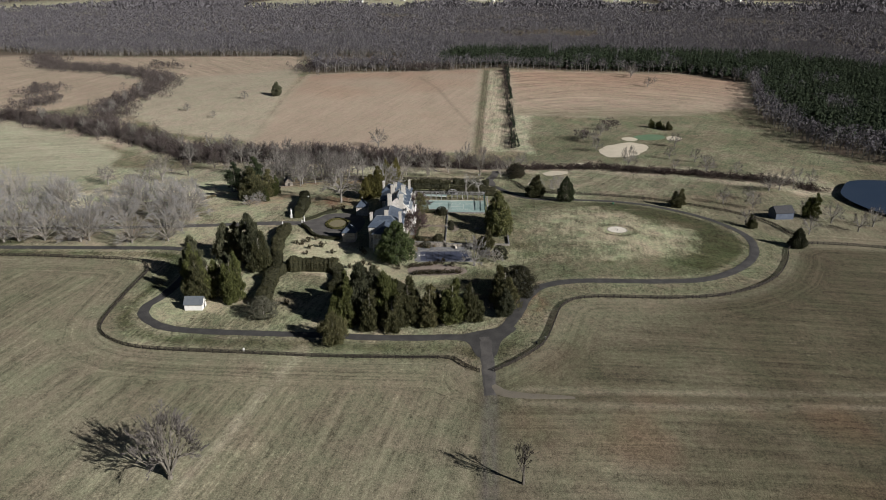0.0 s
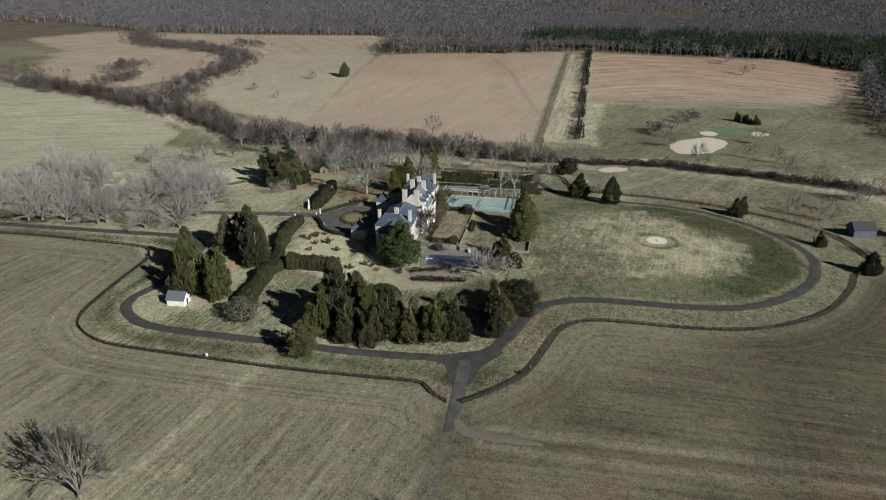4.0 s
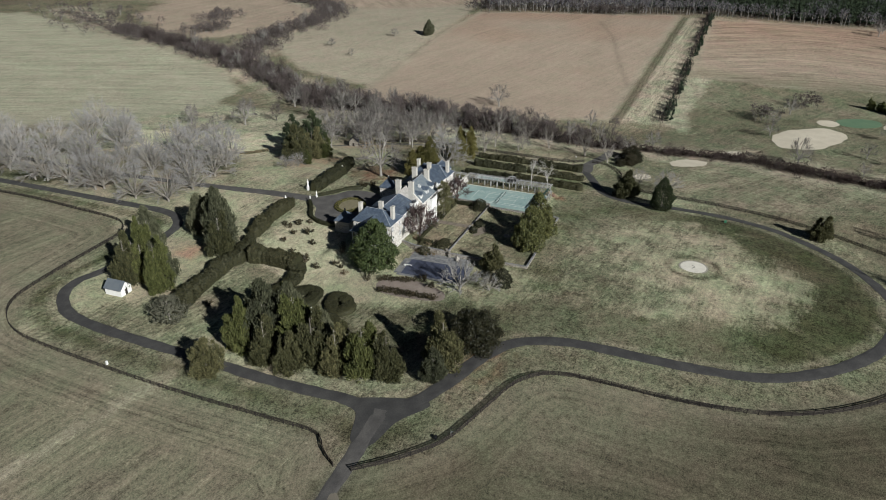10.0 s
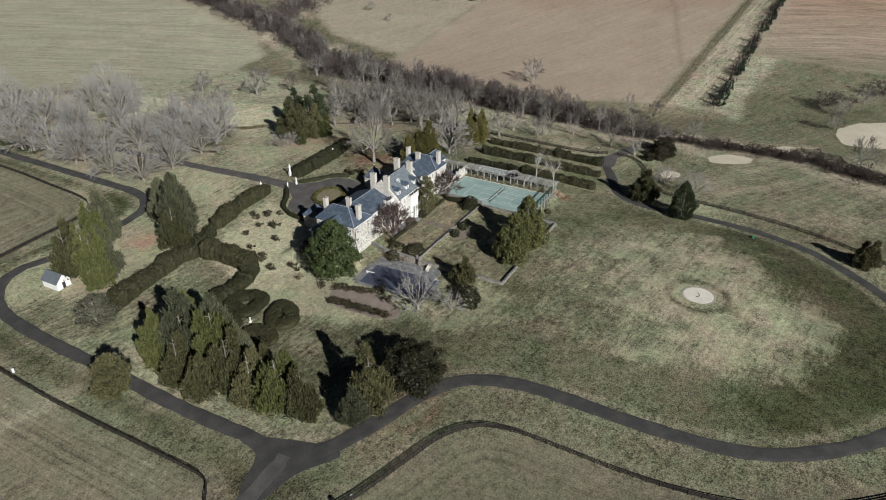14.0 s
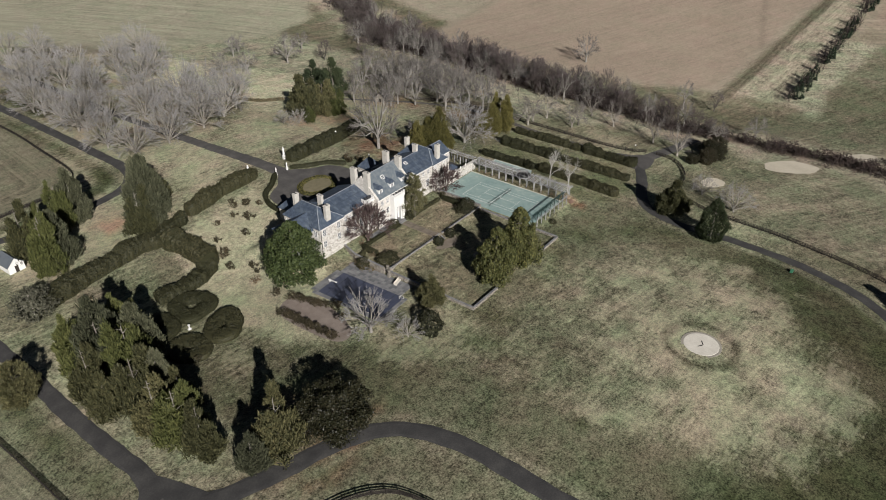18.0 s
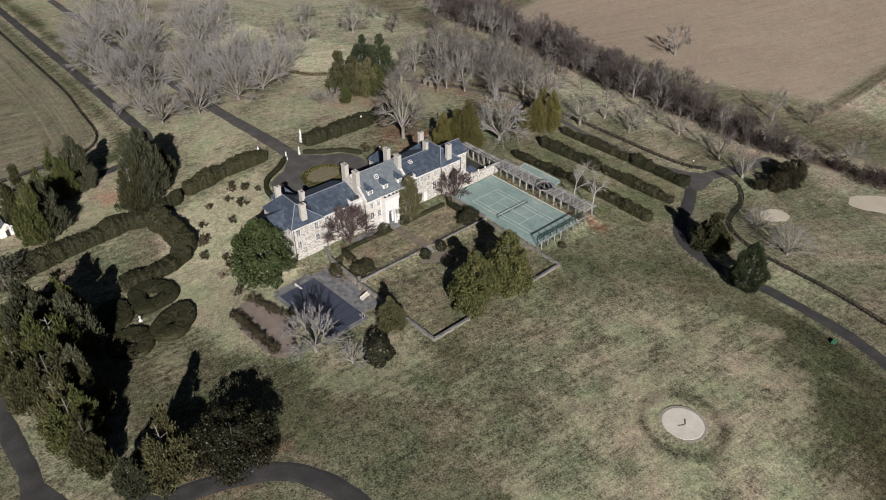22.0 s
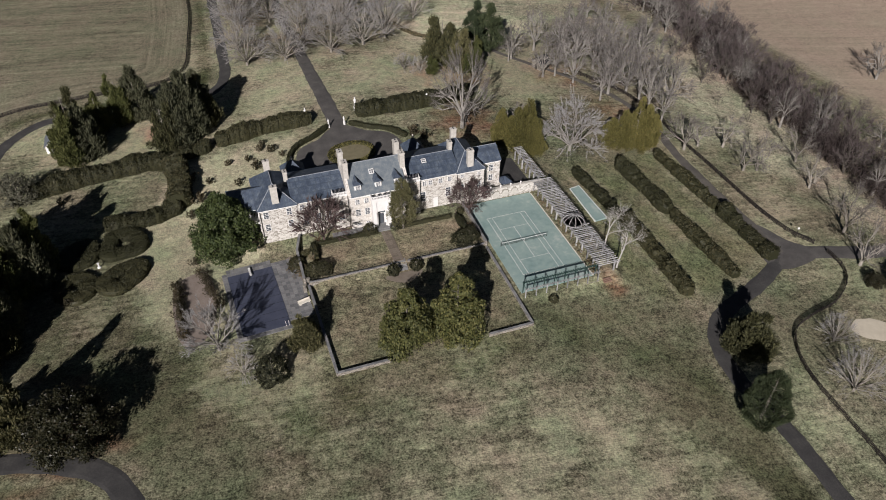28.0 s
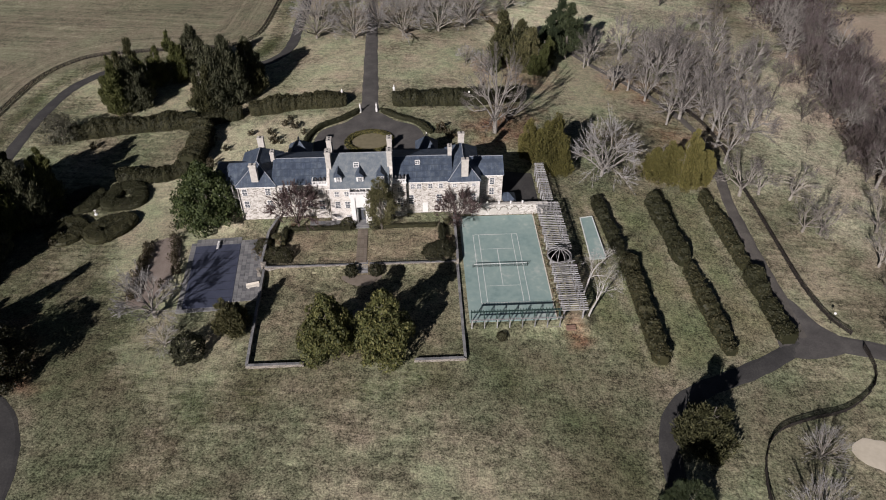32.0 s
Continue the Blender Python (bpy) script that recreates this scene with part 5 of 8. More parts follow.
# ---- hedges ----
def hedge(name, line, width, height, mat, label, size=0.28, per=4, density=7.0, group="", seed=1, round_top=0.25, category="hedge", lift=0.0, rough=1.0):
    """A clipped hedge along a line: a leafy skin over a dark body."""
    rng = np.random.default_rng(seed)
    c = smooth_line(line, 0.6)
    t = np.gradient(c, axis=0)
    t /= np.hypot(t[:, 0], t[:, 1])[:, None] + 1e-9
    nrm = np.c_[-t[:, 1], t[:, 0]]
    z0 = ground(c[:, 0], c[:, 1]) + lift
    prof = [(-1, 0), (-1.0, 0.45), (-0.92, 0.85), (-0.6, 1.0), (0, 1.03), (0.6, 1.0), (0.92, 0.85), (1.0, 0.45), (1, 0)]
    n, k = len(c), len(prof)
    grain = rng.normal(0, 1, n + 24)
    wob = 1 + 0.10 * np.convolve(grain, np.ones(5) / 5, 'same')[12:n + 12] * rough + 0.16 * rough * np.convolve(grain[::-1], np.ones(15) / 15, 'same')[12:n + 12]
    skew = 0.25 * np.convolve(rng.normal(0, 1, n + 24), np.ones(9) / 9, 'same')[12:n + 12]
    v = []
    for i in range(n):
        end = 0.55 + 0.45 * min(1, min(i, n - 1 - i) / 2.5)
        for a, b in prof:
            bump = 0.10 * math.sqrt(rough) * b * lumps(c[i][0] + 2.1 * a + seed, c[i][1] + 1.7 * b + a, 1.5, seed)
            q = c[i] + nrm[i] * (a * width / 2 * 0.93 * end * (wob[i] + bump) + skew[i] * b)
            v.append((q[0], q[1], z0[i] - 0.1 + b * height * 0.95 * (0.9 + 0.1 * end) * (wob[i] + 0.7 * bump)))
    f = [(i * k + j, i * k + j + 1, (i + 1) * k + j + 1, (i + 1) * k + j) for i in range(n - 1) for j in range(k - 1)]
    f += [tuple(range(k)), tuple((n - 1) * k + j for j in range(k))[::-1]]
    cen = np.array([c[:, 0].mean(), c[:, 1].mean(), z0.min()])
    h = thing(name, Matrix.Translation(cen), label, category, group)
    body = part("body", link_mesh("hedge_body", [(a - cen[0], b - cen[1], d - cen[2]) for a, b, d in v], f, BOX), BOX, h)
    va = np.array(v).reshape(n, k, 3)
    per_m = (2 * height + width)
    length = 0.6 * n
    cnt = int(length * per_m * density * 1.5)
    ii, uu = rng.integers(0, n - 1, cnt), rng.uniform(0, k - 1.001, cnt)
    j = uu.astype(int)
    fr, s = (uu - j)[:, None], rng.uniform(0, 1, (cnt, 1))
    a = va[ii, j] * (1 - fr) + va[ii, j + 1] * fr
    b = va[ii + 1, j] * (1 - fr) + va[ii + 1, j + 1] * fr
    p = a * (1 - s) + b * s
    nm = np.cross(va[ii, j + 1] - va[ii, j], va[ii + 1, j] - va[ii, j])
    nm /= np.linalg.norm(nm, axis=1)[:, None] + 1e-9
    nm *= np.sign((nm * (p - np.c_[c[ii], z0[ii] + height * 0.4])).sum(1))[:, None]
    lv, lf = leaf_cloud(rng, p - cen, nm, size, 2, 0.5)
    part("leaves", link_mesh("hedge_leaves", lv.tolist(), lf.tolist(), mat), mat, h)
    return h


hedge("hedge", [(-25.5, 75.5), (-14, 76), (-2, 77), (10, 79.5), (17, 82)], 5.0, 4.0, BOX, "long dark clipped hedge beside the drive", seed=2, rough=1.8)
hedge("hedge", [(-40, 76.5), (-50, 77.2), (-60, 76.5), (-70, 74.8)], 5.0, 4.0, BOX, "long dark clipped hedge beside the drive", seed=3, rough=1.8)
hedge("hedge", [(-72, 73.5), (-79, 72), (-84, 71)], 4.6, 3.6, BOX, "dark hedge joining the garden enclosure", seed=4, rough=1.8)
hedge("hedge", [(-122, 66), (-112, 69), (-100, 70), (-91, 71), (-84, 68)], 6.0, 4.4, BOX, "dark hedge round the sunken lawn", seed=5, rough=1.8)
hedge("hedge", [(-83, 67), (-82, 60), (-82, 52), (-82.5, 46)], 6.0, 4.6, BOX, "dark hedge round the sunken lawn", seed=6, rough=1.8)
hedge("hedge", [(-83, 47), (-86.5, 44.5), (-92, 43.5), (-102, 44.5)], 6.6, 3.4, BOX, "dark hedge round the sunken lawn", seed=7, rough=1.8)
hedge("low_hedge", [(-36, 71), (-41, 67), (-47, 63.5), (-50.5, 57.5), (-51, 50)], 1.5, 1.5, BOX, "low clipped hedge edging the forecourt", 0.18, seed=8, density=10)
hedge("low_hedge", [(-29, 71), (-24, 67), (-18, 63.5), (-14, 58)], 1.5, 1.3, BOX, "low clipped hedge edging the forecourt", 0.18, seed=9, density=10)
hedge("island_hedge", [(-32 + 6.4 * math.cos(a), 54.3 + 5.2 * math.sin(a)) for a in np.linspace(0, math.tau, 19)], 1.9, 0.9, YEW, "low round olive box hedge on the forecourt island", 0.16, seed=10, density=12)
for i, (a, b) in enumerate((((28.4, 26.5), (30.2, 4.7)), ((31.3, 4.0), (31.4, -28.2)), ((44.1, 27.5), (45.6, 2.2)), ((46.1, 1.4), (47.6, -25.2)), ((59.5, 30.5), (61, 1.4)), ((61.4, 0.4), (62.2, -21.7)))):
    mid = [(a[0] + (b[0] - a[0]) * u, a[1] + (b[1] - a[1]) * u) for u in (0, .33, .66, 1)]
    hedge("yew_hedge", mid, 3.7, 2.6, BOX, "clipped dark hedge in the row of terraces", 0.30, group="parallel hedges", seed=20 + i, rough=2.2)
hedge("arc_hedge", [(6, 182), (8, 162), (11.5, 147), (16, 138.5), (23.5, 133.5)], 1.6, 1.2, DRY, "low brown curved hedge in the meadow", 0.25, seed=31)
# four-petal box garden
for i, pts in enumerate(([(-101.2, 30.6), (-93.4, 31.4), (-92.6, 34.5), (-95, 39.2), (-100.6, 40), (-101.8, 35)], [(-102, 22.4), (-97, 25.6), (-92.4, 25.6), (-94, 21), (-98.6, 17), (-102.2, 18.6)],
                         [(-105.6, 31.4), (-105, 37.6), (-108, 38.6), (-111.4, 35), (-111, 30.6)], [(-105.2, 24.6), (-105.2, 18.6), (-108.6, 16.6), (-112.4, 20.6), (-110.6, 25.6)])):
    mx, my = sum(p[0] for p in pts) / len(pts), sum(p[1] for p in pts) / len(pts)
    pts = [(mx + (x - mx) * 0.82, my + (y - my) * 0.82) for x, y in pts]
    hedge("box_bed", pts + [pts[0], pts[1]], 4.5, 1.7 if i < 2 else 1.5, BOX, "looped dark box hedge in the four-petal garden", 0.2, group="four-petal box garden", seed=40 + i, density=10)

# ---- fences ----
POST = link_mesh("post", [], [], FENCE_WOOD)
_b = boxed(-0.1, 0.1, -0.1, 0.1, -0.25, 1.42, bevel=0.015)
_b.to_mesh(POST)
_b.free()
RAIL = link_mesh("rail", [], [], FENCE_WOOD)
_b = boxed(-0.5, 0.5, -0.03, 0.03, -0.095, 0.095)
_b.to_mesh(RAIL)
_b.free()


def rail_fence(name, line, label, step=2.75, rails=(0.28, 0.62, 0.96, 1.3), limit=110):
    """Posts and boards along a line; the far rest is joined."""
    c = smooth_line(line, step)
    z = ground(c[:, 0], c[:, 1])
    f = thing(name, Matrix.Translation((c[0][0], c[0][1], z[0])), label, "fence")
    org = Vector((c[0][0], c[0][1], z[0]))
    rest = bmesh.new()
    for i in range(len(c)):
        p = Vector((c[i][0], c[i][1], z[i])) - org
        far = i >= limit
        if far:
            box(rest, p.x - .075, p.x + .075, p.y - .075, p.y + .075, p.z - .2, p.z + 1.4)
        else:
            o = part("post", POST, FENCE_WOOD, f)
            o.matrix_local = Matrix.Translation(p) @ pose(0, 0, 0, rnd.uniform(-1.5, 1.5), rnd.uniform(-1.5, 1.5), rnd.uniform(-8, 8))
        if i + 1 < len(c):
            q = Vector((c[i + 1][0], c[i + 1][1], z[i + 1])) - org
            d = q - p
            r = d.to_track_quat("X", "Z").to_matrix().to_4x4() @ Matrix.Diagonal((d.length + 0.1, 1, 1, 1))
            for h in rails:
                m = Matrix.Translation((p + q) / 2 + Vector((0, 0, h + rnd.uniform(-.02, .02)))) @ r
                if far:
                    vs = bmesh.ops.create_cube(rest, size=1.0, matrix=m @ Matrix.Diagonal((1, 0.06, 0.19, 1)))
                else:
                    part("rail", RAIL, FENCE_WOOD, f).matrix_local = m
    if len(rest.verts):
        tagged(part("far_stretch", rest, FENCE_WOOD, f), kind="stuff")
    else:
        rest.free()
    return f


rail_fence("pasture_fence", FENCE_EAST, "black board fence curving along the loop road", limit=125)
rail_fence("pasture_fence", FENCE_WEST, "black board fence round the grounds", limit=150)
rail_fence("park_fence", FENCE_PARK, "black board fence snaking beside the road", limit=75)
rail_fence("lane_fence", FENCE_LANE, "black board fence along the back lane", limit=75)

# ---- far woods and thickets ----
def brush(name, xy, heights, mat, label, seed, twigs=12, width=0.45, spread=0.32, trunkw=0.18, category="thicket"):
    """Many leafless trees in one mesh: a thin trunk and a fan of twigs each."""
    rng = np.random.default_rng(seed)
    n = len(xy)
    h = heights[:, None]
    p = np.c_[xy, ground(xy[:, 0], xy[:, 1]) - 0.3]
    lean = rng.normal(0, 0.05, (n, 2))
    top = p + np.c_[lean * h, h[:, 0] * 0.95]
    a = rng.uniform(0, math.pi, n)
    s = np.c_[np.cos(a), np.sin(a), np.zeros(n)] * (trunkw * h / 15)
    tv = [np.stack([p - s, p + s, top], 1)]
    s2 = np.c_[-s[:, 1], s[:, 0], s[:, 2]]
    tv.append(np.stack([p - s2, p + s2, top], 1))
    for k in range(twigs):
        u = rng.uniform(0.12, 0.95, (n, 1))
        b = p + (top - p) * u
        az = rng.uniform(0, math.tau, n)
        L = h * spread * (1.15 - 0.6 * u) * rng.uniform(0.5, 1.25, (n, 1))
        e = b + np.c_[np.cos(az), np.sin(az), rng.uniform(0.5, 1.6, n)] * L
        w = np.c_[-np.sin(az), np.cos(az), rng.normal(0, 0.4, n)] * width * h / 15 * rng.uniform(0.4, 1.1, (n, 1))
        tv.append(np.stack([b - w, b + w, e], 1))
        for j in range(3):
            m = b + (e - b) * rng.uniform(0.3, 0.95, (n, 1))
            o = m + np.c_[rng.normal(0, 0.5, (n, 2)), rng.uniform(0.1, 1.0, n)] * L * 0.55
            w2 = np.c_[rng.normal(0, 1, (n, 2)), rng.normal(0, 0.4, n)] * width * 0.55 * h / 15
            tv.append(np.stack([m - w2, m + w2, o], 1))
    v = np.stack(tv, 1).reshape(-1, 3)
    me = bpy.data.meshes.new(name)
    me.vertices.add(len(v))
    me.vertices.foreach_set("co", v.astype(np.float32).ravel())
    me.loops.add(len(v))
    me.polygons.add(len(v) // 3)
    me.loops.foreach_set("vertex_index", np.arange(len(v), dtype=np.int32))
    me.polygons.foreach_set("loop_start", np.arange(0, len(v), 3, dtype=np.int32))
    me.update(calc_edges=True)
    me.materials.append(mat)
    return tagged(new(name, me), label, category, kind="stuff")


def scatter(poly, spacing, seed, edge=0.0, accept=None):
    """Uneven places inside a polygon."""
    rng = np.random.default_rng(seed)
    p = np.array(poly, float)
    (x0, y0), (x1, y1) = p.min(0), p.max(0)
    gx, gy = np.meshgrid(np.arange(x0, x1, spacing), np.arange(y0, y1, spacing))
    q = np.c_[gx.ravel(), gy.ravel()] + rng.uniform(-0.6, 0.6, (gx.size, 2)) * spacing
    q = q[inside(q[:, 0], q[:, 1], poly) > edge]
    if accept is not None:
        q = q[accept(q[:, 0], q[:, 1])]
    return q


def wood_mass(name, xy, heights, twigmat, barkmat, label, seed, puffs=46, size=0.07, wide=0.27, trunkw=0.42, lift=0.68):
    """Many leafless trees in one mesh: a pale stem and a rounded haze of twig sprays each."""
    rng = np.random.default_rng(seed)
    n = len(xy)
    h = heights[:, None]
    p = np.c_[xy, ground(xy[:, 0], xy[:, 1]) - 0.3]
    top = p + np.c_[rng.normal(0, 0.04, (n, 2)) * h, heights * 0.85]
    a = rng.uniform(0, math.pi, n)
    w = np.c_[np.cos(a), np.sin(a), np.zeros(n)] * trunkw
    stems = [np.stack([p - w, p + w, top], 1), np.stack([p - w[:, [1, 0, 2]] * (1, -1, 1), p + w[:, [1, 0, 2]] * (1, -1, 1), top], 1)]
    for k in range(2):
        b = p + (top - p) * rng.uniform(0.3, 0.6, (n, 1))
        e = p + np.c_[rng.normal(0, 0.16, (n, 2)), rng.uniform(0.7, 0.95, n)] * h
        stems.append(np.stack([b - w * 0.5, b + w * 0.5, e], 1))
    sprays = []
    for k in range(puffs):
        d = rng.normal(0, 1, (n, 3))
        d /= np.linalg.norm(d, axis=1)[:, None]
        c = p + np.c_[np.zeros((n, 2)), heights * lift] + d * h * (wide, wide, 1 - lift) * rng.uniform(0.35, 1.0, (n, 1)) ** 0.5
        u = d * 0.7 + rng.normal(0, 0.5, (n, 3)) + (0, 0, 0.6)
        u *= size * h * rng.uniform(0.6, 1.4, (n, 1)) / np.linalg.norm(u, axis=1)[:, None]
        v = np.cross(u, rng.normal(0, 1, (n, 3)))
        v *= size * 0.42 * h / (np.linalg.norm(v, axis=1)[:, None] + 1e-9)
        sprays.append(np.stack([c - u * 0.6 - v * 0.3, c + u - v, c + u * 0.8 + v], 1))
    me = bpy.data.meshes.new(name)
    v = np.concatenate([np.stack(stems, 1).reshape(-1, 3), np.stack(sprays, 1).reshape(-1, 3)])
    me.vertices.add(len(v))
    me.vertices.foreach_set("co", v.astype(np.float32).ravel())
    me.loops.add(len(v))
    me.polygons.add(len(v) // 3)
    me.loops.foreach_set("vertex_index", np.arange(len(v), dtype=np.int32))
    me.polygons.foreach_set("loop_start", np.arange(0, len(v), 3, dtype=np.int32))
    me.polygons.foreach_set("material_index", np.r_[np.zeros(n * len(stems)), np.ones(n * puffs)].astype(np.int32))
    me.update(calc_edges=True)
    me.materials.append(barkmat)
    me.materials.append(twigmat)
    return tagged(new(name, me), label, "woods", kind="stuff")


# twig colour shifted to blue to paint in the distance haze
FARWOOD = material("haze_tinted_wood_twigs", [(0.072, 0.068, 0.076), (0.11, 0.104, 0.113), (0.16, 0.153, 0.160)], 0.05, 0.95, 0.0, 4, spec=0.0)
FARBARK = material("far_wood_stems", [(0.16, 0.15, 0.138), (0.32, 0.30, 0.275)], 0.2, 0.95, 0.0, 4, spec=0.0)
FARPINE = foliage("far_pines", [(0.010, 0.017, 0.010), (0.020, 0.031, 0.016), (0.036, 0.05, 0.024)], 0.9, 0.0)
SCRUB = material("scrub_twigs", [(0.05, 0.042, 0.04), (0.085, 0.071, 0.067), (0.14, 0.12, 0.112)], 0.12, 0.95, 0.0, 5, spec=0.0)
BRAMBLE = material("dark_bramble", [(0.042, 0.032, 0.028), (0.075, 0.058, 0.052)], 0.15, 0.95, 0.0, 5, spec=0.0)
BRUSH = foliage("streamside_brush", [(0.028, 0.022, 0.02), (0.058, 0.045, 0.042), (0.115, 0.092, 0.087)], 0.95, 0.0)
WOOD_NEAR = [(620, 560), (617, 474), (611, 316), (606, 208), (540, 190), (457, 163), (478, 48), (494, -123), (505, -262), (440, -321), (330, -282), (282, -268), (172, -273), (128, -297), (90, -330), (90, -560), (800, -560), (860, 0), (860, 620), (700, 720)]
pine_zone = [(520, 30), (505, -120), (512, -255), (450, -330), (340, -296), (200, -290), (140, -325), (110, -560), (420, -560), (640, -440), (640, -160), (610, 10)]
rr = np.random.default_rng(3)
q = scatter(WOOD_NEAR, 6.5, 11)
clear = (inside(q[:, 0], q[:, 1], [(500, 185), (500, 70), (560, 60), (600, 120), (590, 195)]) > 0) & (rr.uniform(0, 1, len(q)) < 0.85)
q = q[~clear]
dens = lumps(q[:, 0], q[:, 1], 60, 9)
isp = (inside(q[:, 0], q[:, 1], pine_zone) > 0) & (lumps(q[:, 0], q[:, 1], 45, 3) > -0.75) & (rr.uniform(0, 1, len(q)) < 0.985)
wood_mass("woods", q[~isp], rr.uniform(10, 17, (~isp).sum()) * (1 + 0.15 * dens[~isp]), FARWOOD, FARBARK, "dense leafless grey-brown winter woods", 12)
q = scatter([(640, 900), (700, 720), (860, 620), (860, 0), (800, -560), (90, -560), (60, -900), (1500, -1400), (1750, 0), (1600, 1300), (700, 1400)], 13, 13, accept=lambda x, y: lumps(x, y, 260, 5) < 0.75)
wood_mass("woods_beyond", q, rr.uniform(12, 19, len(q)), FARWOOD, FARBARK, "distant leafless winter woods", 14, puffs=30, size=0.11, wide=0.42, trunkw=0.4)
q = scatter([(640, 1400), (1600, 1300), (1750, 0), (1500, -1400), (400, -1500), (1500, -3000), (4500, -3000), (4500, 3000), (1500, 3300)], 30, 15, accept=lambda x, y: ~meadows(x, y))
wood_mass("woods_far", q, rr.uniform(15, 22, len(q)), FARWOOD, FARBARK, "hazy distant woods towards the horizon", 16, puffs=18, size=0.30, wide=0.9, trunkw=0.6)


def pine_mass(name, xy, heights, label, seed):
    """Many small dark conifers in one mesh: ragged cones of drooping sprays."""
    rng = np.random.default_rng(seed)
    n = len(xy)
    p = np.c_[xy, ground(xy[:, 0], xy[:, 1])]
    tv = []
    for k in range(40):
        u = rng.uniform(0.18, 1.0, (n, 1))
        az = rng.uniform(0, math.tau, n)
        r = heights[:, None] * 0.27 * (1.12 - u) * rng.uniform(0.6, 1.2, (n, 1))
        c = p + np.c_[np.zeros((n, 2)), heights * u[:, 0]]
        o = np.c_[np.cos(az), np.sin(az), np.full(n, -0.25)] * r
        w = np.c_[-np.sin(az), np.cos(az), np.zeros(n)] * r * 0.5
        tv.append(np.stack([c + (0, 0, 0.8), c + o - w, c + o + w], 1))
    v = np.stack(tv, 1).reshape(-1, 3)
    f = np.arange(len(v)).reshape(-1, 3)
    return tagged(new(name, link_mesh(name, v.tolist(), f.tolist(), FARPINE)), label, "woods", kind="stuff")


q = scatter(pine_zone, 5.2, 17, accept=lambda x, y: lumps(x, y, 45, 3) > -0.8)
pine_mass("pine_wood", q, rr.uniform(12, 18, len(q)), "dark green pine plantation at the field's end", 18)


def along(line, count, width, seed):
    rng = np.random.default_rng(seed)
    c = smooth_line(line, 1.0)
    i = rng.integers(0, len(c), count)
    return c[i] + rng.normal(0, width, (count, 2))


q = np.vstack([along(STREAM[1:], 3300, 5.0, 21), along(STREAM[4:14], 800, 7.5, 19)])
q = q[(inside(q[:, 0], q[:, 1], [(30, 160), (100, 75), (98, -30), (102, -100), (60, -200), (0, 0)]) < 0) & (lumps(q[:, 0], q[:, 1], 10, 5) + 0.5 * lumps(q[:, 0], q[:, 1], 4, 2) > -0.15)]
low = np.clip((q[:, 1] + 45) / 40, 0.42, 1)
tall = (0.85 + 0.6 * lumps(q[:, 0], q[:, 1], 12, 2)) * low
brush("stream_thicket", q, np.maximum(1.2, rr.uniform(3.0, 9.5, len(q)) * tall), BRUSH, "tangled leafless reddish-grey brush along the stream", 22, twigs=26, width=0.12, spread=0.5, trunkw=0.15)
q = np.vstack([along(STREAM[5:], 1000, 4.5, 46), along(STREAM[12:], 420, 2.2, 48)])
q = q[lumps(q[:, 0], q[:, 1], 9, 4) > -0.35]
tagged(wood_mass("bramble_bank", q, rr.uniform(1.6, 3.8, len(q)), BRAMBLE, FARBARK, "low dark brambles on the stream bank", 47, puffs=70, size=0.13, wide=0.62, trunkw=0.05, lift=0.5), category="thicket")
q = along(BROOK, 1300, 10, 23)
tagged(wood_mass("brook_thicket", q, rr.uniform(3, 8.5, len(q)), SCRUB, FARBARK, "tangled leafless brush along the brook", 24, puffs=60, size=0.10, wide=0.5, trunkw=0.12, lift=0.52), category="thicket")
q = along(STREAM[1:8], 1300, 7, 44)
q = q[lumps(q[:, 0], q[:, 1], 15, 7) > -0.5]
tagged(wood_mass("stream_bushes", q, rr.uniform(2.5, 7.0, len(q)) * (1 + 0.4 * lumps(q[:, 0], q[:, 1], 20, 3)), SCRUB, FARBARK, "rounded leafless bushes crowding the upper stream", 45, puffs=60, size=0.10, wide=0.5, trunkw=0.10, lift=0.5), category="thicket")
q = along([(476, -52), (330, -48), (195, -45)], 220, 1.6, 25)
brush("field_hedgerow", q, rr.uniform(3, 6.5, len(q)), BRUSH, "dark ragged hedgerow between the fields", 26, twigs=24, width=0.26, spread=0.4, category="hedgerow")
q = along([(474, -54), (330, -50), (199, -47)], 110, 1.3, 27)
pine_mass("hedgerow_cedars", q, rr.uniform(3.5, 7, len(q)), "small dark cedars in the hedgerow", 28)
q = np.vstack([along([(280, 395), (300, 380)], 60, 7, 40), along([(330, 410), (362, 425)], 70, 9, 29), along([(458, 165), (500, 175), (520, 120), (486, 60), (482, 20)], 330, 9, 30), along([(497, 330), (507, 352), (512, 375)], 40, 5, 41), along([(262, 470), (330, 620)], 120, 22, 36), along([(210, -99), (228, -111)], 13, 3.5, 38), along([(243, -125), (258, -137)], 12, 3.5, 39)])
tagged(wood_mass("copse", q, rr.uniform(5, 10, len(q)), SCRUB, FARBARK, "small leafless copse in the fields", 31, puffs=56, size=0.085, wide=0.34, trunkw=0.2), category="copse")
grow(BELT_MIX, "stream_tree", [tuple(p) + (0.62,) for p in along(STREAM[3:14], 80, 6, 32)] + [tuple(p) + (0.8,) for p in along(STREAM[6:12], 55, 8, 35)], "leafless tree in the stream belt", "tree", "stream belt trees", 0.7, 1.2)
grow(BELT_MIX, "stream_tree", [tuple(p) + (0.65,) for p in along(STREAM[2:12], 62, 7, 33)], "leafless tree in the stream belt", "tree", "stream belt trees", 0.7, 1.2)
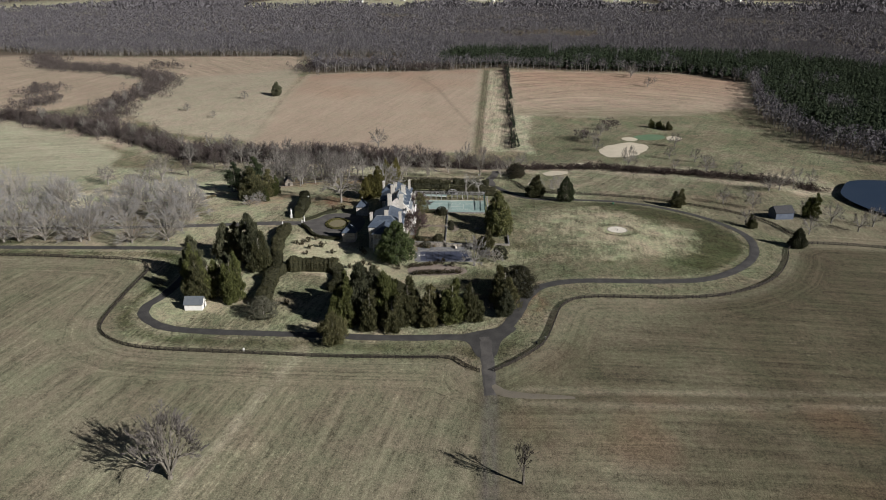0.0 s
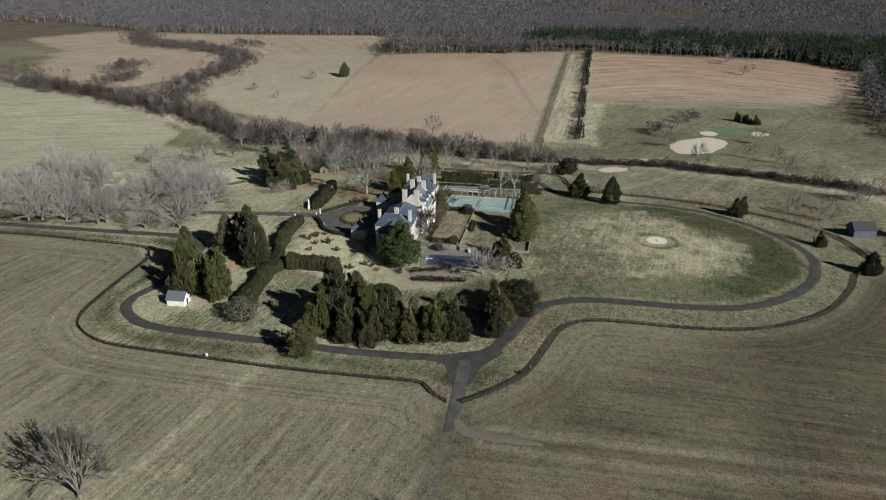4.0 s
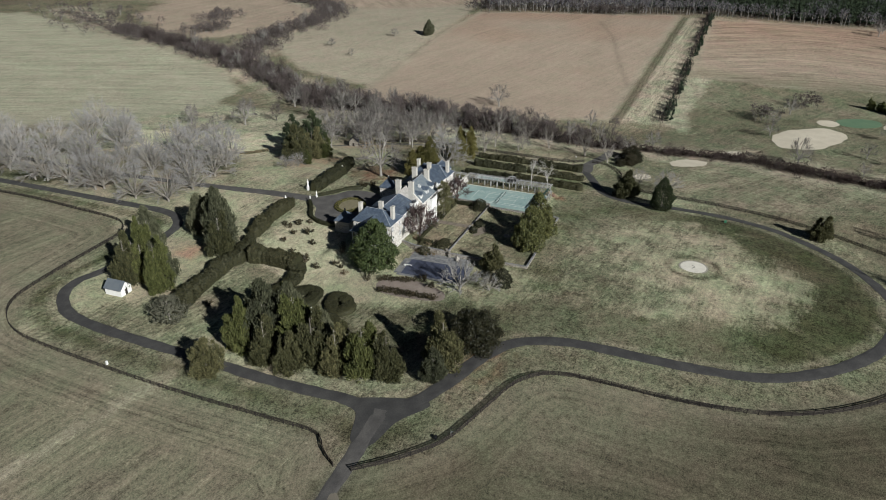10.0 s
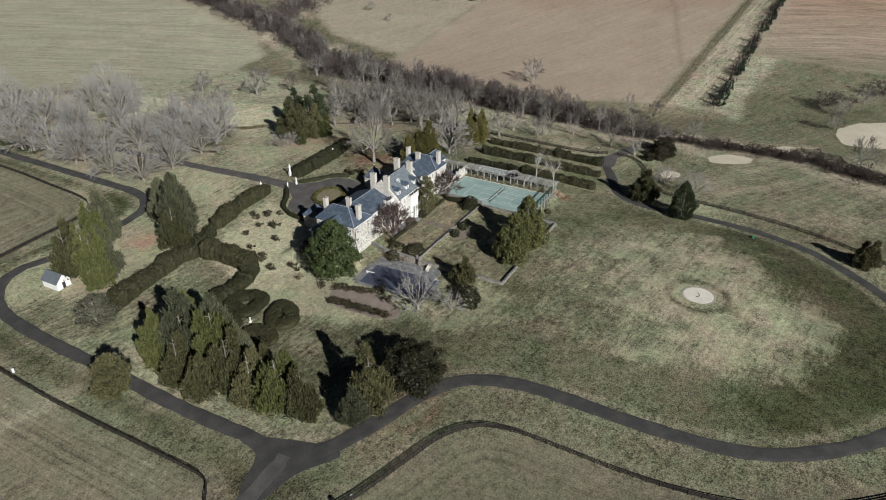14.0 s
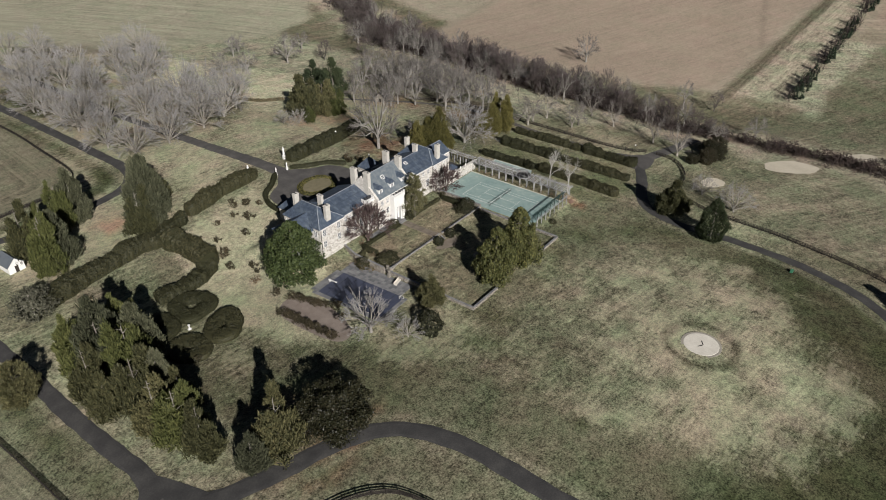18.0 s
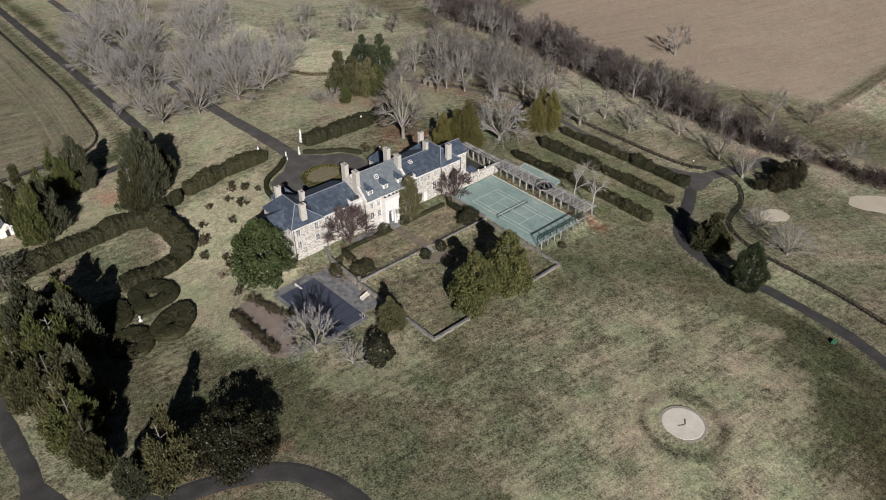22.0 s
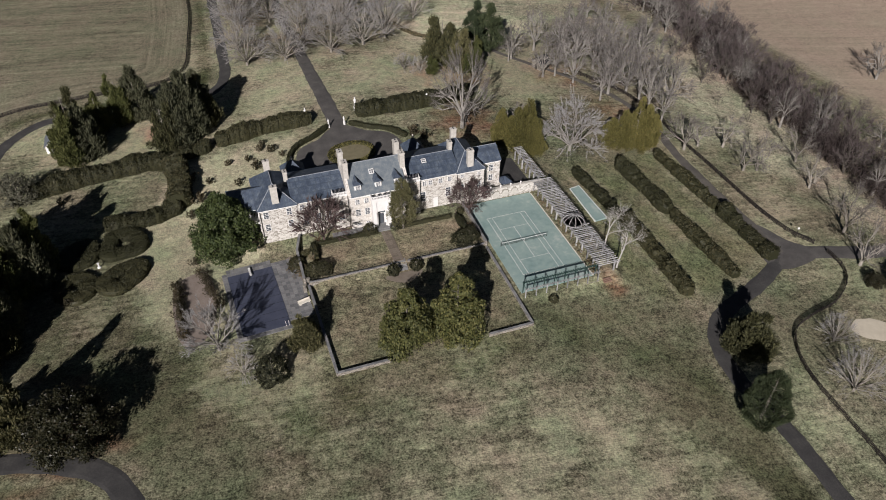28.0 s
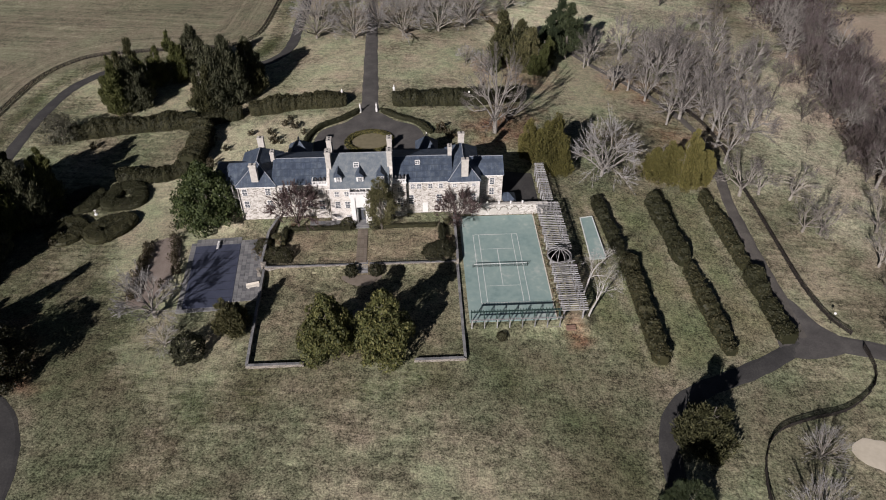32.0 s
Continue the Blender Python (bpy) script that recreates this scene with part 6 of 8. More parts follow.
grow(OAKS, "glade_oak", [(65, 96, 1.1), (72.5, 95, 1.1), (66.5, 73, 1.15), (74, 73, 1.05), (85, 62, 1.0), (49, 91, .9), (57, 116, .95), (44, 109, .75), (78, 84, 1.0), (90, 80, .95), (58, 84, .8), (84, 96, 1.0), (95, 98, .9), (78, 110, .95), (92, 116, .9), (66, 112, .8), (98, 132, .85), (82, 130, .85), (106, 112, .85), (106, 112, .8)], "spreading pale-limbed leafless tree in the glade", "tree", "glade trees", 0.9, 1.05, tall=(1.0, 1.25))
grow(BELT_MIX, "stream_tree", [(128, 89, .8), (133, 32, .8), (125, 96, .7), (120, 75, .75), (137, 55, .75), (142, 20, .7), (112, 100, .7), (160, -20, .7), (150, -8, .75), (100, 150, .7), (112, 165, .75), (90, 175, .7)], "leafless tree in the stream belt", "tree", "stream belt trees")
grow(SYCAMORES, "brook_tree", [tuple(p) + (0.6,) for p in along(BROOK[1:5], 16, 8, 34)], "leafless tree by the brook", "tree", "brook trees", 0.7, 1.1)


# ---- the mansion ----
ORG = Vector((-30, 25, 0.7))
house = thing("mansion", Matrix.Translation(ORG), "long pale stone mansion with blue-grey slate roofs", "house")


def roof_slate():
    """Slate in courses, some slabs paler."""
    m = material("slate_courses", [(0.042, 0.056, 0.085), (0.066, 0.086, 0.12), (0.12, 0.143, 0.168)], 0.8, 0.6, 0.0, 8, spec=0.3)
    n, l = m.node_tree.nodes, m.node_tree.links
    tc, br = n.new("ShaderNodeTexCoord"), n.new("ShaderNodeTexBrick")
    mp = n.new("ShaderNodeMapping")
    mp.inputs["Rotation"].default_value = (radians(60), 0, 0)
    l.new(tc.outputs["Object"], mp.inputs["Vector"])
    l.new(mp.outputs[0], br.inputs["Vector"])
    br.inputs["Scale"].default_value = 1.0
    br.inputs["Brick Width"].default_value, br.inputs["Row Height"].default_value, br.inputs["Mortar Size"].default_value = 0.36, 0.3, 0.02
    br.inputs["Color1"].default_value, br.inputs["Color2"].default_value, br.inputs["Mortar"].default_value = (0.82, 0.82, 0.82, 1), (1.2, 1.2, 1.2, 1), (0.75, 0.75, 0.75, 1)
    mx = n.new("ShaderNodeMix")
    mx.data_type, mx.blend_type = "RGBA", "MULTIPLY"
    mx.inputs[0].default_value = 0.9
    b = n["Principled BSDF"]
    l.new(b.inputs["Base Color"].links[0].from_socket, mx.inputs[6])
    l.new(br.outputs["Color"], mx.inputs[7])
    l.new(mx.outputs[2], b.inputs["Base Color"])
    return m


def rubble(name, dark, mid, light, mortar):
    """Uneven coursed stone with pale joints, by the world's axes."""
    m = bpy.data.materials.new(name)
    m.use_nodes = True
    n, l = m.node_tree.nodes, m.node_tree.links
    b = n["Principled BSDF"]
    b.inputs["Roughness"].default_value, b.inputs["Specular IOR Level"].default_value = 0.9, 0.2
    tc, mp, vo, ve = n.new("ShaderNodeTexCoord"), n.new("ShaderNodeMapping"), n.new("ShaderNodeTexVoronoi"), n.new("ShaderNodeTexVoronoi")
    mp.inputs["Scale"].default_value = (2.1, 2.1, 3.6)
    ve.feature = "DISTANCE_TO_EDGE"
    l.new(tc.outputs["Object"], mp.inputs["Vector"])
    for v in (vo, ve):
        v.inputs["Scale"].default_value = 1.0
        l.new(mp.outputs[0], v.inputs["Vector"])
    r = n.new("ShaderNodeValToRGB")
    e = r.color_ramp.elements
    e.new(0.5)
    for q, (p, c) in zip(e, ((0.1, dark), (0.45, mid), (0.85, light))):
        q.position, q.color = p, (*c, 1)
    sp = n.new("ShaderNodeSeparateColor")
    l.new(vo.outputs["Color"], sp.inputs[0])
    l.new(sp.outputs[0], r.inputs["Fac"])
    j = n.new("ShaderNodeMath")
    j.operation = "LESS_THAN"
    j.inputs[1].default_value = 0.045
    l.new(ve.outputs["Distance"], j.inputs[0])
    mx = n.new("ShaderNodeMix")
    mx.data_type = "RGBA"
    l.new(j.outputs[0], mx.inputs[0])
    l.new(r.outputs["Color"], mx.inputs[6])
    mx.inputs[7].default_value = (*mortar, 1)
    l.new(mx.outputs[2], b.inputs["Base Color"])
    bp = n.new("ShaderNodeBump")
    bp.inputs["Strength"].default_value, bp.inputs["Distance"].default_value = 0.6, 0.05
    l.new(ve.outputs["Distance"], bp.inputs["Height"])
    l.new(bp.outputs[0], b.inputs["Normal"])
    return m


ROOF = roof_slate()
# centre roof: same weathered slate, its colour paled for the light on its slope
LITROOF = material("light_facing_weathered_slate", [(0.085, 0.105, 0.13), (0.13, 0.152, 0.17), (0.21, 0.226, 0.23)], 0.9, 0.62, 0.2, 7, spec=0.3)
RUBBLE = rubble("coursed_rubble", (0.25, 0.225, 0.19), (0.46, 0.432, 0.39), (0.64, 0.61, 0.57), (0.57, 0.55, 0.515))
ASHLAR = rubble("pale_ashlar", (0.47, 0.43, 0.38), (0.57, 0.535, 0.49), (0.66, 0.625, 0.58), (0.62, 0.595, 0.56))
WALLRUBBLE = rubble("garden_rubble", (0.11, 0.095, 0.08), (0.22, 0.195, 0.165), (0.33, 0.30, 0.26), (0.28, 0.26, 0.23))


def hp(name, bm, mat, label="", parent=None):
    """A part of the mansion, given in the world's measures."""
    bmesh.ops.translate(bm, verts=bm.verts, vec=-ORG)
    return part(name, bm, mat, parent or house, label)


def prism(pts, faces):
    bm = bmesh.new()
    v = [bm.verts.new(p) for p in pts]
    for f in faces:
        bm.faces.new([v[i] for i in f])
    bmesh.ops.recalc_face_normals(bm, faces=bm.faces)
    return bm


def gable_x(x0, x1, y0, y1, e, r, over=0.35, yr=None):
    """A gable roof whose ridge runs along x, with thickness at the eaves."""
    ym = (y0 + y1) / 2 if yr is None else yr
    p = []
    for x in (x0, x1):
        p += [(x, y0 - over, e - 0.12), (x, y0 - over, e + 0.06), (x, ym, r), (x, y1 + over, e + 0.06), (x, y1 + over, e - 0.12)]
    return prism(p, [(0, 1, 6, 5), (1, 2, 7, 6), (2, 3, 8, 7), (3, 4, 9, 8), (4, 0, 5, 9), (0, 4, 3, 2, 1), (5, 6, 7, 8, 9)])


def hip_y(x0, x1, y0, y1, e, r, ya, yb, over=0.35):
    """A hipped roof whose ridge runs along y from ya to yb."""
    xm = (x0 + x1) / 2
    a, b, c, d = x0 - over, x1 + over, y0 - over, y1 + over
    p = [(a, c, e - 0.12), (b, c, e - 0.12), (b, d, e - 0.12), (a, d, e - 0.12), (a, c, e + 0.06), (b, c, e + 0.06), (b, d, e + 0.06), (a, d, e + 0.06), (xm, ya, r), (xm, yb, r)]
    return prism(p, [(3, 2, 1, 0), (0, 1, 5, 4), (1, 2, 6, 5), (2, 3, 7, 6), (3, 0, 4, 7), (4, 5, 8), (5, 6, 9, 8), (6, 7, 9), (7, 4, 8, 9)])


def strip_ridge(a, b, w=0.16):
    """A pale lead ridge capping between two points."""
    a, b = Vector(a), Vector(b)
    d = b - a
    m = Matrix.Translation((a + b) / 2 + Vector((0, 0, 0.05))) @ d.to_track_quat("X", "Z").to_matrix().to_4x4()
    bm = bmesh.new()
    bmesh.ops.create_cube(bm, size=1, matrix=m @ Matrix.Diagonal((d.length, w, 0.1, 1)))
    return bm


RIDGELEAD = material("pale_ridge_lead", [(0.26, 0.28, 0.31), (0.36, 0.38, 0.41)], 1.0, 0.6)
# walls, roofs and cornices of the blocks: x0, x1, front, back, eaves
for x0, x1, y0, y1, e, mat in ((-40.5, -25.2, 18.3, 31, 10.9, ASHLAR), (-53.6, -40.5, 20.6, 33, 10.8, RUBBLE), (-63, -53.6, 20.3, 35, 10.7, RUBBLE), (-25.2, -11, 20.6, 33, 10.6, RUBBLE), (-11, -3.3, 20.2, 35, 10.6, RUBBLE), (-3.3, 2.9, 23.9, 32, 9.7, RUBBLE)):
    hp("wall", boxed(x0, x1, y0, y1, -0.4, e - 0.1), mat, "pale stone wall")
    hp("cornice", boxed(x0 - 0.1, x1 + 0.1, y0 - 0.22, y0 - 0.003, e - 0.5, e - 0.13, bevel=0.04), WHITE, "white painted cornice")
hp("roof", gable_x(-40.1, -25.6, 18.3, 31, 10.9, 16.7), LITROOF, "steep weathered slate roof, coloured paler as facing the light")
hp("roof", gable_x(-54.5, -40.5, 20.6, 34.4, 10.8, 13.7), ROOF, "blue-grey slate roof")
hp("roof", gable_x(-25.2, -10, 20.6, 34.4, 10.6, 13.4), ROOF, "blue-grey slate roof")
hp("roof", hip_y(-63, -53.6, 20.3, 35, 10.7, 14.4, 25.6, 32), ROOF, "hipped slate roof of the end block")
hp("roof", hip_y(-11, -3.3, 20.2, 35, 10.6, 14.0, 25, 32), ROOF, "hipped slate roof of the end block")
hp("roof", gable_x(-6.5, 3.15, 23.9, 32, 9.7, 12.5), ROOF, "low slate roof of the kitchen end")
for a, b in (((-40, 24.65, 16.7), (-25.7, 24.65, 16.7)), ((-54, 27.5, 13.7), (-40.6, 27.5, 13.7)), ((-25, 27.5, 13.4), (-10.5, 27.5, 13.4)), ((-58.3, 25.6, 14.4), (-58.3, 32, 14.4)), ((-7.15, 25, 14), (-7.15, 32, 14)), ((-5.5, 27.95, 12.5), (3.1, 27.95, 12.5)),
             ((-63.2, 20.1, 10.8), (-58.3, 25.6, 14.4)), ((-53.4, 20.1, 10.8), (-58.3, 25.6, 14.4)), ((-11.2, 20, 10.7), (-7.15, 25, 14)), ((-3.1, 20, 10.7), (-7.15, 25, 14))):
    hp("ridge", strip_ridge(a, b), RIDGELEAD)
# coped gables of the centre block
for x in (-40.5, -25.2):
    hp("gable", prism([(x - .28, 18.2, 10.6), (x - .28, 31.1, 10.6), (x - .28, 31.1, 11.3), (x - .28, 24.65, 17.15), (x - .28, 18.2, 11.3), (x + .42, 18.2, 10.6), (x + .42, 31.1, 10.6), (x + .42, 31.1, 11.3), (x + .42, 24.65, 17.15), (x + .42, 18.2, 11.3)],
                      [(0, 1, 2, 3, 4), (9, 8, 7, 6, 5), (0, 5, 6, 1), (1, 6, 7, 2), (2, 7, 8, 3), (3, 8, 9, 4), (4, 9, 5, 0)]), ASHLAR, "coped stone gable")


def chimney(x, y, z0, z1, w, d):
    bm = boxed(x - w / 2, x + w / 2, y - d / 2, y + d / 2, z0, z1 - 0.35, bevel=0.04)
    box(bm, x - w / 2 - .1, x + w / 2 + .1, y - d / 2 - .1, y + d / 2 + .1, z1 - 0.38, z1 - 0.18, bevel=0.03)
    box(bm, x - w / 2 - .02, x + w / 2 + .02, y - d / 2 - .02, y + d / 2 + .02, z1 - 0.2, z1)
    c = hp("chimney", bm, CHIMNEY, "tall pale stone chimney with a moulded cap")
    for k in (-0.25, 0.25):
        hp("chimney_pot", boxed(x - .16, x + .16, y + k * d - .16, y + k * d + .16, z1, z1 + 0.12), LEAD, parent=c).matrix_parent_inverse = Matrix()
    return c


for c in ((-40.2, 22.6, 11, 18.9, 1.25, 2.0), (-40.2, 27.9, 11, 18.9, 1.25, 2.0), (-25.4, 22.8, 11, 18.7, 1.25, 2.0), (-25.4, 27.9, 11, 18.9, 1.25, 2.0), (-58.4, 21.5, 9.5, 16.3, 1.7, 1.1), (-58.4, 34.3, 9.5, 15.9, 1.6, 1.1), (-54.6, 28.0, 12, 15.8, 1.0, 1.7), (-7.0, 21.4, 9.5, 16.3, 1.7, 1.1), (-7.1, 34.4, 9.5, 15.6, 1.6, 1.1), (-10.4, 28.2, 12, 15.8, 1.0, 1.7)):
    chimney(*c)

# sash windows, shared meshes
def lattice(xs, zs, panes, y0, y1):
    """A flat frame in one piece: the cells of a grid but for the panes, with thickness."""
    bm = bmesh.new()
    pts = {(i, j, k): bm.verts.new((x, y, z)) for i, x in enumerate(xs) for j, z in enumerate(zs) for k, y in enumerate((y0, y1))}
    solid = {(i, j) for i in range(len(xs) - 1) for j in range(len(zs) - 1)} - panes
    for i, j in solid:
        for k in (0, 1):
            bm.faces.new([pts[q] for q in ((i, j, k), (i + 1, j, k), (i + 1, j + 1, k), (i, j + 1, k))])
        for (di, dj), (p, q) in (((-1, 0), ((i, j), (i, j + 1))), ((1, 0), ((i + 1, j), (i + 1, j + 1))), ((0, -1), ((i, j), (i + 1, j))), ((0, 1), ((i, j + 1), (i + 1, j + 1)))):
            if (i + di, j + dj) not in solid:
                bm.faces.new([pts[(*p, 0)], pts[(*q, 0)], pts[(*q, 1)], pts[(*p, 1)]])
    bmesh.ops.recalc_face_normals(bm, faces=bm.faces)
    return bm


def sash_meshes(w, h):
    xs = [-w / 2 - .12, -w / 2, -.025, .025, w / 2, w / 2 + .12]
    zs = [-h / 2 - .06, -h / 2, -h / 4 - .02, -h / 4 + .02, -.05, .05, h / 4 - .02, h / 4 + .02, h / 2, h / 2 + .1]
    fr = lattice(xs, zs, {(i, j) for i in (1, 3) for j in (1, 3, 5, 7)}, -.07, .03)
    me = bpy.data.meshes.new("window_frame")
    fr.to_mesh(me)
    fr.free()
    me.materials.append(WHITE)
    sb = boxed(-w / 2 - .2, w / 2 + .2, -.16, .05, -h / 2 - .2, -h / 2 - .063)
    sm = bpy.data.meshes.new("sill")
    sb.to_mesh(sm)
    sb.free()
    sm.materials.append(CHIMNEY)
    pb = boxed(-w / 2, w / 2, -.02, .03, -h / 2, h / 2)
    pm = bpy.data.meshes.new("pane")
    pb.to_mesh(pm)
    pb.free()
    pm.materials.append(PANE)
    lb = boxed(-w / 2 - .35, w / 2 + .35, -.03, .04, h / 2 + .1, h / 2 + .42)
    lm = bpy.data.meshes.new("lintel")
    lb.to_mesh(lm)
    lb.free()
    lm.materials.append(CHIMNEY)
    return me, pm, lm, sm


SASH = {s: sash_meshes(*s) for s in ((1.15, 1.9), (1.0, 1.3), (0.9, 0.8), (1.3, 2.7))}


def window(x, y, z, size, turn=0.0):
    me, pm, lm, sm = SASH[size]
    w = part("window", me, WHITE, house)
    w.matrix_local = Matrix.Translation(Vector((x, y, z)) - ORG) @ pose(0, 0, 0, 0, 0, turn)
    part("pane", pm, PANE, w)
    part("lintel", lm, CHIMNEY, w)
    part("sill", sm, CHIMNEY, w)


for x in (-38.6, -36.2, -29.3, -26.9):
    window(x, 18.28, 9.0, (1.0, 1.3))
    window(x, 18.28, 5.7, (1.15, 1.9))
    window(x, 18.28, 2.0, (0.9, 0.8))
for x in (-61.3, -55.6):
    window(x, 20.28, 8.9, (1.15, 1.9))
    window(x, 20.28, 5.2, (1.15, 1.9))
for x in (-52.3, -50.6, -48.9, -46.2):
    window(x, 20.58, 9.1, (1.0, 1.3))
for x in (-51.6, -48.6, -45.8):
    window(x, 20.58, 5.0, (1.3, 2.7))
for x in (-20, -18.4, -15.6, -13):
    window(x, 20.58, 9.0, (1.0, 1.3))
for x in (-20.5, -13.4):
    window(x, 20.58, 5.0, (1.3, 2.7))
for x in (-9.6, -4.8):
    window(x, 20.18, 9.3, (0.9, 0.8))
    window(x, 20.18, 5.6, (1.15, 1.9))
for z in (7.6, 4.4):
    window(0.2, 23.88, z, (1.15, 1.9))
for y in (22, 33.5):
    for z in (8.6, 4.8):
        window(-63.02, y, z, (1.15, 1.9), -90)
for z in (7.8, 4.2):
    window(2.92, 28, z, (1.15, 1.9), 90)
window(-40.8, 20.0, 8.6, (1.0, 1.3), -90)

# dormers
for x in (-38.0, -32.7, -27.6):
    d = hp("dormer", boxed(x - .85, x + .85, 19.2, 22.4, 11.2, 13.5), WHITE, "white dormer with a small slate roof")
    hp("dormer_roof", prism([(x - 1.1, 18.95, 13.45), (x + 1.1, 18.95, 13.45), (x, 18.95, 14.7), (x - 1.1, 22.9, 13.45), (x + 1.1, 22.9, 13.45), (x, 23.4, 14.7)], [(0, 1, 2), (0, 2, 5, 3), (1, 4, 5, 2), (3, 5, 4), (0, 3, 4, 1)]), ROOF, parent=d)
    window(x, 19.18, 12.5, (1.0, 1.3))
for x, y, z, sl in ((-33.6, 22.3, 14.75, 42.6), (-18.6, 25.6, 12.7, 22.5)):
    s = hp("skylight", bmesh.new(), WHITE, "white-framed skylight in the slate")
    bm = bmesh.new()
    for a in ((-.65, .65, .5, .65), (-.65, .65, -.65, -.5), (-.65, -.5, -.65, .65), (.5, .65, -.65, .65), (-.05, .05, -.5, .5), (-.5, .5, -.06, .06)):
        box(bm, a[0], a[1], a[2], a[3], -.05, .16)
    bm.to_mesh(s.data)
    bm.free()
    s.matrix_local = Matrix.Translation(Vector((x, y, z)) - ORG) @ pose(0, 0, 0, sl, 0, 0)
    part("pane", boxed(-.6, .6, -.6, .6, 0, .08), PANE, s)

# portico
por = hp("portico", boxed(-35.4, -30.2, 16.2, 18.3, 9.2, 10.05, bevel=0.05), WHITE, "white two-storey entrance bay with an arched door and balustrade")
hp("portico_floor", boxed(-35.6, -30.0, 15.9, 18.3, 0.2, 1.0), FLAG, parent=por)
hp("portico_back", boxed(-35.2, -30.4, 18.18, 18.296, 1.0, 9.2), WHITE, parent=por)
for x0, x1 in ((-35.2, -34.15), (-31.45, -30.4)):
    hp("pier", boxed(x0, x1, 16.35, 18.17, 1.0, 9.19, bevel=.04), WHITE, parent=por)
hp("lintel_panel", boxed(-34.148, -31.452, 16.6, 18.17, 6.0, 9.18), WHITE, parent=por)
hp("door", boxed(-33.6, -32.0, 18.08, 18.19, 1.0, 4.2), PANE, "dark panelled front door", parent=por)
hp("fanlight", prism([(-32.8 + 1.2 * math.cos(a), 18.1, 4.4 + 1.2 * math.sin(a)) for a in np.linspace(0, math.pi, 9)] + [(-32.8 + 1.2 * math.cos(a), 18.17, 4.4 + 1.2 * math.sin(a)) for a in np.linspace(0, math.pi, 9)], [tuple(range(9)), tuple(range(17, 8, -1))] + [(i, i + 1, i + 10, i + 9) for i in range(8)]), PANE, parent=por)
for x in (-33.95, -31.65):
    bm = lathe([(0.22, 0), (0.22, .15), (0.17, .25), (0.16, 2.5), (0.14, 4.6), (0.2, 4.75), (0.22, 4.98)], 12)
    bmesh.ops.translate(bm, verts=bm.verts, vec=(x, 16.9, 1.0))
    hp("column", bm, WHITE, parent=por)


def balustrade(x0, x1, y0, y1, z, parent, back=False):
    """A small white balcony parapet on three sides."""
    for a in ((x0, x1, y0, y0 + .22), (x0, x0 + .22, y0 + .22, y1), (x1 - .22, x1, y0 + .22, y1)):
        bm = box(boxed(*a, z, z + .16), *a, z + .72, z + .9)
        n = max(2, int(max(a[1] - a[0], a[3] - a[2]) / .35))
        for k in range(n):
            u = (k + .5) / n
            cx, cy = (a[0] + (a[1] - a[0]) * u, (a[2] + a[3]) / 2) if a[1] - a[0] > a[3] - a[2] else ((a[0] + a[1]) / 2, a[2] + (a[3] - a[2]) * u)
            box(bm, cx - .07, cx + .07, cy - .07, cy + .07, z + .16, z + .72)
        hp("balustrade", bm, WHITE, parent=parent)


balustrade(-35.4, -30.2, 16.2, 18.3, 10.05, por)
for x in (-34.9, -33.3, -31.8, -30.7):
    bm = lathe([(.16, 0), (.2, .1), (.12, .2), (.3, .5), (.34, .75), (.2, .95), (.05, 1.05)], 8)
    bmesh.ops.translate(bm, verts=bm.verts, vec=(x, 16.9, 10.2))
    hp("urn", bm, LEAD, "dark planted urn", parent=por)
for x0, x1 in ((-44.4, -40.85), (-24.85, -21.6)):
    bay = hp("bay", boxed(x0, x1, 19.5, 21.4, -0.4, 10.9), RUBBLE, "projecting stone bay with a white parapet")
    hp("bay_cornice", boxed(x0 - .15, x1 + .15, 19.35, 21.4, 10.9, 11.2), WHITE, parent=bay)
    balustrade(x0 - .1, x1 + .1, 19.4, 21.4, 11.2, bay)
    for k in (0.25, 0.55, 0.8):
        bm = lathe([(.22, 0), (.25, .1), (.15, .3), (.36, .7), (.42, 1.0), (.25, 1.3), (.1, 1.5)], 8)
        bmesh.ops.translate(bm, verts=bm.verts, vec=(x0 + (x1 - x0) * k, 20.4, 11.2))
        hp("urn", bm, LEAD, "dark planted urn", parent=bay)
    window((x0 + x1) / 2, 19.48, 8.9, (1.0, 1.3))
    window((x0 + x1) / 2, 19.48, 5.0, (1.3, 2.7))
hp("french_door", boxed(-17.6, -16.3, 20.52, 20.598, 0.9, 3.9), WHITE, "white arched garden door")
for x in (-53.6, -40.95, -25.0, -11.0, -3.2, -62.7):
    hp("downpipe", boxed(x - .06, x + .06, (20.05 if x < -62 or x in (-11.0, -3.2) else 20.45 if x < -45 else 18.1), (20.2 if x < -62 or x in (-11.0, -3.2) else 20.58 if x < -45 else 18.25), 0.3, 10.3), IRON)

# two-storey porch at the west end
pch = hp("porch", boxed(-69.4, -63, 22.8, 32.6, 9.3, 9.75, bevel=0.05), WHITE, "two-storey columned porch under a slate roof")
hp("porch_roof", prism([(-69.8, 22.4, 9.75), (-69.8, 33, 9.75), (-60, 33, 9.75), (-60, 22.4, 9.75), (-65.5, 27.7, 12.6), (-58.3, 27.7, 12.9)], [(0, 1, 2, 3), (0, 4, 1), (0, 3, 5, 4), (1, 4, 5, 2), (2, 5, 3)]), ROOF, parent=pch)
hp("porch_deck", boxed(-69.2, -63, 23, 32.4, 4.9, 5.25), WHITE, parent=pch)
hp("porch_floor", boxed(-69.4, -63, 22.8, 32.6, -1.4, 0.9), WALLRUBBLE, parent=pch)
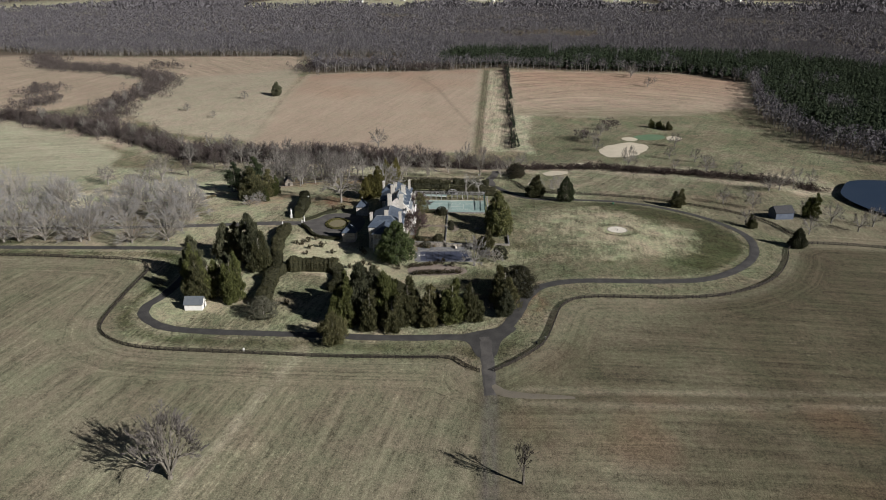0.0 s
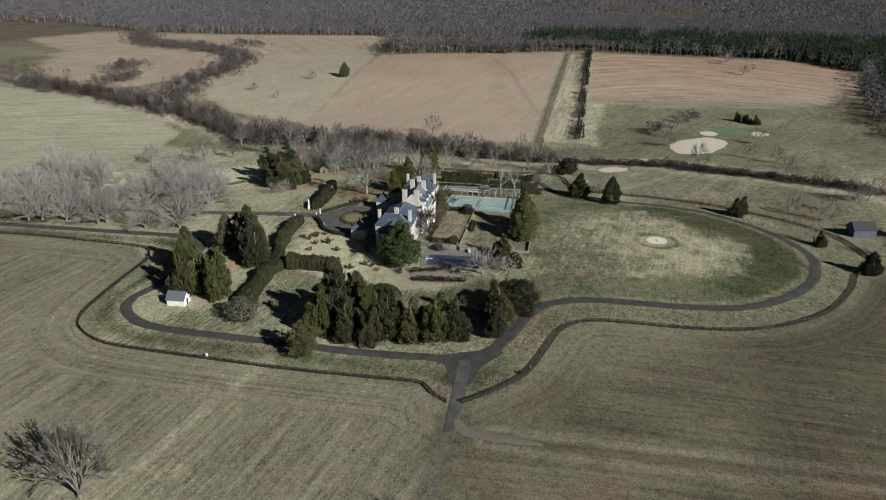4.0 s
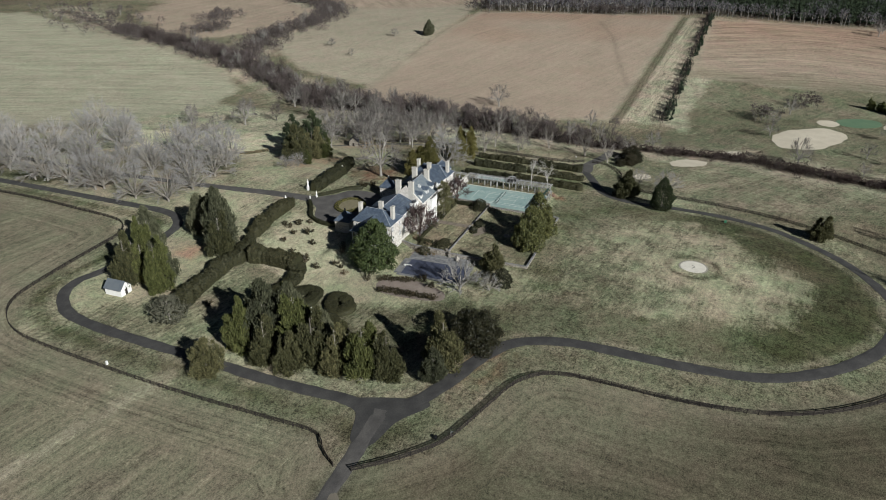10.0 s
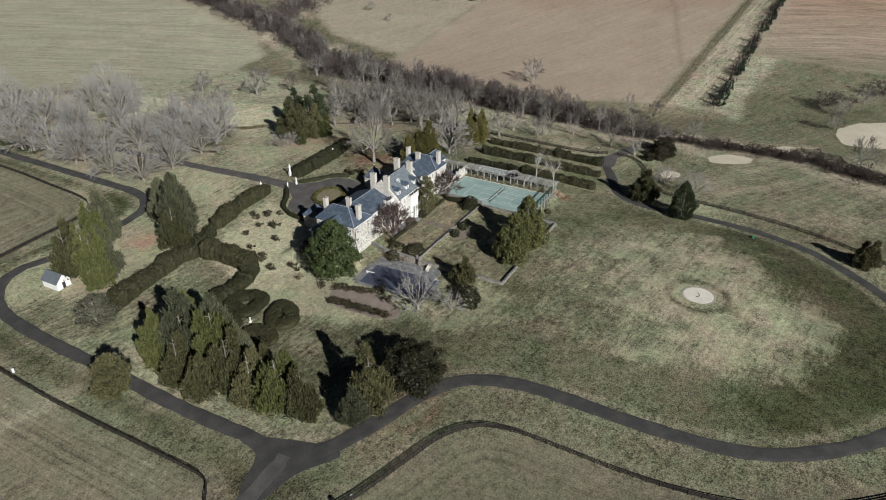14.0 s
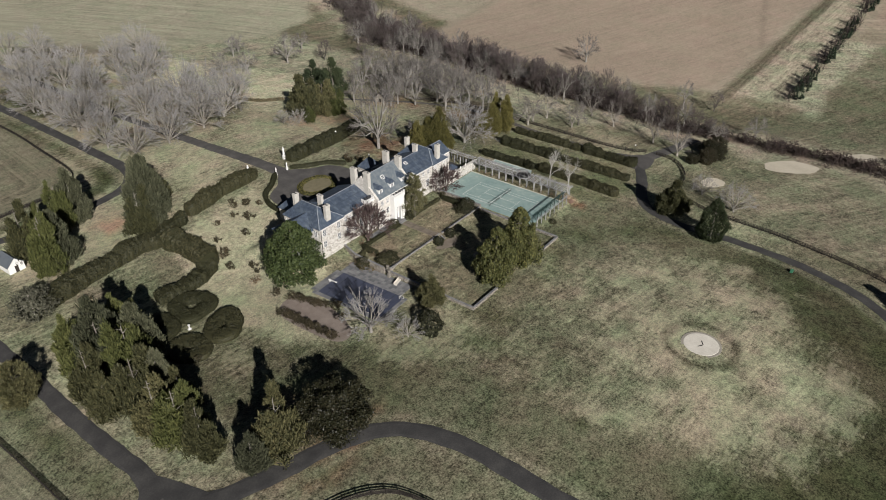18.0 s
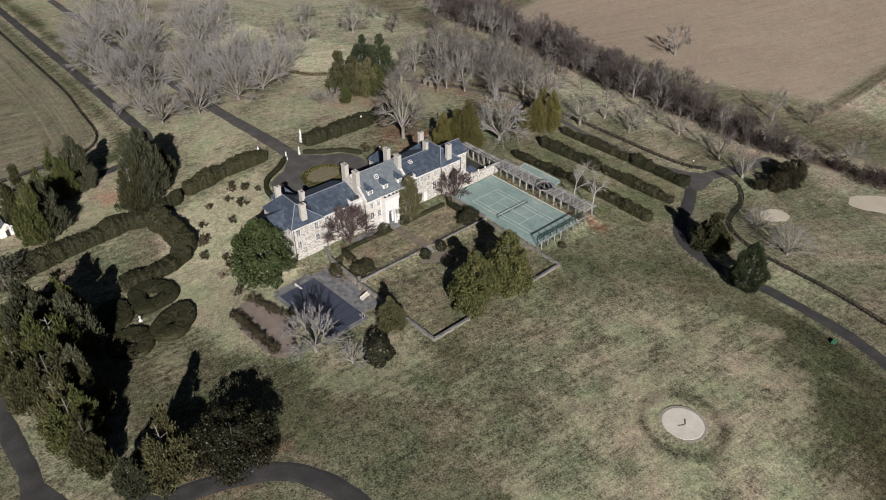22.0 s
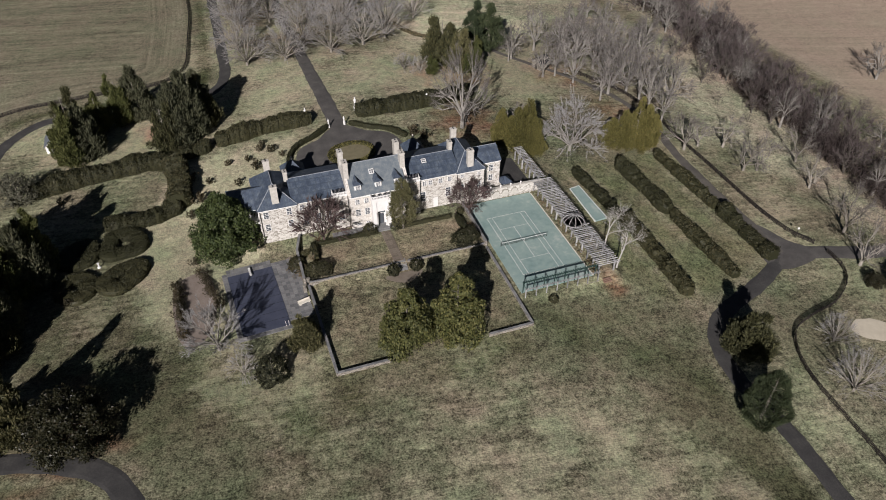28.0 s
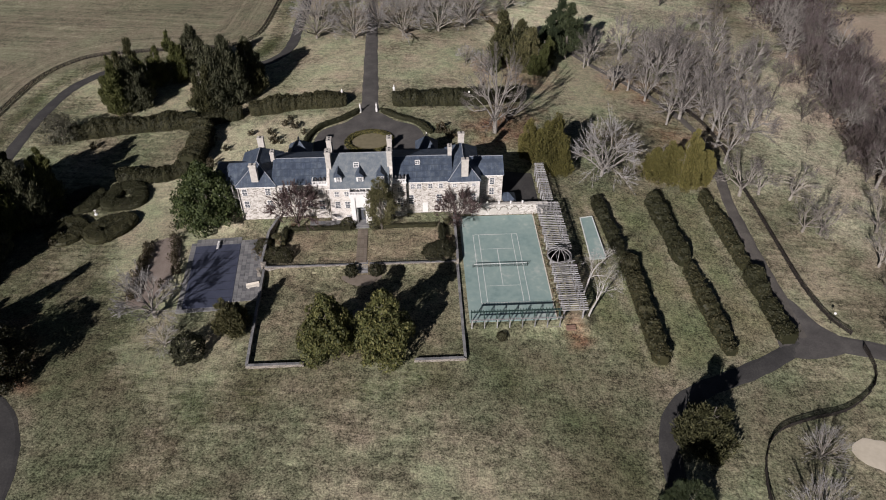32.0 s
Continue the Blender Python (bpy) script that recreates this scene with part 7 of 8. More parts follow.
for y in (23.2, 25.6, 28, 30.2, 32.2):
    hp("porch_post", boxed(-69.15, -68.8, y - .17, y + .17, 0.9, 9.3), WHITE, parent=pch)
    hp("porch_rail", boxed(-69.05, -68.95, y, min(32.2, y + 2.4), 6.05, 6.15), WHITE, parent=pch)
for x in (-67, -65):
    hp("porch_post", boxed(x - .17, x + .17, 23.05, 23.4, 0.9, 9.3), WHITE, parent=pch)
hp("lean_to", prism([(3, 22.3, 0), (6.2, 22.3, 0), (6.2, 25.5, 0), (3, 25.5, 0), (3, 22.3, 2.4), (6.2, 22.3, 2.4), (6.2, 25.5, 2.4), (3, 25.5, 2.4)], [(0, 1, 2, 3), (0, 4, 5, 1), (1, 5, 6, 2), (2, 6, 7, 3), (3, 7, 4, 0), (4, 7, 6, 5)]), RUBBLE)
hp("lean_to_roof", prism([(2.95, 22, 2.4), (6.5, 22, 2.4), (6.5, 25.8, 2.4), (2.95, 25.8, 2.4), (4.6, 23.9, 3.9)], [(0, 1, 2, 3), (0, 4, 1), (1, 4, 2), (2, 4, 3), (3, 4, 0)]), ROOF)

# forecourt pavilions
for x, y, w in ((-50.9, 45.5, 6.0), (-15.8, 44.5, 5.6)):
    p = thing("pavilion", Matrix.Translation((x, y, gz(x, y))), "small stone pavilion with a pyramidal slate roof", "pavilion", "forecourt pavilions")
    part("wall", boxed(-w / 2, w / 2, -w / 2, w / 2, -.5, 4.4), RUBBLE, p)
    o = w / 2 + .35
    part("roof", prism([(-o, -o, 4.4), (o, -o, 4.4), (o, o, 4.4), (-o, o, 4.4), (0, 0, 8.0)], [(3, 2, 1, 0), (0, 1, 4), (1, 2, 4), (2, 3, 4), (3, 0, 4)]), ROOF, p)
    part("finial", lathe([(.3, 7.9), (.35, 8.2), (.2, 8.5), (.28, 8.7), (.1, 9.0)], 8), CHIMNEY, p)
    part("door", boxed(-.55, .55, -w / 2 - .06, -w / 2 - .003, 0, 2.2), WHITE, p)

# ---- white shed, summer house, lake house ----
def cottage(name, x, y, turn, L, W, wall, ridge, wallmat, roofmat, label, wins=1):
    c = thing(name, pose(x, y, gz(x, y), 0, 0, turn), label, name.replace("_", " "))
    part("wall", prism([(-L / 2, -W / 2, -.5), (L / 2, -W / 2, -.5), (L / 2, W / 2, -.5), (-L / 2, W / 2, -.5), (-L / 2, -W / 2, wall), (L / 2, -W / 2, wall), (L / 2, W / 2, wall), (-L / 2, W / 2, wall), (-L / 2, 0, ridge - .12), (L / 2, 0, ridge - .12)],
                       [(3, 2, 1, 0), (0, 1, 5, 4), (1, 2, 6, 9, 5), (2, 3, 7, 6), (3, 0, 4, 8, 7), (4, 5, 9, 8), (6, 7, 8, 9)]), wallmat, c)
    for s in (-1, 1):
        part("roof", prism([(-L / 2 - .3, s * (W / 2 + .35), wall - .25), (L / 2 + .3, s * (W / 2 + .35), wall - .25), (L / 2 + .3, 0, ridge), (-L / 2 - .3, 0, ridge), (-L / 2 - .3, s * (W / 2 + .35), wall - .1), (L / 2 + .3, s * (W / 2 + .35), wall - .1), (L / 2 + .3, 0, ridge + .15), (-L / 2 - .3, 0, ridge + .15)],
                           [(0, 1, 2, 3), (4, 5, 6, 7), (0, 1, 5, 4), (1, 2, 6, 5), (2, 3, 7, 6), (3, 0, 4, 7)]), roofmat, c)
    for k in range(wins):
        u = (k + .5) / wins * L - L / 2
        part("window", boxed(u - .45, u + .45, -W / 2 - .05, -W / 2 - .003, 1.0, 2.1), PANE, c)
    part("door", boxed(-L / 2 - .05, -L / 2 - .003, -.5, .5, 0, 2.1), FENCE_WOOD, c)
    return c


cottage("shed", -117.8, 93.2, 92, 6.6, 4.6, 2.5, 4.7, WHITE, SLATE, "white clapboard shed with a dark roof", 2)
cottage("summer_house", 52, 99, 20, 5, 4.5, 2.6, 5.0, WALLRUBBLE, LEAD, "small dark-roofed summer house among trees", 2)
cottage("lake_house", 3, -173, 100, 10, 7, 3.8, 6.6, material("slate_blue_boards", [(0.07, 0.085, 0.12), (0.11, 0.13, 0.17)], .5), LEAD, "blue-grey boarded house near the lake", 4)


for x, y, turn, L, W, h, pale in ((2420, 395, 80, 26, 12, 7, 1), (2700, 560, 10, 34, 14, 8, 0), (2600, 250, 60, 22, 11, 6, 1), (2640, -70, 85, 40, 15, 6, 0), (2560, -110, 20, 18, 10, 6, 1), (2600, -600, 70, 24, 11, 7, 1), (2560, -1060, 30, 30, 13, 8, 1), (2620, -1130, 75, 24, 11, 6, 0), (2560, 1350, 60, 26, 12, 7, 1)):
    cottage("farm_house", x, y, turn, L, W, h, h + 5, WHITE if pale else CHIMNEY, LEAD, "pale farm building beyond the woods", 5)
silo = thing("silo", Matrix.Translation((2470, 440, gz(2470, 440))), "tall white farm silo beyond the woods", "silo")
part("tank", lathe([(4, -1), (4, 24), (3, 26.5), (.6, 28)], 16), WHITE, silo)


# ---- terraces and garden walls ----
def wall_run(name, pts, thick, base, top, mat, label, coping=True):
    """A low stone wall along straight runs, with a coping."""
    w = thing(name, Matrix.Translation((*pts[0], base)), label, "wall")
    for a, b in zip(pts, pts[1:]):
        d = Vector((b[0] - a[0], b[1] - a[1], 0))
        m = Matrix.Translation((a[0] - pts[0][0], a[1] - pts[0][1], 0)) @ d.to_track_quat("X", "Z").to_matrix().to_4x4()
        bm = boxed(-thick / 2 + .004, d.length + thick / 2 - .004, -thick / 2, thick / 2, -.6, top - base, bevel=.03)
        bmesh.ops.transform(bm, matrix=m, verts=bm.verts)
        part("masonry", bm, mat, w)
        if coping:
            n = max(1, int(d.length / 1.5))
            for k in range(n):
                bm = boxed(d.length * k / n + .01, d.length * (k + 1) / n - .01, -thick / 2 - .06, thick / 2 + .06, top - base + .004, top - base + .1, bevel=.02)
                bmesh.ops.transform(bm, matrix=m, verts=bm.verts)
                part("coping_stone", bm, FLAG, w)
    return w


wall_run("terrace_wall", [(-43.5, -27.3), (-54.8, -27.3), (-55.4, 3)], .5, -1.2, .35, WALLRUBBLE, "low stone wall round the lower terrace")
wall_run("terrace_wall", [(-20.5, -27.3), (-10.2, -27.3), (-10.0, 1.0)], .5, -1.4, .2, WALLRUBBLE, "low stone wall round the lower terrace")
wall_run("retaining_wall", [(-55, 1.6), (-34.6, 1.6)], .5, -.6, .95, WALLRUBBLE, "stone retaining wall below the upper lawn")
wall_run("retaining_wall", [(-30.6, 1.6), (-10.4, 1.6)], .5, -.6, .95, WALLRUBBLE, "stone retaining wall below the upper lawn")
wall_run("court_side_wall", [(-9.9, 1.5), (-9.7, 19.4)], .5, -.4, 1.5, WALLRUBBLE, "stone wall between garden and tennis court")
wall_run("garden_wall", [(-56, 3), (-55.8, 14), (-54.0, 20.2)], .5, -.9, 1.3, WALLRUBBLE, "old stone wall beside the pool garden")
wall_run("yard_wall", [(6.5, 21.5), (13.6, 21.5)], .4, 0, 1.3, WALLRUBBLE, "stone parapet of the service yard")
for a, b in (((-54.6, 1.6), (-35, 1.6)), ((-30.2, 1.6), (-10.8, 1.6))):
    r = thing("garden_railing", Matrix.Translation((a[0], a[1], 1.05)), "low black iron railing on the retaining wall", "railing")
    L = b[0] - a[0]
    for z in (.12, .78):
        part("rail", boxed(0, L, -.025, .025, z, z + .05), IRON, r)
    bar = boxed(-.02, .02, -.02, .02, 0, .85)
    bme = bpy.data.meshes.new("baluster")
    bar.to_mesh(bme)
    bar.free()
    bme.materials.append(IRON)
    for k in range(int(L / .45)):
        part("baluster", bme, IRON, r).location = (k * .45 + .2, 0, 0)
st = thing("garden_steps", Matrix.Translation((-32.6, 1.3, -.45)), "stone steps between the two terraces", "steps")
for k in range(7):
    part("step", boxed(-1.5, 1.5, -1.6 + k * .32, -1.25 + k * .32 + (.9 if k == 6 else 0), -.2, .17 + k * .175, bevel=.015), FLAG, st)
st = thing("front_steps", Matrix.Translation((-32.8, 15.9, .75)), "stone steps up to the portico", "steps")
for k in range(3):
    part("step", boxed(-1.6, 1.6, -1.0 + k * .33, -.02, -.2 + k * .005, .09 * (k + 1), bevel=.015), FLAG, st)


def paving(name, x0, x1, y0, y1, z, mat, label, size=.95, kind="structure"):
    """Separate flags over a bed."""
    p = tagged(new(name, None), label, "paving", kind=kind)
    p.location = (x0, y0, z)
    part("bed", boxed(0, x1 - x0, 0, y1 - y0, -.3, .0), PATHSTONE, p)
    nx_, ny_ = max(1, round((x1 - x0) / size)), max(1, round((y1 - y0) / size))
    sx, sy = (x1 - x0) / nx_, (y1 - y0) / ny_
    bm = boxed(.02, sx - .02, .02, sy - .02, 0, .035, bevel=.008)
    me = bpy.data.meshes.new("flagstone")
    bm.to_mesh(me)
    bm.free()
    me.materials.append(mat)
    for i in range(nx_):
        for j in range(ny_):
            part("flagstone", me, mat, p).location = (i * sx, j * sy, rnd.uniform(.002, .012))
    return p


paving("garden_walk", -33.9, -31.4, 2.2, 14.6, .84, PATHSTONE, "brown stone garden walk to the portico", .85)
paving("front_terrace", -46, -35.8, 15.6, 18.2, .86, FLAG, "grey flagged terrace before the house", 1.3)
for x0, x1, y in ((-50.5, -35.5, 15.0), (-30.0, -14.5, 15.0)):
    hedge("border_hedge", [(x0, y), ((x0 + x1) / 2, y + .1), (x1, y)], 1.2, 1.0, BOX, "low clipped hedge before the house", .16, seed=int(60 + x1), density=12)
for pts, s in (([(-51.5, 15), (-51.6, 9)], 71), ([(-13.2, 14.5), (-13, 8)], 72), ([(-56.5, 12.5), (-53, 13)], 73), ([(-12.5, 15.5), (-11, 15.6)], 74)):
    hedge("corner_hedge", pts, 1.6, 1.5, BOX, "clipped hedge at the corner of the lawn", .18, seed=s, density=12)
for x, y, k, s in ((-53.2, 5.2, 0, .85), (-50.9, 4.6, 1, .75), (-13.4, 4.6, 1, 1.0), (-15.6, 4.2, 0, .9), (-56.6, 10.2, 1, .8), (-36.4, 15.8, 0, .7), (-29.2, 15.6, 1, .65), (-1.9, -21.2, 0, .42)):
    plant("clipped_bush", DOMES[k], x, y, s, "rounded clipped evergreen bush in the garden", "bush", "garden bushes", tall=.8)
for x in (-34.9, -29.2):
    plant("topiary_ball", BALLS[0], x, -.6, 1.0, "clipped egg-shaped bush flanking the garden steps", "topiary", "pair of step bushes", tall=1.1)

# ---- swimming pool ----
pool = thing("swimming_pool", pose(-67.4, 1.4, -.82, 0, 0, 3.4), "empty-season swimming pool under a navy cover", "swimming pool")
part("cover", boxed(-5.4, 5.4, -10.7, 10.7, -.4, .06, bevel=.03), COVER, pool, "navy pool cover")
for k in range(1, 8):
    part("strap", boxed(-5.42, 5.42, -10.7 + k * 2.67, -10.62 + k * 2.67, .061, .068), IRON, pool)
for a in ((-6.6, -5.42, -11.9, 11.9), (5.42, 11.2, -9.5, 11.9), (-5.42, 5.42, 10.72, 13.2), (-5.42, 5.42, -11.9, -10.72)):
    nx_, ny_ = max(1, round((a[1] - a[0]) / 1.0)), max(1, round((a[3] - a[2]) / 1.0))
    sx, sy = (a[1] - a[0]) / nx_, (a[3] - a[2]) / ny_
    bm = boxed(.015, sx - .015, .015, sy - .015, -.25, .0, bevel=.01)
    me = bpy.data.meshes.new("paving_stone")
    bm.to_mesh(me)
    bm.free()
    me.materials.append(FLAG)
    for i in range(nx_):
        for j in range(ny_):
            part("paving_stone", me, FLAG, pool).location = (a[0] + i * sx, a[2] + j * sy, rnd.uniform(.03, .055))
part("diving_board", box(boxed(-.25, .25, 8.6, 11.6, .55, .63, bevel=.02), -.2, .2, 10.9, 11.3, .05, .55), WHITE, pool, "white diving board")
for s in (4.2, 4.9):
    part("ladder_rail", box(box(boxed(s, s + .06, -10.0, -9.94, .06, .9), s, s + .06, -10.9, -10.84, .04, .9), s, s + .06, -10.9, -9.94, .84, .9), WHITE, pool)
b = thing("stone_bench", pose(-57.3, -3.2, gz(-57.3, -3.2), 0, 0, 14), "pale stone bench beside the pool", "bench")
part("seat", boxed(-1.5, 1.5, -.45, .45, .45, .62, bevel=.03), CONCRETE, b)
for x in (-1.1, 1.1):
    part("leg", boxed(x - .15, x + .15, -.35, .35, -.15, .45), CONCRETE, b)
part("backrest", boxed(-1.5, 1.5, .38, .5, .62, 1.15, bevel=.03), CONCRETE, b)
for x, y in ((-56.4, .6), (-55.2, 2.2)):
    u = thing("garden_urn", Matrix.Translation((x, y, gz(x, y))), "weathered stone urn on a pedestal", "urn")
    part("pedestal", boxed(-.4, .4, -.4, .4, -.2, 1.3, bevel=.03), WALLSTONE, u)
    part("bowl", lathe([(.2, 1.3), (.15, 1.45), (.4, 1.8), (.5, 2.2), (.45, 2.25)], 10), WALLSTONE, u)

fo = thing("lawn_fountain", Matrix.Translation((-32.7, -13.2, -.45)), "small round stone basin in the lower lawn", "fountain")
part("kerb", lathe([(1.3, -.2), (1.3, .22), (1.05, .22), (1.05, .05), (.9, .04)], 20), WALLSTONE, fo)
part("spout", lathe([(.2, 0), (.16, .5), (.34, .6), (.3, .66)], 10), WALLSTONE, fo)
patch("step_apron", [(-37, -1.0), (-35.5, -3.4), (-32.5, -4.6), (-29.5, -3.4), (-28, -1.0)], PATHSTONE, "worn half-round stone apron below the steps", "paving", lift=.06)
bk = thing("brick_steps", pose(13.2, -19.2, gz(13.2, -19.2), 0, 0, 2), "worn brick steps below the pergola", "steps")
for k in range(3):
    part("step", boxed(-1.0, 1.0, -.9 + k * .35, -.55 + k * .35, -.3, .12 + .16 * k, bevel=.02), material("old_brick", [(0.17, 0.10, 0.075), (0.24, 0.16, 0.12)], 1.5, .9, .2, 6) if k == 0 else bpy.data.materials["old_brick"], bk)

# planted beds
patch("planting_bed", [(-86, 13), (-78.5, 16), (-76.5, 4), (-80, -7), (-85.5, -6)], MULCH, "brown mulched planting bed", "bed", lift=.1)
BED = [((-85.6, 13.5), (-84.3, -5.2), 17), ((-79.6, 16), (-77.2, 5), 9)]
for a, c, n in BED:
    for k in range(n):
        u = k / (n - 1)
        plant("bed_shrub", SHRUBS[k % 3], a[0] + (c[0] - a[0]) * u + rnd.uniform(-.4, .4), a[1] + (c[1] - a[1]) * u, rnd.uniform(.8, 1.2), "dark bronze shrub in the planted row", "shrub", "bed shrubs")
for x, y, s in ((-80.2, 20.6, .9), (-80, 41, 1.2), (-77, 47, 1.2), (-74, 55, 1.1), (-79, 58, 1.3), (-60, 57, 1.2), (-62, 62, 1.1), (-58, 66, 1.2), (-55, 64, 1.2), (-52, 61, 1.1), (-76, 36, 1), (-77, 33, .9), (-70, 36, 1), (-68, 37, 1), (-66, 38, 1), (-12, 58, 1.3), (-9, 56, 1.3), (-11, 60, 1.2), (-57, 69, 1.1), (-68, 62, 1), (-110, 16, .9), (-114, 60, 1), (-76, 2, 1.1), (-78.5, -2, 1.2), (-66, 51, 1.1)):
    plant("garden_shrub", SHRUBS[int(x * 3) % 3], x, y, s * rnd.uniform(.85, 1.45), "loose bronze-green shrub in the garden", "shrub", "garden shrubs")
for x, y, s in ((-55, 8, 1), (-56.5, 6.5, 1.1), (-58, 9, 1), (-57, 12, 1.1), (-80, 30, 1.2), (-52.5, 10, 1.1), (-11.3, 9, 1.0), (-50, 16.5, 1)):
    plant("dry_shrub", DRYS[int(abs(y)) % 2], x, y, s, "dry reddish winter shrub in the garden", "shrub", "dry shrubs")
patch("rose_bed", [(-59.5, 4), (-59.5, 13), (-56.8, 14), (-56.4, 4)], MULCH, "reddish mulch bed by the garden wall", "bed", lift=.1)

# ---- tennis court ----
court = thing("tennis_court", Matrix.Translation((0, 0, 0)), "faded green tennis court with white lines", "tennis court")
part("surface", boxed(-8.5, 10.4, -17.4, 19.3, -1.2, 0, bevel=.02), COURT, court)
for a in ((-5.485, -5.385, -11.885, 11.885), (5.385, 5.485, -11.885, 11.885), (-5.485, 5.485, -11.885, -11.735), (-5.485, 5.485, 11.735, 11.885), (-4.115, -4.015, -11.885, 11.885), (4.015, 4.115, -11.885, 11.885), (-4.115, 4.115, -6.45, -6.35), (-4.115, 4.115, 6.35, 6.45), (-.05, .05, -6.4, 6.4)):
    part("line", boxed(a[0] - .02, a[1] + .02, a[2], a[3], -.02, .006), LINE, court)
part("kerb", boxed(10.4, 10.62, -17.4, 19.3, -1.2, .08), CONCRETE, court)
net = thing("tennis_net", Matrix.Translation((0, 0, 0)), "dark tennis net with a white band", "net")
part("band", boxed(-6.2, 6.2, -.04, .04, .93, 1.02), LINE, net)
bm = bmesh.new()
for k in range(62):
    box(bm, -6.2 + k * .2, -6.185 + k * .2, -.008, .008, .03, .93)
for k in range(5):
    box(bm, -6.2, 6.2, -.008, .008, .1 + k * .18, .115 + k * .18)
part("mesh", bm, IRON, net)
part("centre_strap", boxed(-.06, .06, -.03, .03, .006, .95), LINE, net)
for x in (-6.4, 6.4):
    part("post", lathe([(.07, 0), (.07, 1.1), (.03, 1.15)], 8), IRON, net).location = (x, 0, 0)

# niched stone wall at the court's north end
nw = thing("niched_wall", Matrix.Translation((2.2, 19.7, 0)), "pale stone wall with arched niches and ball finials", "wall")
part("masonry", boxed(-7.4, 12, 0, .8, -.5, 3.0), RUBBLE, nw)
part("coping", boxed(-7.5, 12.1, -.1, .9, 3.0, 3.2, bevel=.03), CHIMNEY, nw)
for k in range(4):
    x = -4.6 + k * 2.75
    arch = [(x + .95 * math.cos(a), 1.4 + .95 * math.sin(a)) for a in np.linspace(0, math.pi, 9)]
    out = [(x + 1.15 * math.cos(a), 1.4 + 1.15 * math.sin(a)) for a in np.linspace(0, math.pi, 9)]
    poly = [(x + .95, .2)] + arch + [(x - .95, .2)]
    bm = prism([(p, -.03, q) for p, q in poly] + [(p, -.003, q) for p, q in poly], [tuple(range(11)), tuple(range(21, 10, -1))] + [(i, (i + 1) % 11, (i + 1) % 11 + 11, i + 11) for i in range(11)])
    part("niche_panel", bm, CHIMNEY, nw)
    bm = prism([(p, -.12, q) for p, q in arch + out[::-1]] + [(p, -.004, q) for p, q in arch + out[::-1]], [tuple(range(18)), tuple(range(35, 17, -1))] + [(i, (i + 1) % 18, (i + 1) % 18 + 18, i + 18) for i in range(18)])
    part("arch", bm, WALLSTONE, nw)
for k in range(5):
    part("finial", lathe([(.2, 3.2), (.2, 3.3), (.1, 3.4), (.26, 3.6), (.26, 3.8), (.08, 4.0)], 8), WHITE, nw).location = (-6.4 + k * 3.0, .4, 0)

# long pergola east of the court
perg = thing("pergola", Matrix.Translation((14, 0, 0)), "long weathered timber pergola on stone posts", "pergola")


def shared(name, bm, mat):
    me = bpy.data.meshes.new(name)
    bm.to_mesh(me)
    bm.free()
    me.materials.append(mat)
    return me


PPOST = shared("post", boxed(-.17, .17, -.17, .17, -1.2, 2.9, bevel=.02), PERGOLA)
PRAFT = shared("rafter", boxed(-3.0, 3.0, -.05, .05, -.1, .1), PERGOLA)
BRACE = shared("brace", prism([(-.05, 0, 2.1), (.05, 0, 2.1), (.05, .8, 2.85), (-.05, .8, 2.85), (-.05, 0, 2.25), (.05, 0, 2.25), (.05, .7, 2.85), (-.05, .7, 2.85)], [(0, 1, 2, 3), (4, 5, 6, 7), (0, 1, 5, 4), (2, 3, 7, 6)]), PERGOLA)
for k in range(14):
    y = -17.2 + k * 2.85
    for x in (-2.1, 2.1):
        part("post", PPOST, PERGOLA, perg).location = (x, y, 0)
        part("brace", BRACE, PERGOLA, perg).location = (x, y, 0)
for x in (-2.35, -2.1, 2.1, 2.35):
    part("beam", boxed(x - .06, x + .06, -18, 20.6, 2.9, 3.15), PERGOLA, perg)
for k in range(58):
    y = -18 + k * .665
    if abs(y + 0.4) > 2.2:
        r = part("rafter", PRAFT, PERGOLA, perg)
        r.matrix_local = pose(rnd.uniform(-.12, .12), y + rnd.uniform(-.08, .08), 3.25, 0, rnd.uniform(-1.5, 1.5), rnd.uniform(-3, 3))
for x in (-1.1, 1.1):
    part("purlin", boxed(x - .04, x + .04, -18, 20.6, 3.36, 3.44), PERGOLA, perg)
dome = part("dome_ring", lathe([(2.9, 3.3), (2.9, 3.5), (2.6, 3.5), (2.6, 3.3)], 20), PERGOLA, perg)
dome.location = (-.4, -0.4, 0)
for k in range(10):
    a = k * math.tau / 10
    bm = bmesh.new()
    for i in range(6):
        t0, t1 = i / 6 * math.pi / 2, (i + 1) / 6 * math.pi / 2
        p0, p1 = Vector((2.75 * math.cos(t0), 0, 3.4 + 1.9 * math.sin(t0))), Vector((2.75 * math.cos(t1), 0, 3.4 + 1.9 * math.sin(t1)))
        d = p1 - p0
        bmesh.ops.create_cube(bm, size=1, matrix=Matrix.Translation((p0 + p1) / 2) @ d.to_track_quat("X", "Z").to_matrix().to_4x4() @ Matrix.Diagonal((d.length * 1.08, .12, .12, 1)))
    bmesh.ops.rotate(bm, verts=bm.verts, cent=(0, 0, 0), matrix=Matrix.Rotation(a, 3, "Z"))
    part("dome_rib", bm, PERGOLA, perg).location = (-.4, -0.4, 0)
rngp = np.random.default_rng(77)
vine_c = np.c_[rngp.uniform(-3.4, -1.6, 260), rngp.uniform(-17, 19, 260), rngp.uniform(0, 1.1, 260)]
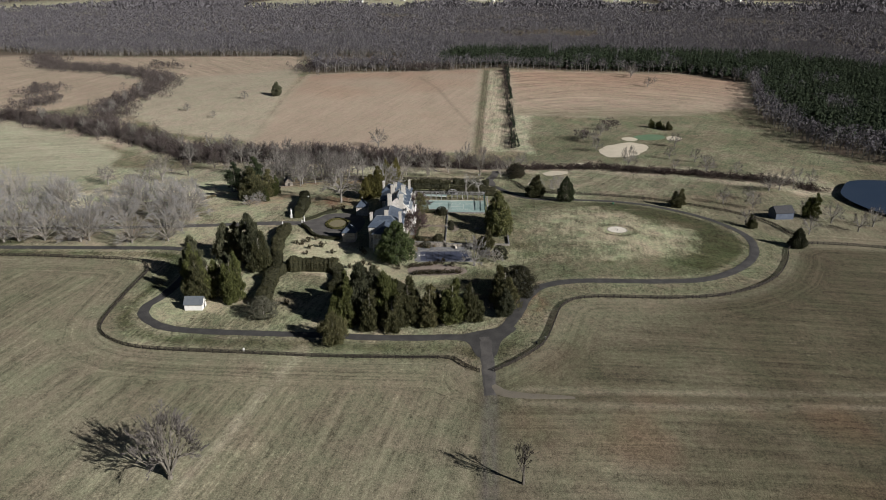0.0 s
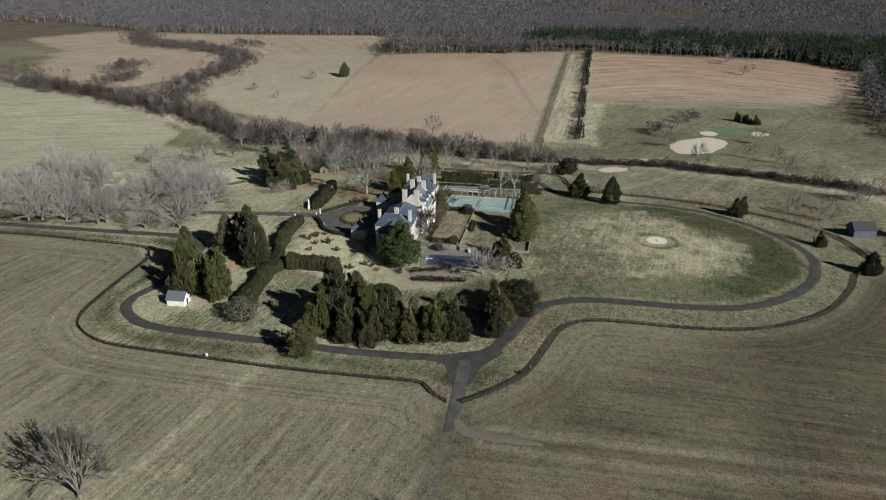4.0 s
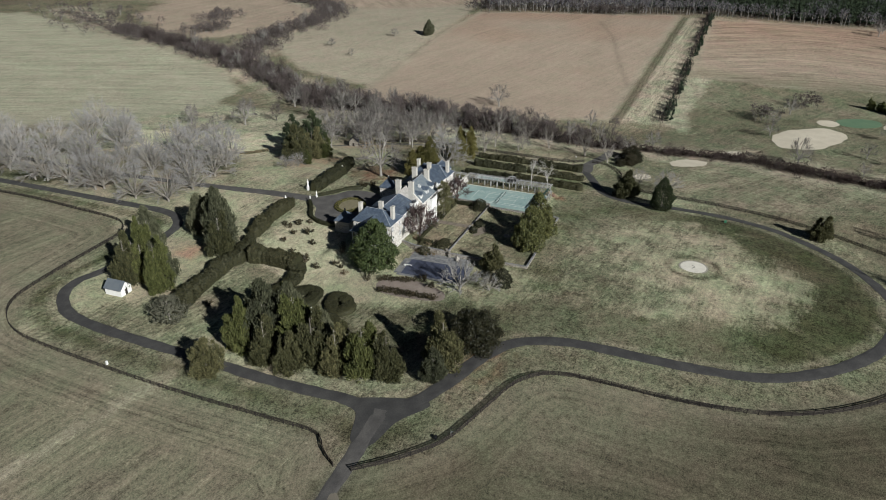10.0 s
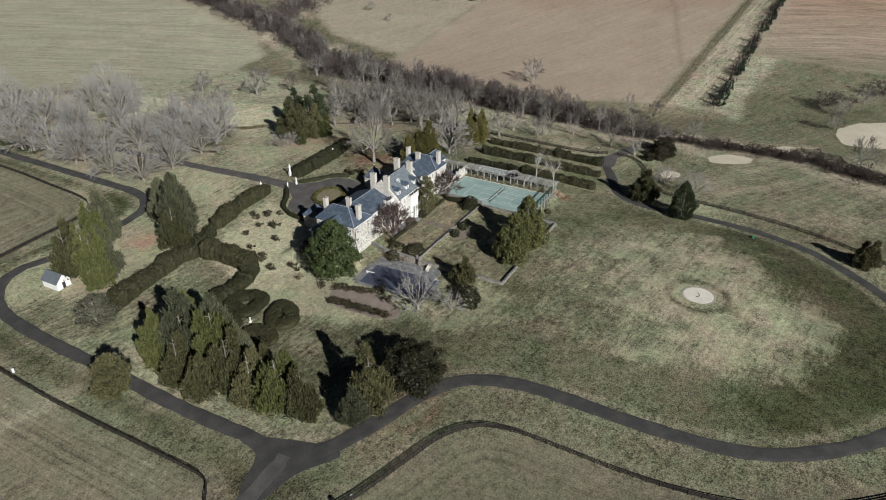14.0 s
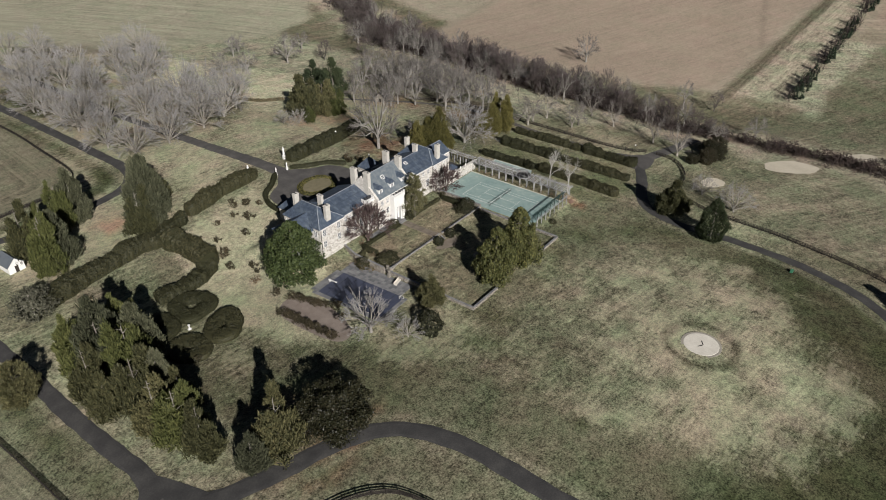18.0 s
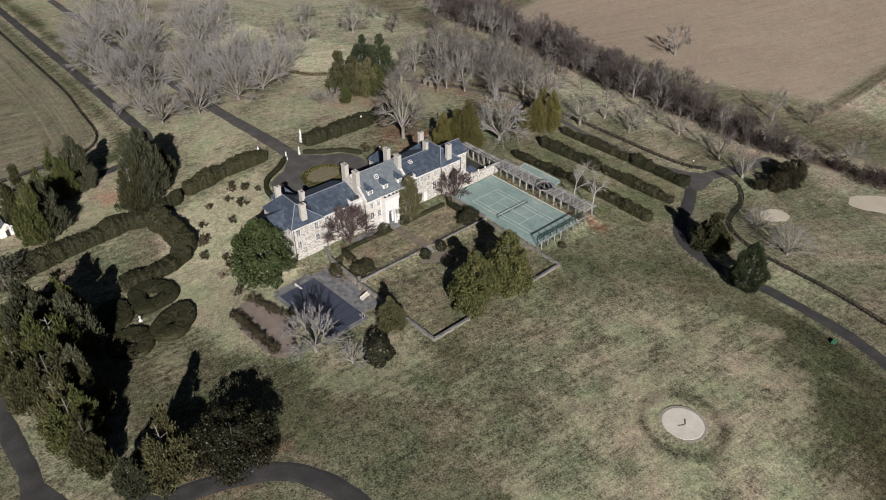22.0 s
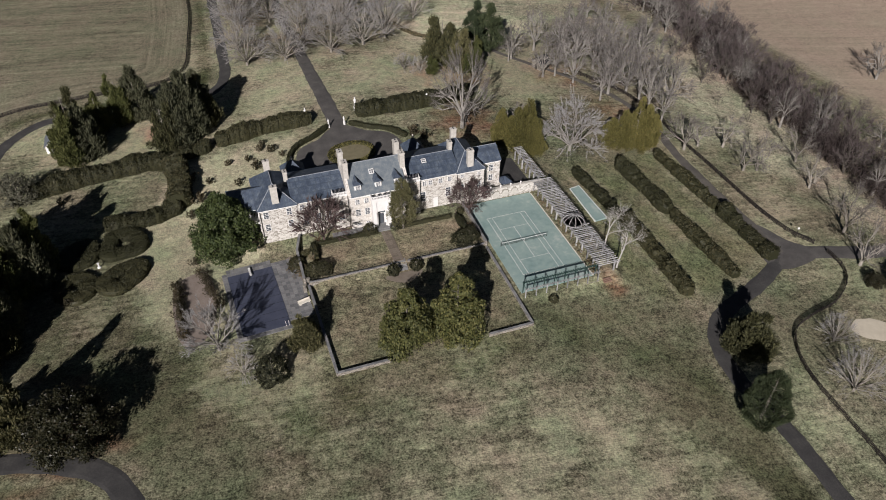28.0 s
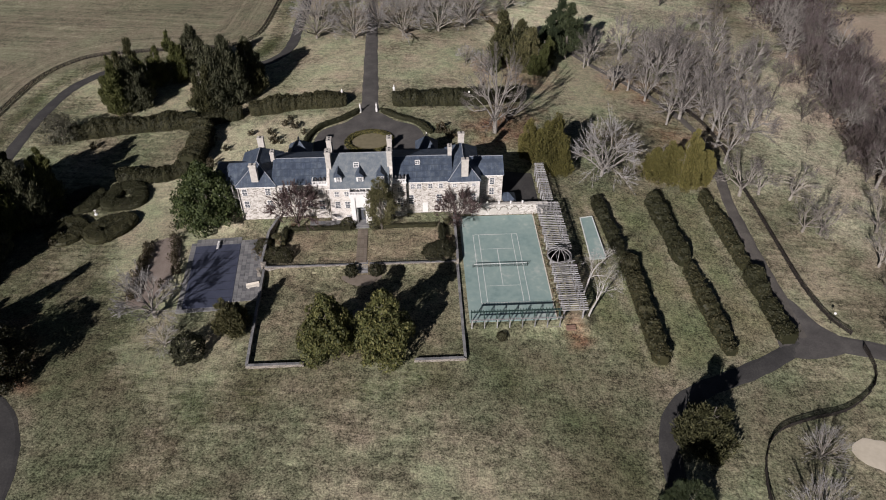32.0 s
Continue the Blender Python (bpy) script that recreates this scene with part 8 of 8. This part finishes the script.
lv, lf = leaf_cloud(rngp, vine_c, np.tile((0, 0, 1.0), (260, 1)), .2, 4, .8)
part("dry_vine", link_mesh("dry_vine", lv.tolist(), lf.tolist(), DRY), DRY, perg, "dry climber at the pergola's foot")
p2 = thing("walk_pergola", Matrix.Translation((14.6, 29, 0)), "narrow timber pergola behind the court", "pergola")
for k in range(7):
    for x in (-.85, .85):
        part("post", PPOST, PERGOLA, p2).location = (x, -7.5 + k * 2.6, gz(14.6, 29))
for x in (-.85, .85):
    part("beam", boxed(x - .07, x + .07, -8, 9, 2.9, 3.1), PERGOLA, p2)
SRAFT = shared("rafter", boxed(-1.3, 1.3, -.06, .06, -.1, .1), PERGOLA)
for k in range(22):
    part("rafter", SRAFT, PERGOLA, p2).location = (0, -7.8 + k * .78, 3.2)

# green arcade along the court's south end
GREEN = material("dark_green_paint", [(0.02, 0.045, 0.04), (0.035, 0.065, 0.058)], 1.0, .6, vary=.3)
arc = thing("court_arcade", Matrix.Translation((1, -17.6, 0)), "dark green trellis arcade closing the tennis court", "arcade")
for k in range(8):
    x = -9.2 + k * 2.72
    part("post", boxed(x - .09, x + .09, .1, .28, -1, 3.0), GREEN, arc)
    part("outer_post", boxed(x - .1, x + .1, -1.5, -1.3, -1.6, 2.2), PERGOLA, arc)
    part("strut", prism([(x - .05, -1.4, 2.1), (x + .05, -1.4, 2.1), (x + .05, .2, 2.95), (x - .05, .2, 2.95), (x - .05, -1.4, 2.22), (x + .05, -1.4, 2.22), (x + .05, .2, 3.07), (x - .05, .2, 3.07)], [(3, 2, 1, 0), (4, 5, 6, 7), (0, 1, 5, 4), (2, 3, 7, 6), (0, 4, 7, 3), (1, 2, 6, 5)]), GREEN, arc)
part("beam", boxed(-9.4, 10.2, .1, .3, 3.0, 3.22), GREEN, arc)
part("outer_beam", boxed(-9.4, 10.2, -1.48, -1.32, 2.2, 2.34), PERGOLA, arc)
part("plinth", boxed(-9.5, 10.3, -1.6, -1.2, -1.6, -.55), WALLRUBBLE, arc)
TOOTH = shared("rafter_end", boxed(-.07, .07, -.35, .55, 3.22, 3.36), GREEN)
STUB = shared("rafter_stub", boxed(-.06, .06, -1.75, -1.05, 2.34, 2.44), PERGOLA)
for k in range(32):
    part("rafter_end", TOOTH, GREEN, arc).location = (-9.2 + k * .62, 0, 0)
    part("rafter_stub", STUB, PERGOLA, arc).location = (-9.2 + k * .62, 0, 0)

# blue-green games strip
gs = thing("games_strip", Matrix.Translation((24.6, 11.2, gz(24.6, 11.2))), "narrow blue-green games court with pale edges", "games court")
part("surface", prism([(-1.7, 7.6, -1.6), (1.5, 8.2, -1.6), (1.6, -7.6, -1.6), (-2.2, -8.2, -1.6), (-1.7, 7.6, .35), (1.5, 8.2, .35), (1.6, -7.6, .35), (-2.2, -8.2, .35)], [(0, 1, 2, 3), (4, 5, 6, 7), (0, 1, 5, 4), (1, 2, 6, 5), (2, 3, 7, 6), (3, 0, 4, 7)]), COURT, gs)
for a, c in (((-1.7, 7.6), (1.5, 8.2)), ((1.5, 8.2), (1.6, -7.6)), ((-1.7, 7.6), (-2.2, -8.2))):
    d = Vector((c[0] - a[0], c[1] - a[1], 0))
    bm = boxed(0, d.length, -.12, .12, -1, .42)
    bmesh.ops.transform(bm, matrix=Matrix.Translation((*a, 0)) @ d.to_track_quat("X", "Z").to_matrix().to_4x4(), verts=bm.verts)
    part("edging", bm, LINE, gs)

# ---- lawn circle, bunkers, lamps, markers, statues ----
pad = thing("landing_pad", Matrix.Translation((-32.4, -80.3, gz(-32.4, -80.3))), "round pale concrete pad in the lawn", "pad")
part("slab", lathe([(4.3, -.5), (4.3, .10), (4.2, .14)], 40), CONCRETE, pad)
part("rim", lathe([(4.9, -.5), (4.9, .07), (4.86, .09)], 40), material("grey_concrete", [(0.27, 0.25, 0.21), (0.36, 0.33, 0.28)], .6, .9), pad)
for k in (-1, 1):
    part("mark", boxed(-.75, .75, -.12, .12, .141, .15), IRON, pad).matrix_local = pose(k * .7, 0, 0, 0, 0, k * 35)
for name, poly in (("bunker", [(100, -60), (108, -60), (116.5, -66), (117.5, -76), (110, -77), (101, -69), (98, -63)]), ("bunker", [(64, -47.5), (67, -45.6), (71, -46.8), (73.5, -49), (73, -52.5), (69, -53.4), (65.4, -52), (63.4, -50)]), ("bunker", [(136, -82), (142, -83), (147, -90), (143, -95), (137, -91)]), ("bunker", [(158, -116), (170, -108), (184, -112), (198, -124), (206, -140), (196, -148), (178, -146), (160, -132)]), ("bunker", [(214, -136), (222, -136), (226, -143), (218, -148), (211, -143)]), ("bunker", [(214, -172), (222, -172), (228, -178), (220, -184), (213, -179)])):
    patch(name, poly, SAND, "pale sand golf bunker", "bunker", lift=.14, dome=-.02, kind="", ragged=.45)
patch("putting_green", [(222, -146), (230, -149), (235, -160), (232, -170), (222, -171), (215, -162), (215, -151)], PUTTING, "smooth green putting green", "green", lift=.13, kind="")


def globe_lamp(x, y, h):
    l = thing("globe_lamp", Matrix.Translation((x, y, gz(x, y))), "lamp post with a round white globe", "lamp")
    part("post", lathe([(.14, -.3), (.12, .2), (.06, .4), (.05, h)], 8), IRON, l)
    bm = bmesh.new()
    bmesh.ops.create_icosphere(bm, subdivisions=2, radius=.32, matrix=Matrix.Translation((0, 0, h + .25)))
    part("globe", bm, WHITE, l)


for x, y, h in ((74.5, -15.7, 3.0), (-1.6, 75.0, 4.4)):
    globe_lamp(x, y, h)
for x, y in ((-142.4, -34.6), (-150, 65.3)):
    mk = thing("marker_post", Matrix.Translation((x, y, gz(x, y))), "short white marker by the fence", "marker")
    part("post", boxed(-.25, .25, -.25, .25, -.3, 1.0, bevel=.03), WHITE, mk)
    part("cap", boxed(-.3, .3, -.3, .3, 1.0, 1.12, bevel=.03), WHITE, mk)
bx = thing("utility_box", Matrix.Translation((-144.5, -31.3, gz(-144.5, -31.3))), "small dark utility box in the grass", "box")
part("body", boxed(-.4, .4, -.3, .3, -.1, .7, bevel=.04), IRON, bx)
part("lid", boxed(-.44, .44, -.34, .34, .7, .78, bevel=.02), IRON, bx)
BOXGREEN = material("utility_green_paint", [(0.04, 0.15, 0.085), (0.06, 0.2, 0.11)], 1.0, .6)
bx = thing("utility_box", Matrix.Translation((20.3, -89, gz(20.3, -89))), "small green utility box by the road", "box")
part("body", boxed(-.7, .7, -.4, .4, -.1, .6, bevel=.04), BOXGREEN, bx)
part("lid", boxed(-.74, .74, -.44, .44, .6, .68, bevel=.02), BOXGREEN, bx)
for x, y, h in ((-25.0, 78.6, 4.9), (-41.4, 78.8, 4.2), (-30.5, 71.0, 3.1), (-35.5, 71.0, 3.1)):
    k = h / 5.3
    bm = boxed(-.5 * k, .5 * k, -.5 * k, .5 * k, -.3, 1.5 * k, bevel=.05)
    box(bm, -.6 * k, .6 * k, -.6 * k, .6 * k, 1.5 * k, 1.7 * k, bevel=.04)
    m2 = lathe([(.42 * k, 1.7 * k), (.46 * k, 2.2 * k), (.34 * k, 3.1 * k), (.48 * k, 4.0 * k), (.42 * k, 4.45 * k), (.15 * k, 4.6 * k), (.2 * k, 4.8 * k), (.2 * k, 5.1 * k), (.06 * k, 5.3 * k)], 10)
    tmp = bpy.data.meshes.new("tmp")
    m2.to_mesh(tmp)
    m2.free()
    bm.from_mesh(tmp)
    bpy.data.meshes.remove(tmp)
    s = part("statue", bm, MARBLE)
    s.location = (x, y, gz(x, y))
    tagged(s, "white marble statue on a pedestal beside the drive", "statue", "drive statues")
s = part("sundial", lathe([(.5, -.2), (.5, .15), (.2, .3), (.16, 1.1), (.34, 1.3), (.34, 1.4)], 10), MARBLE)
s.location = (-103.5, 28.4, gz(-103.5, 28.4))
tagged(s, "pale stone pedestal in the box garden", "pedestal")
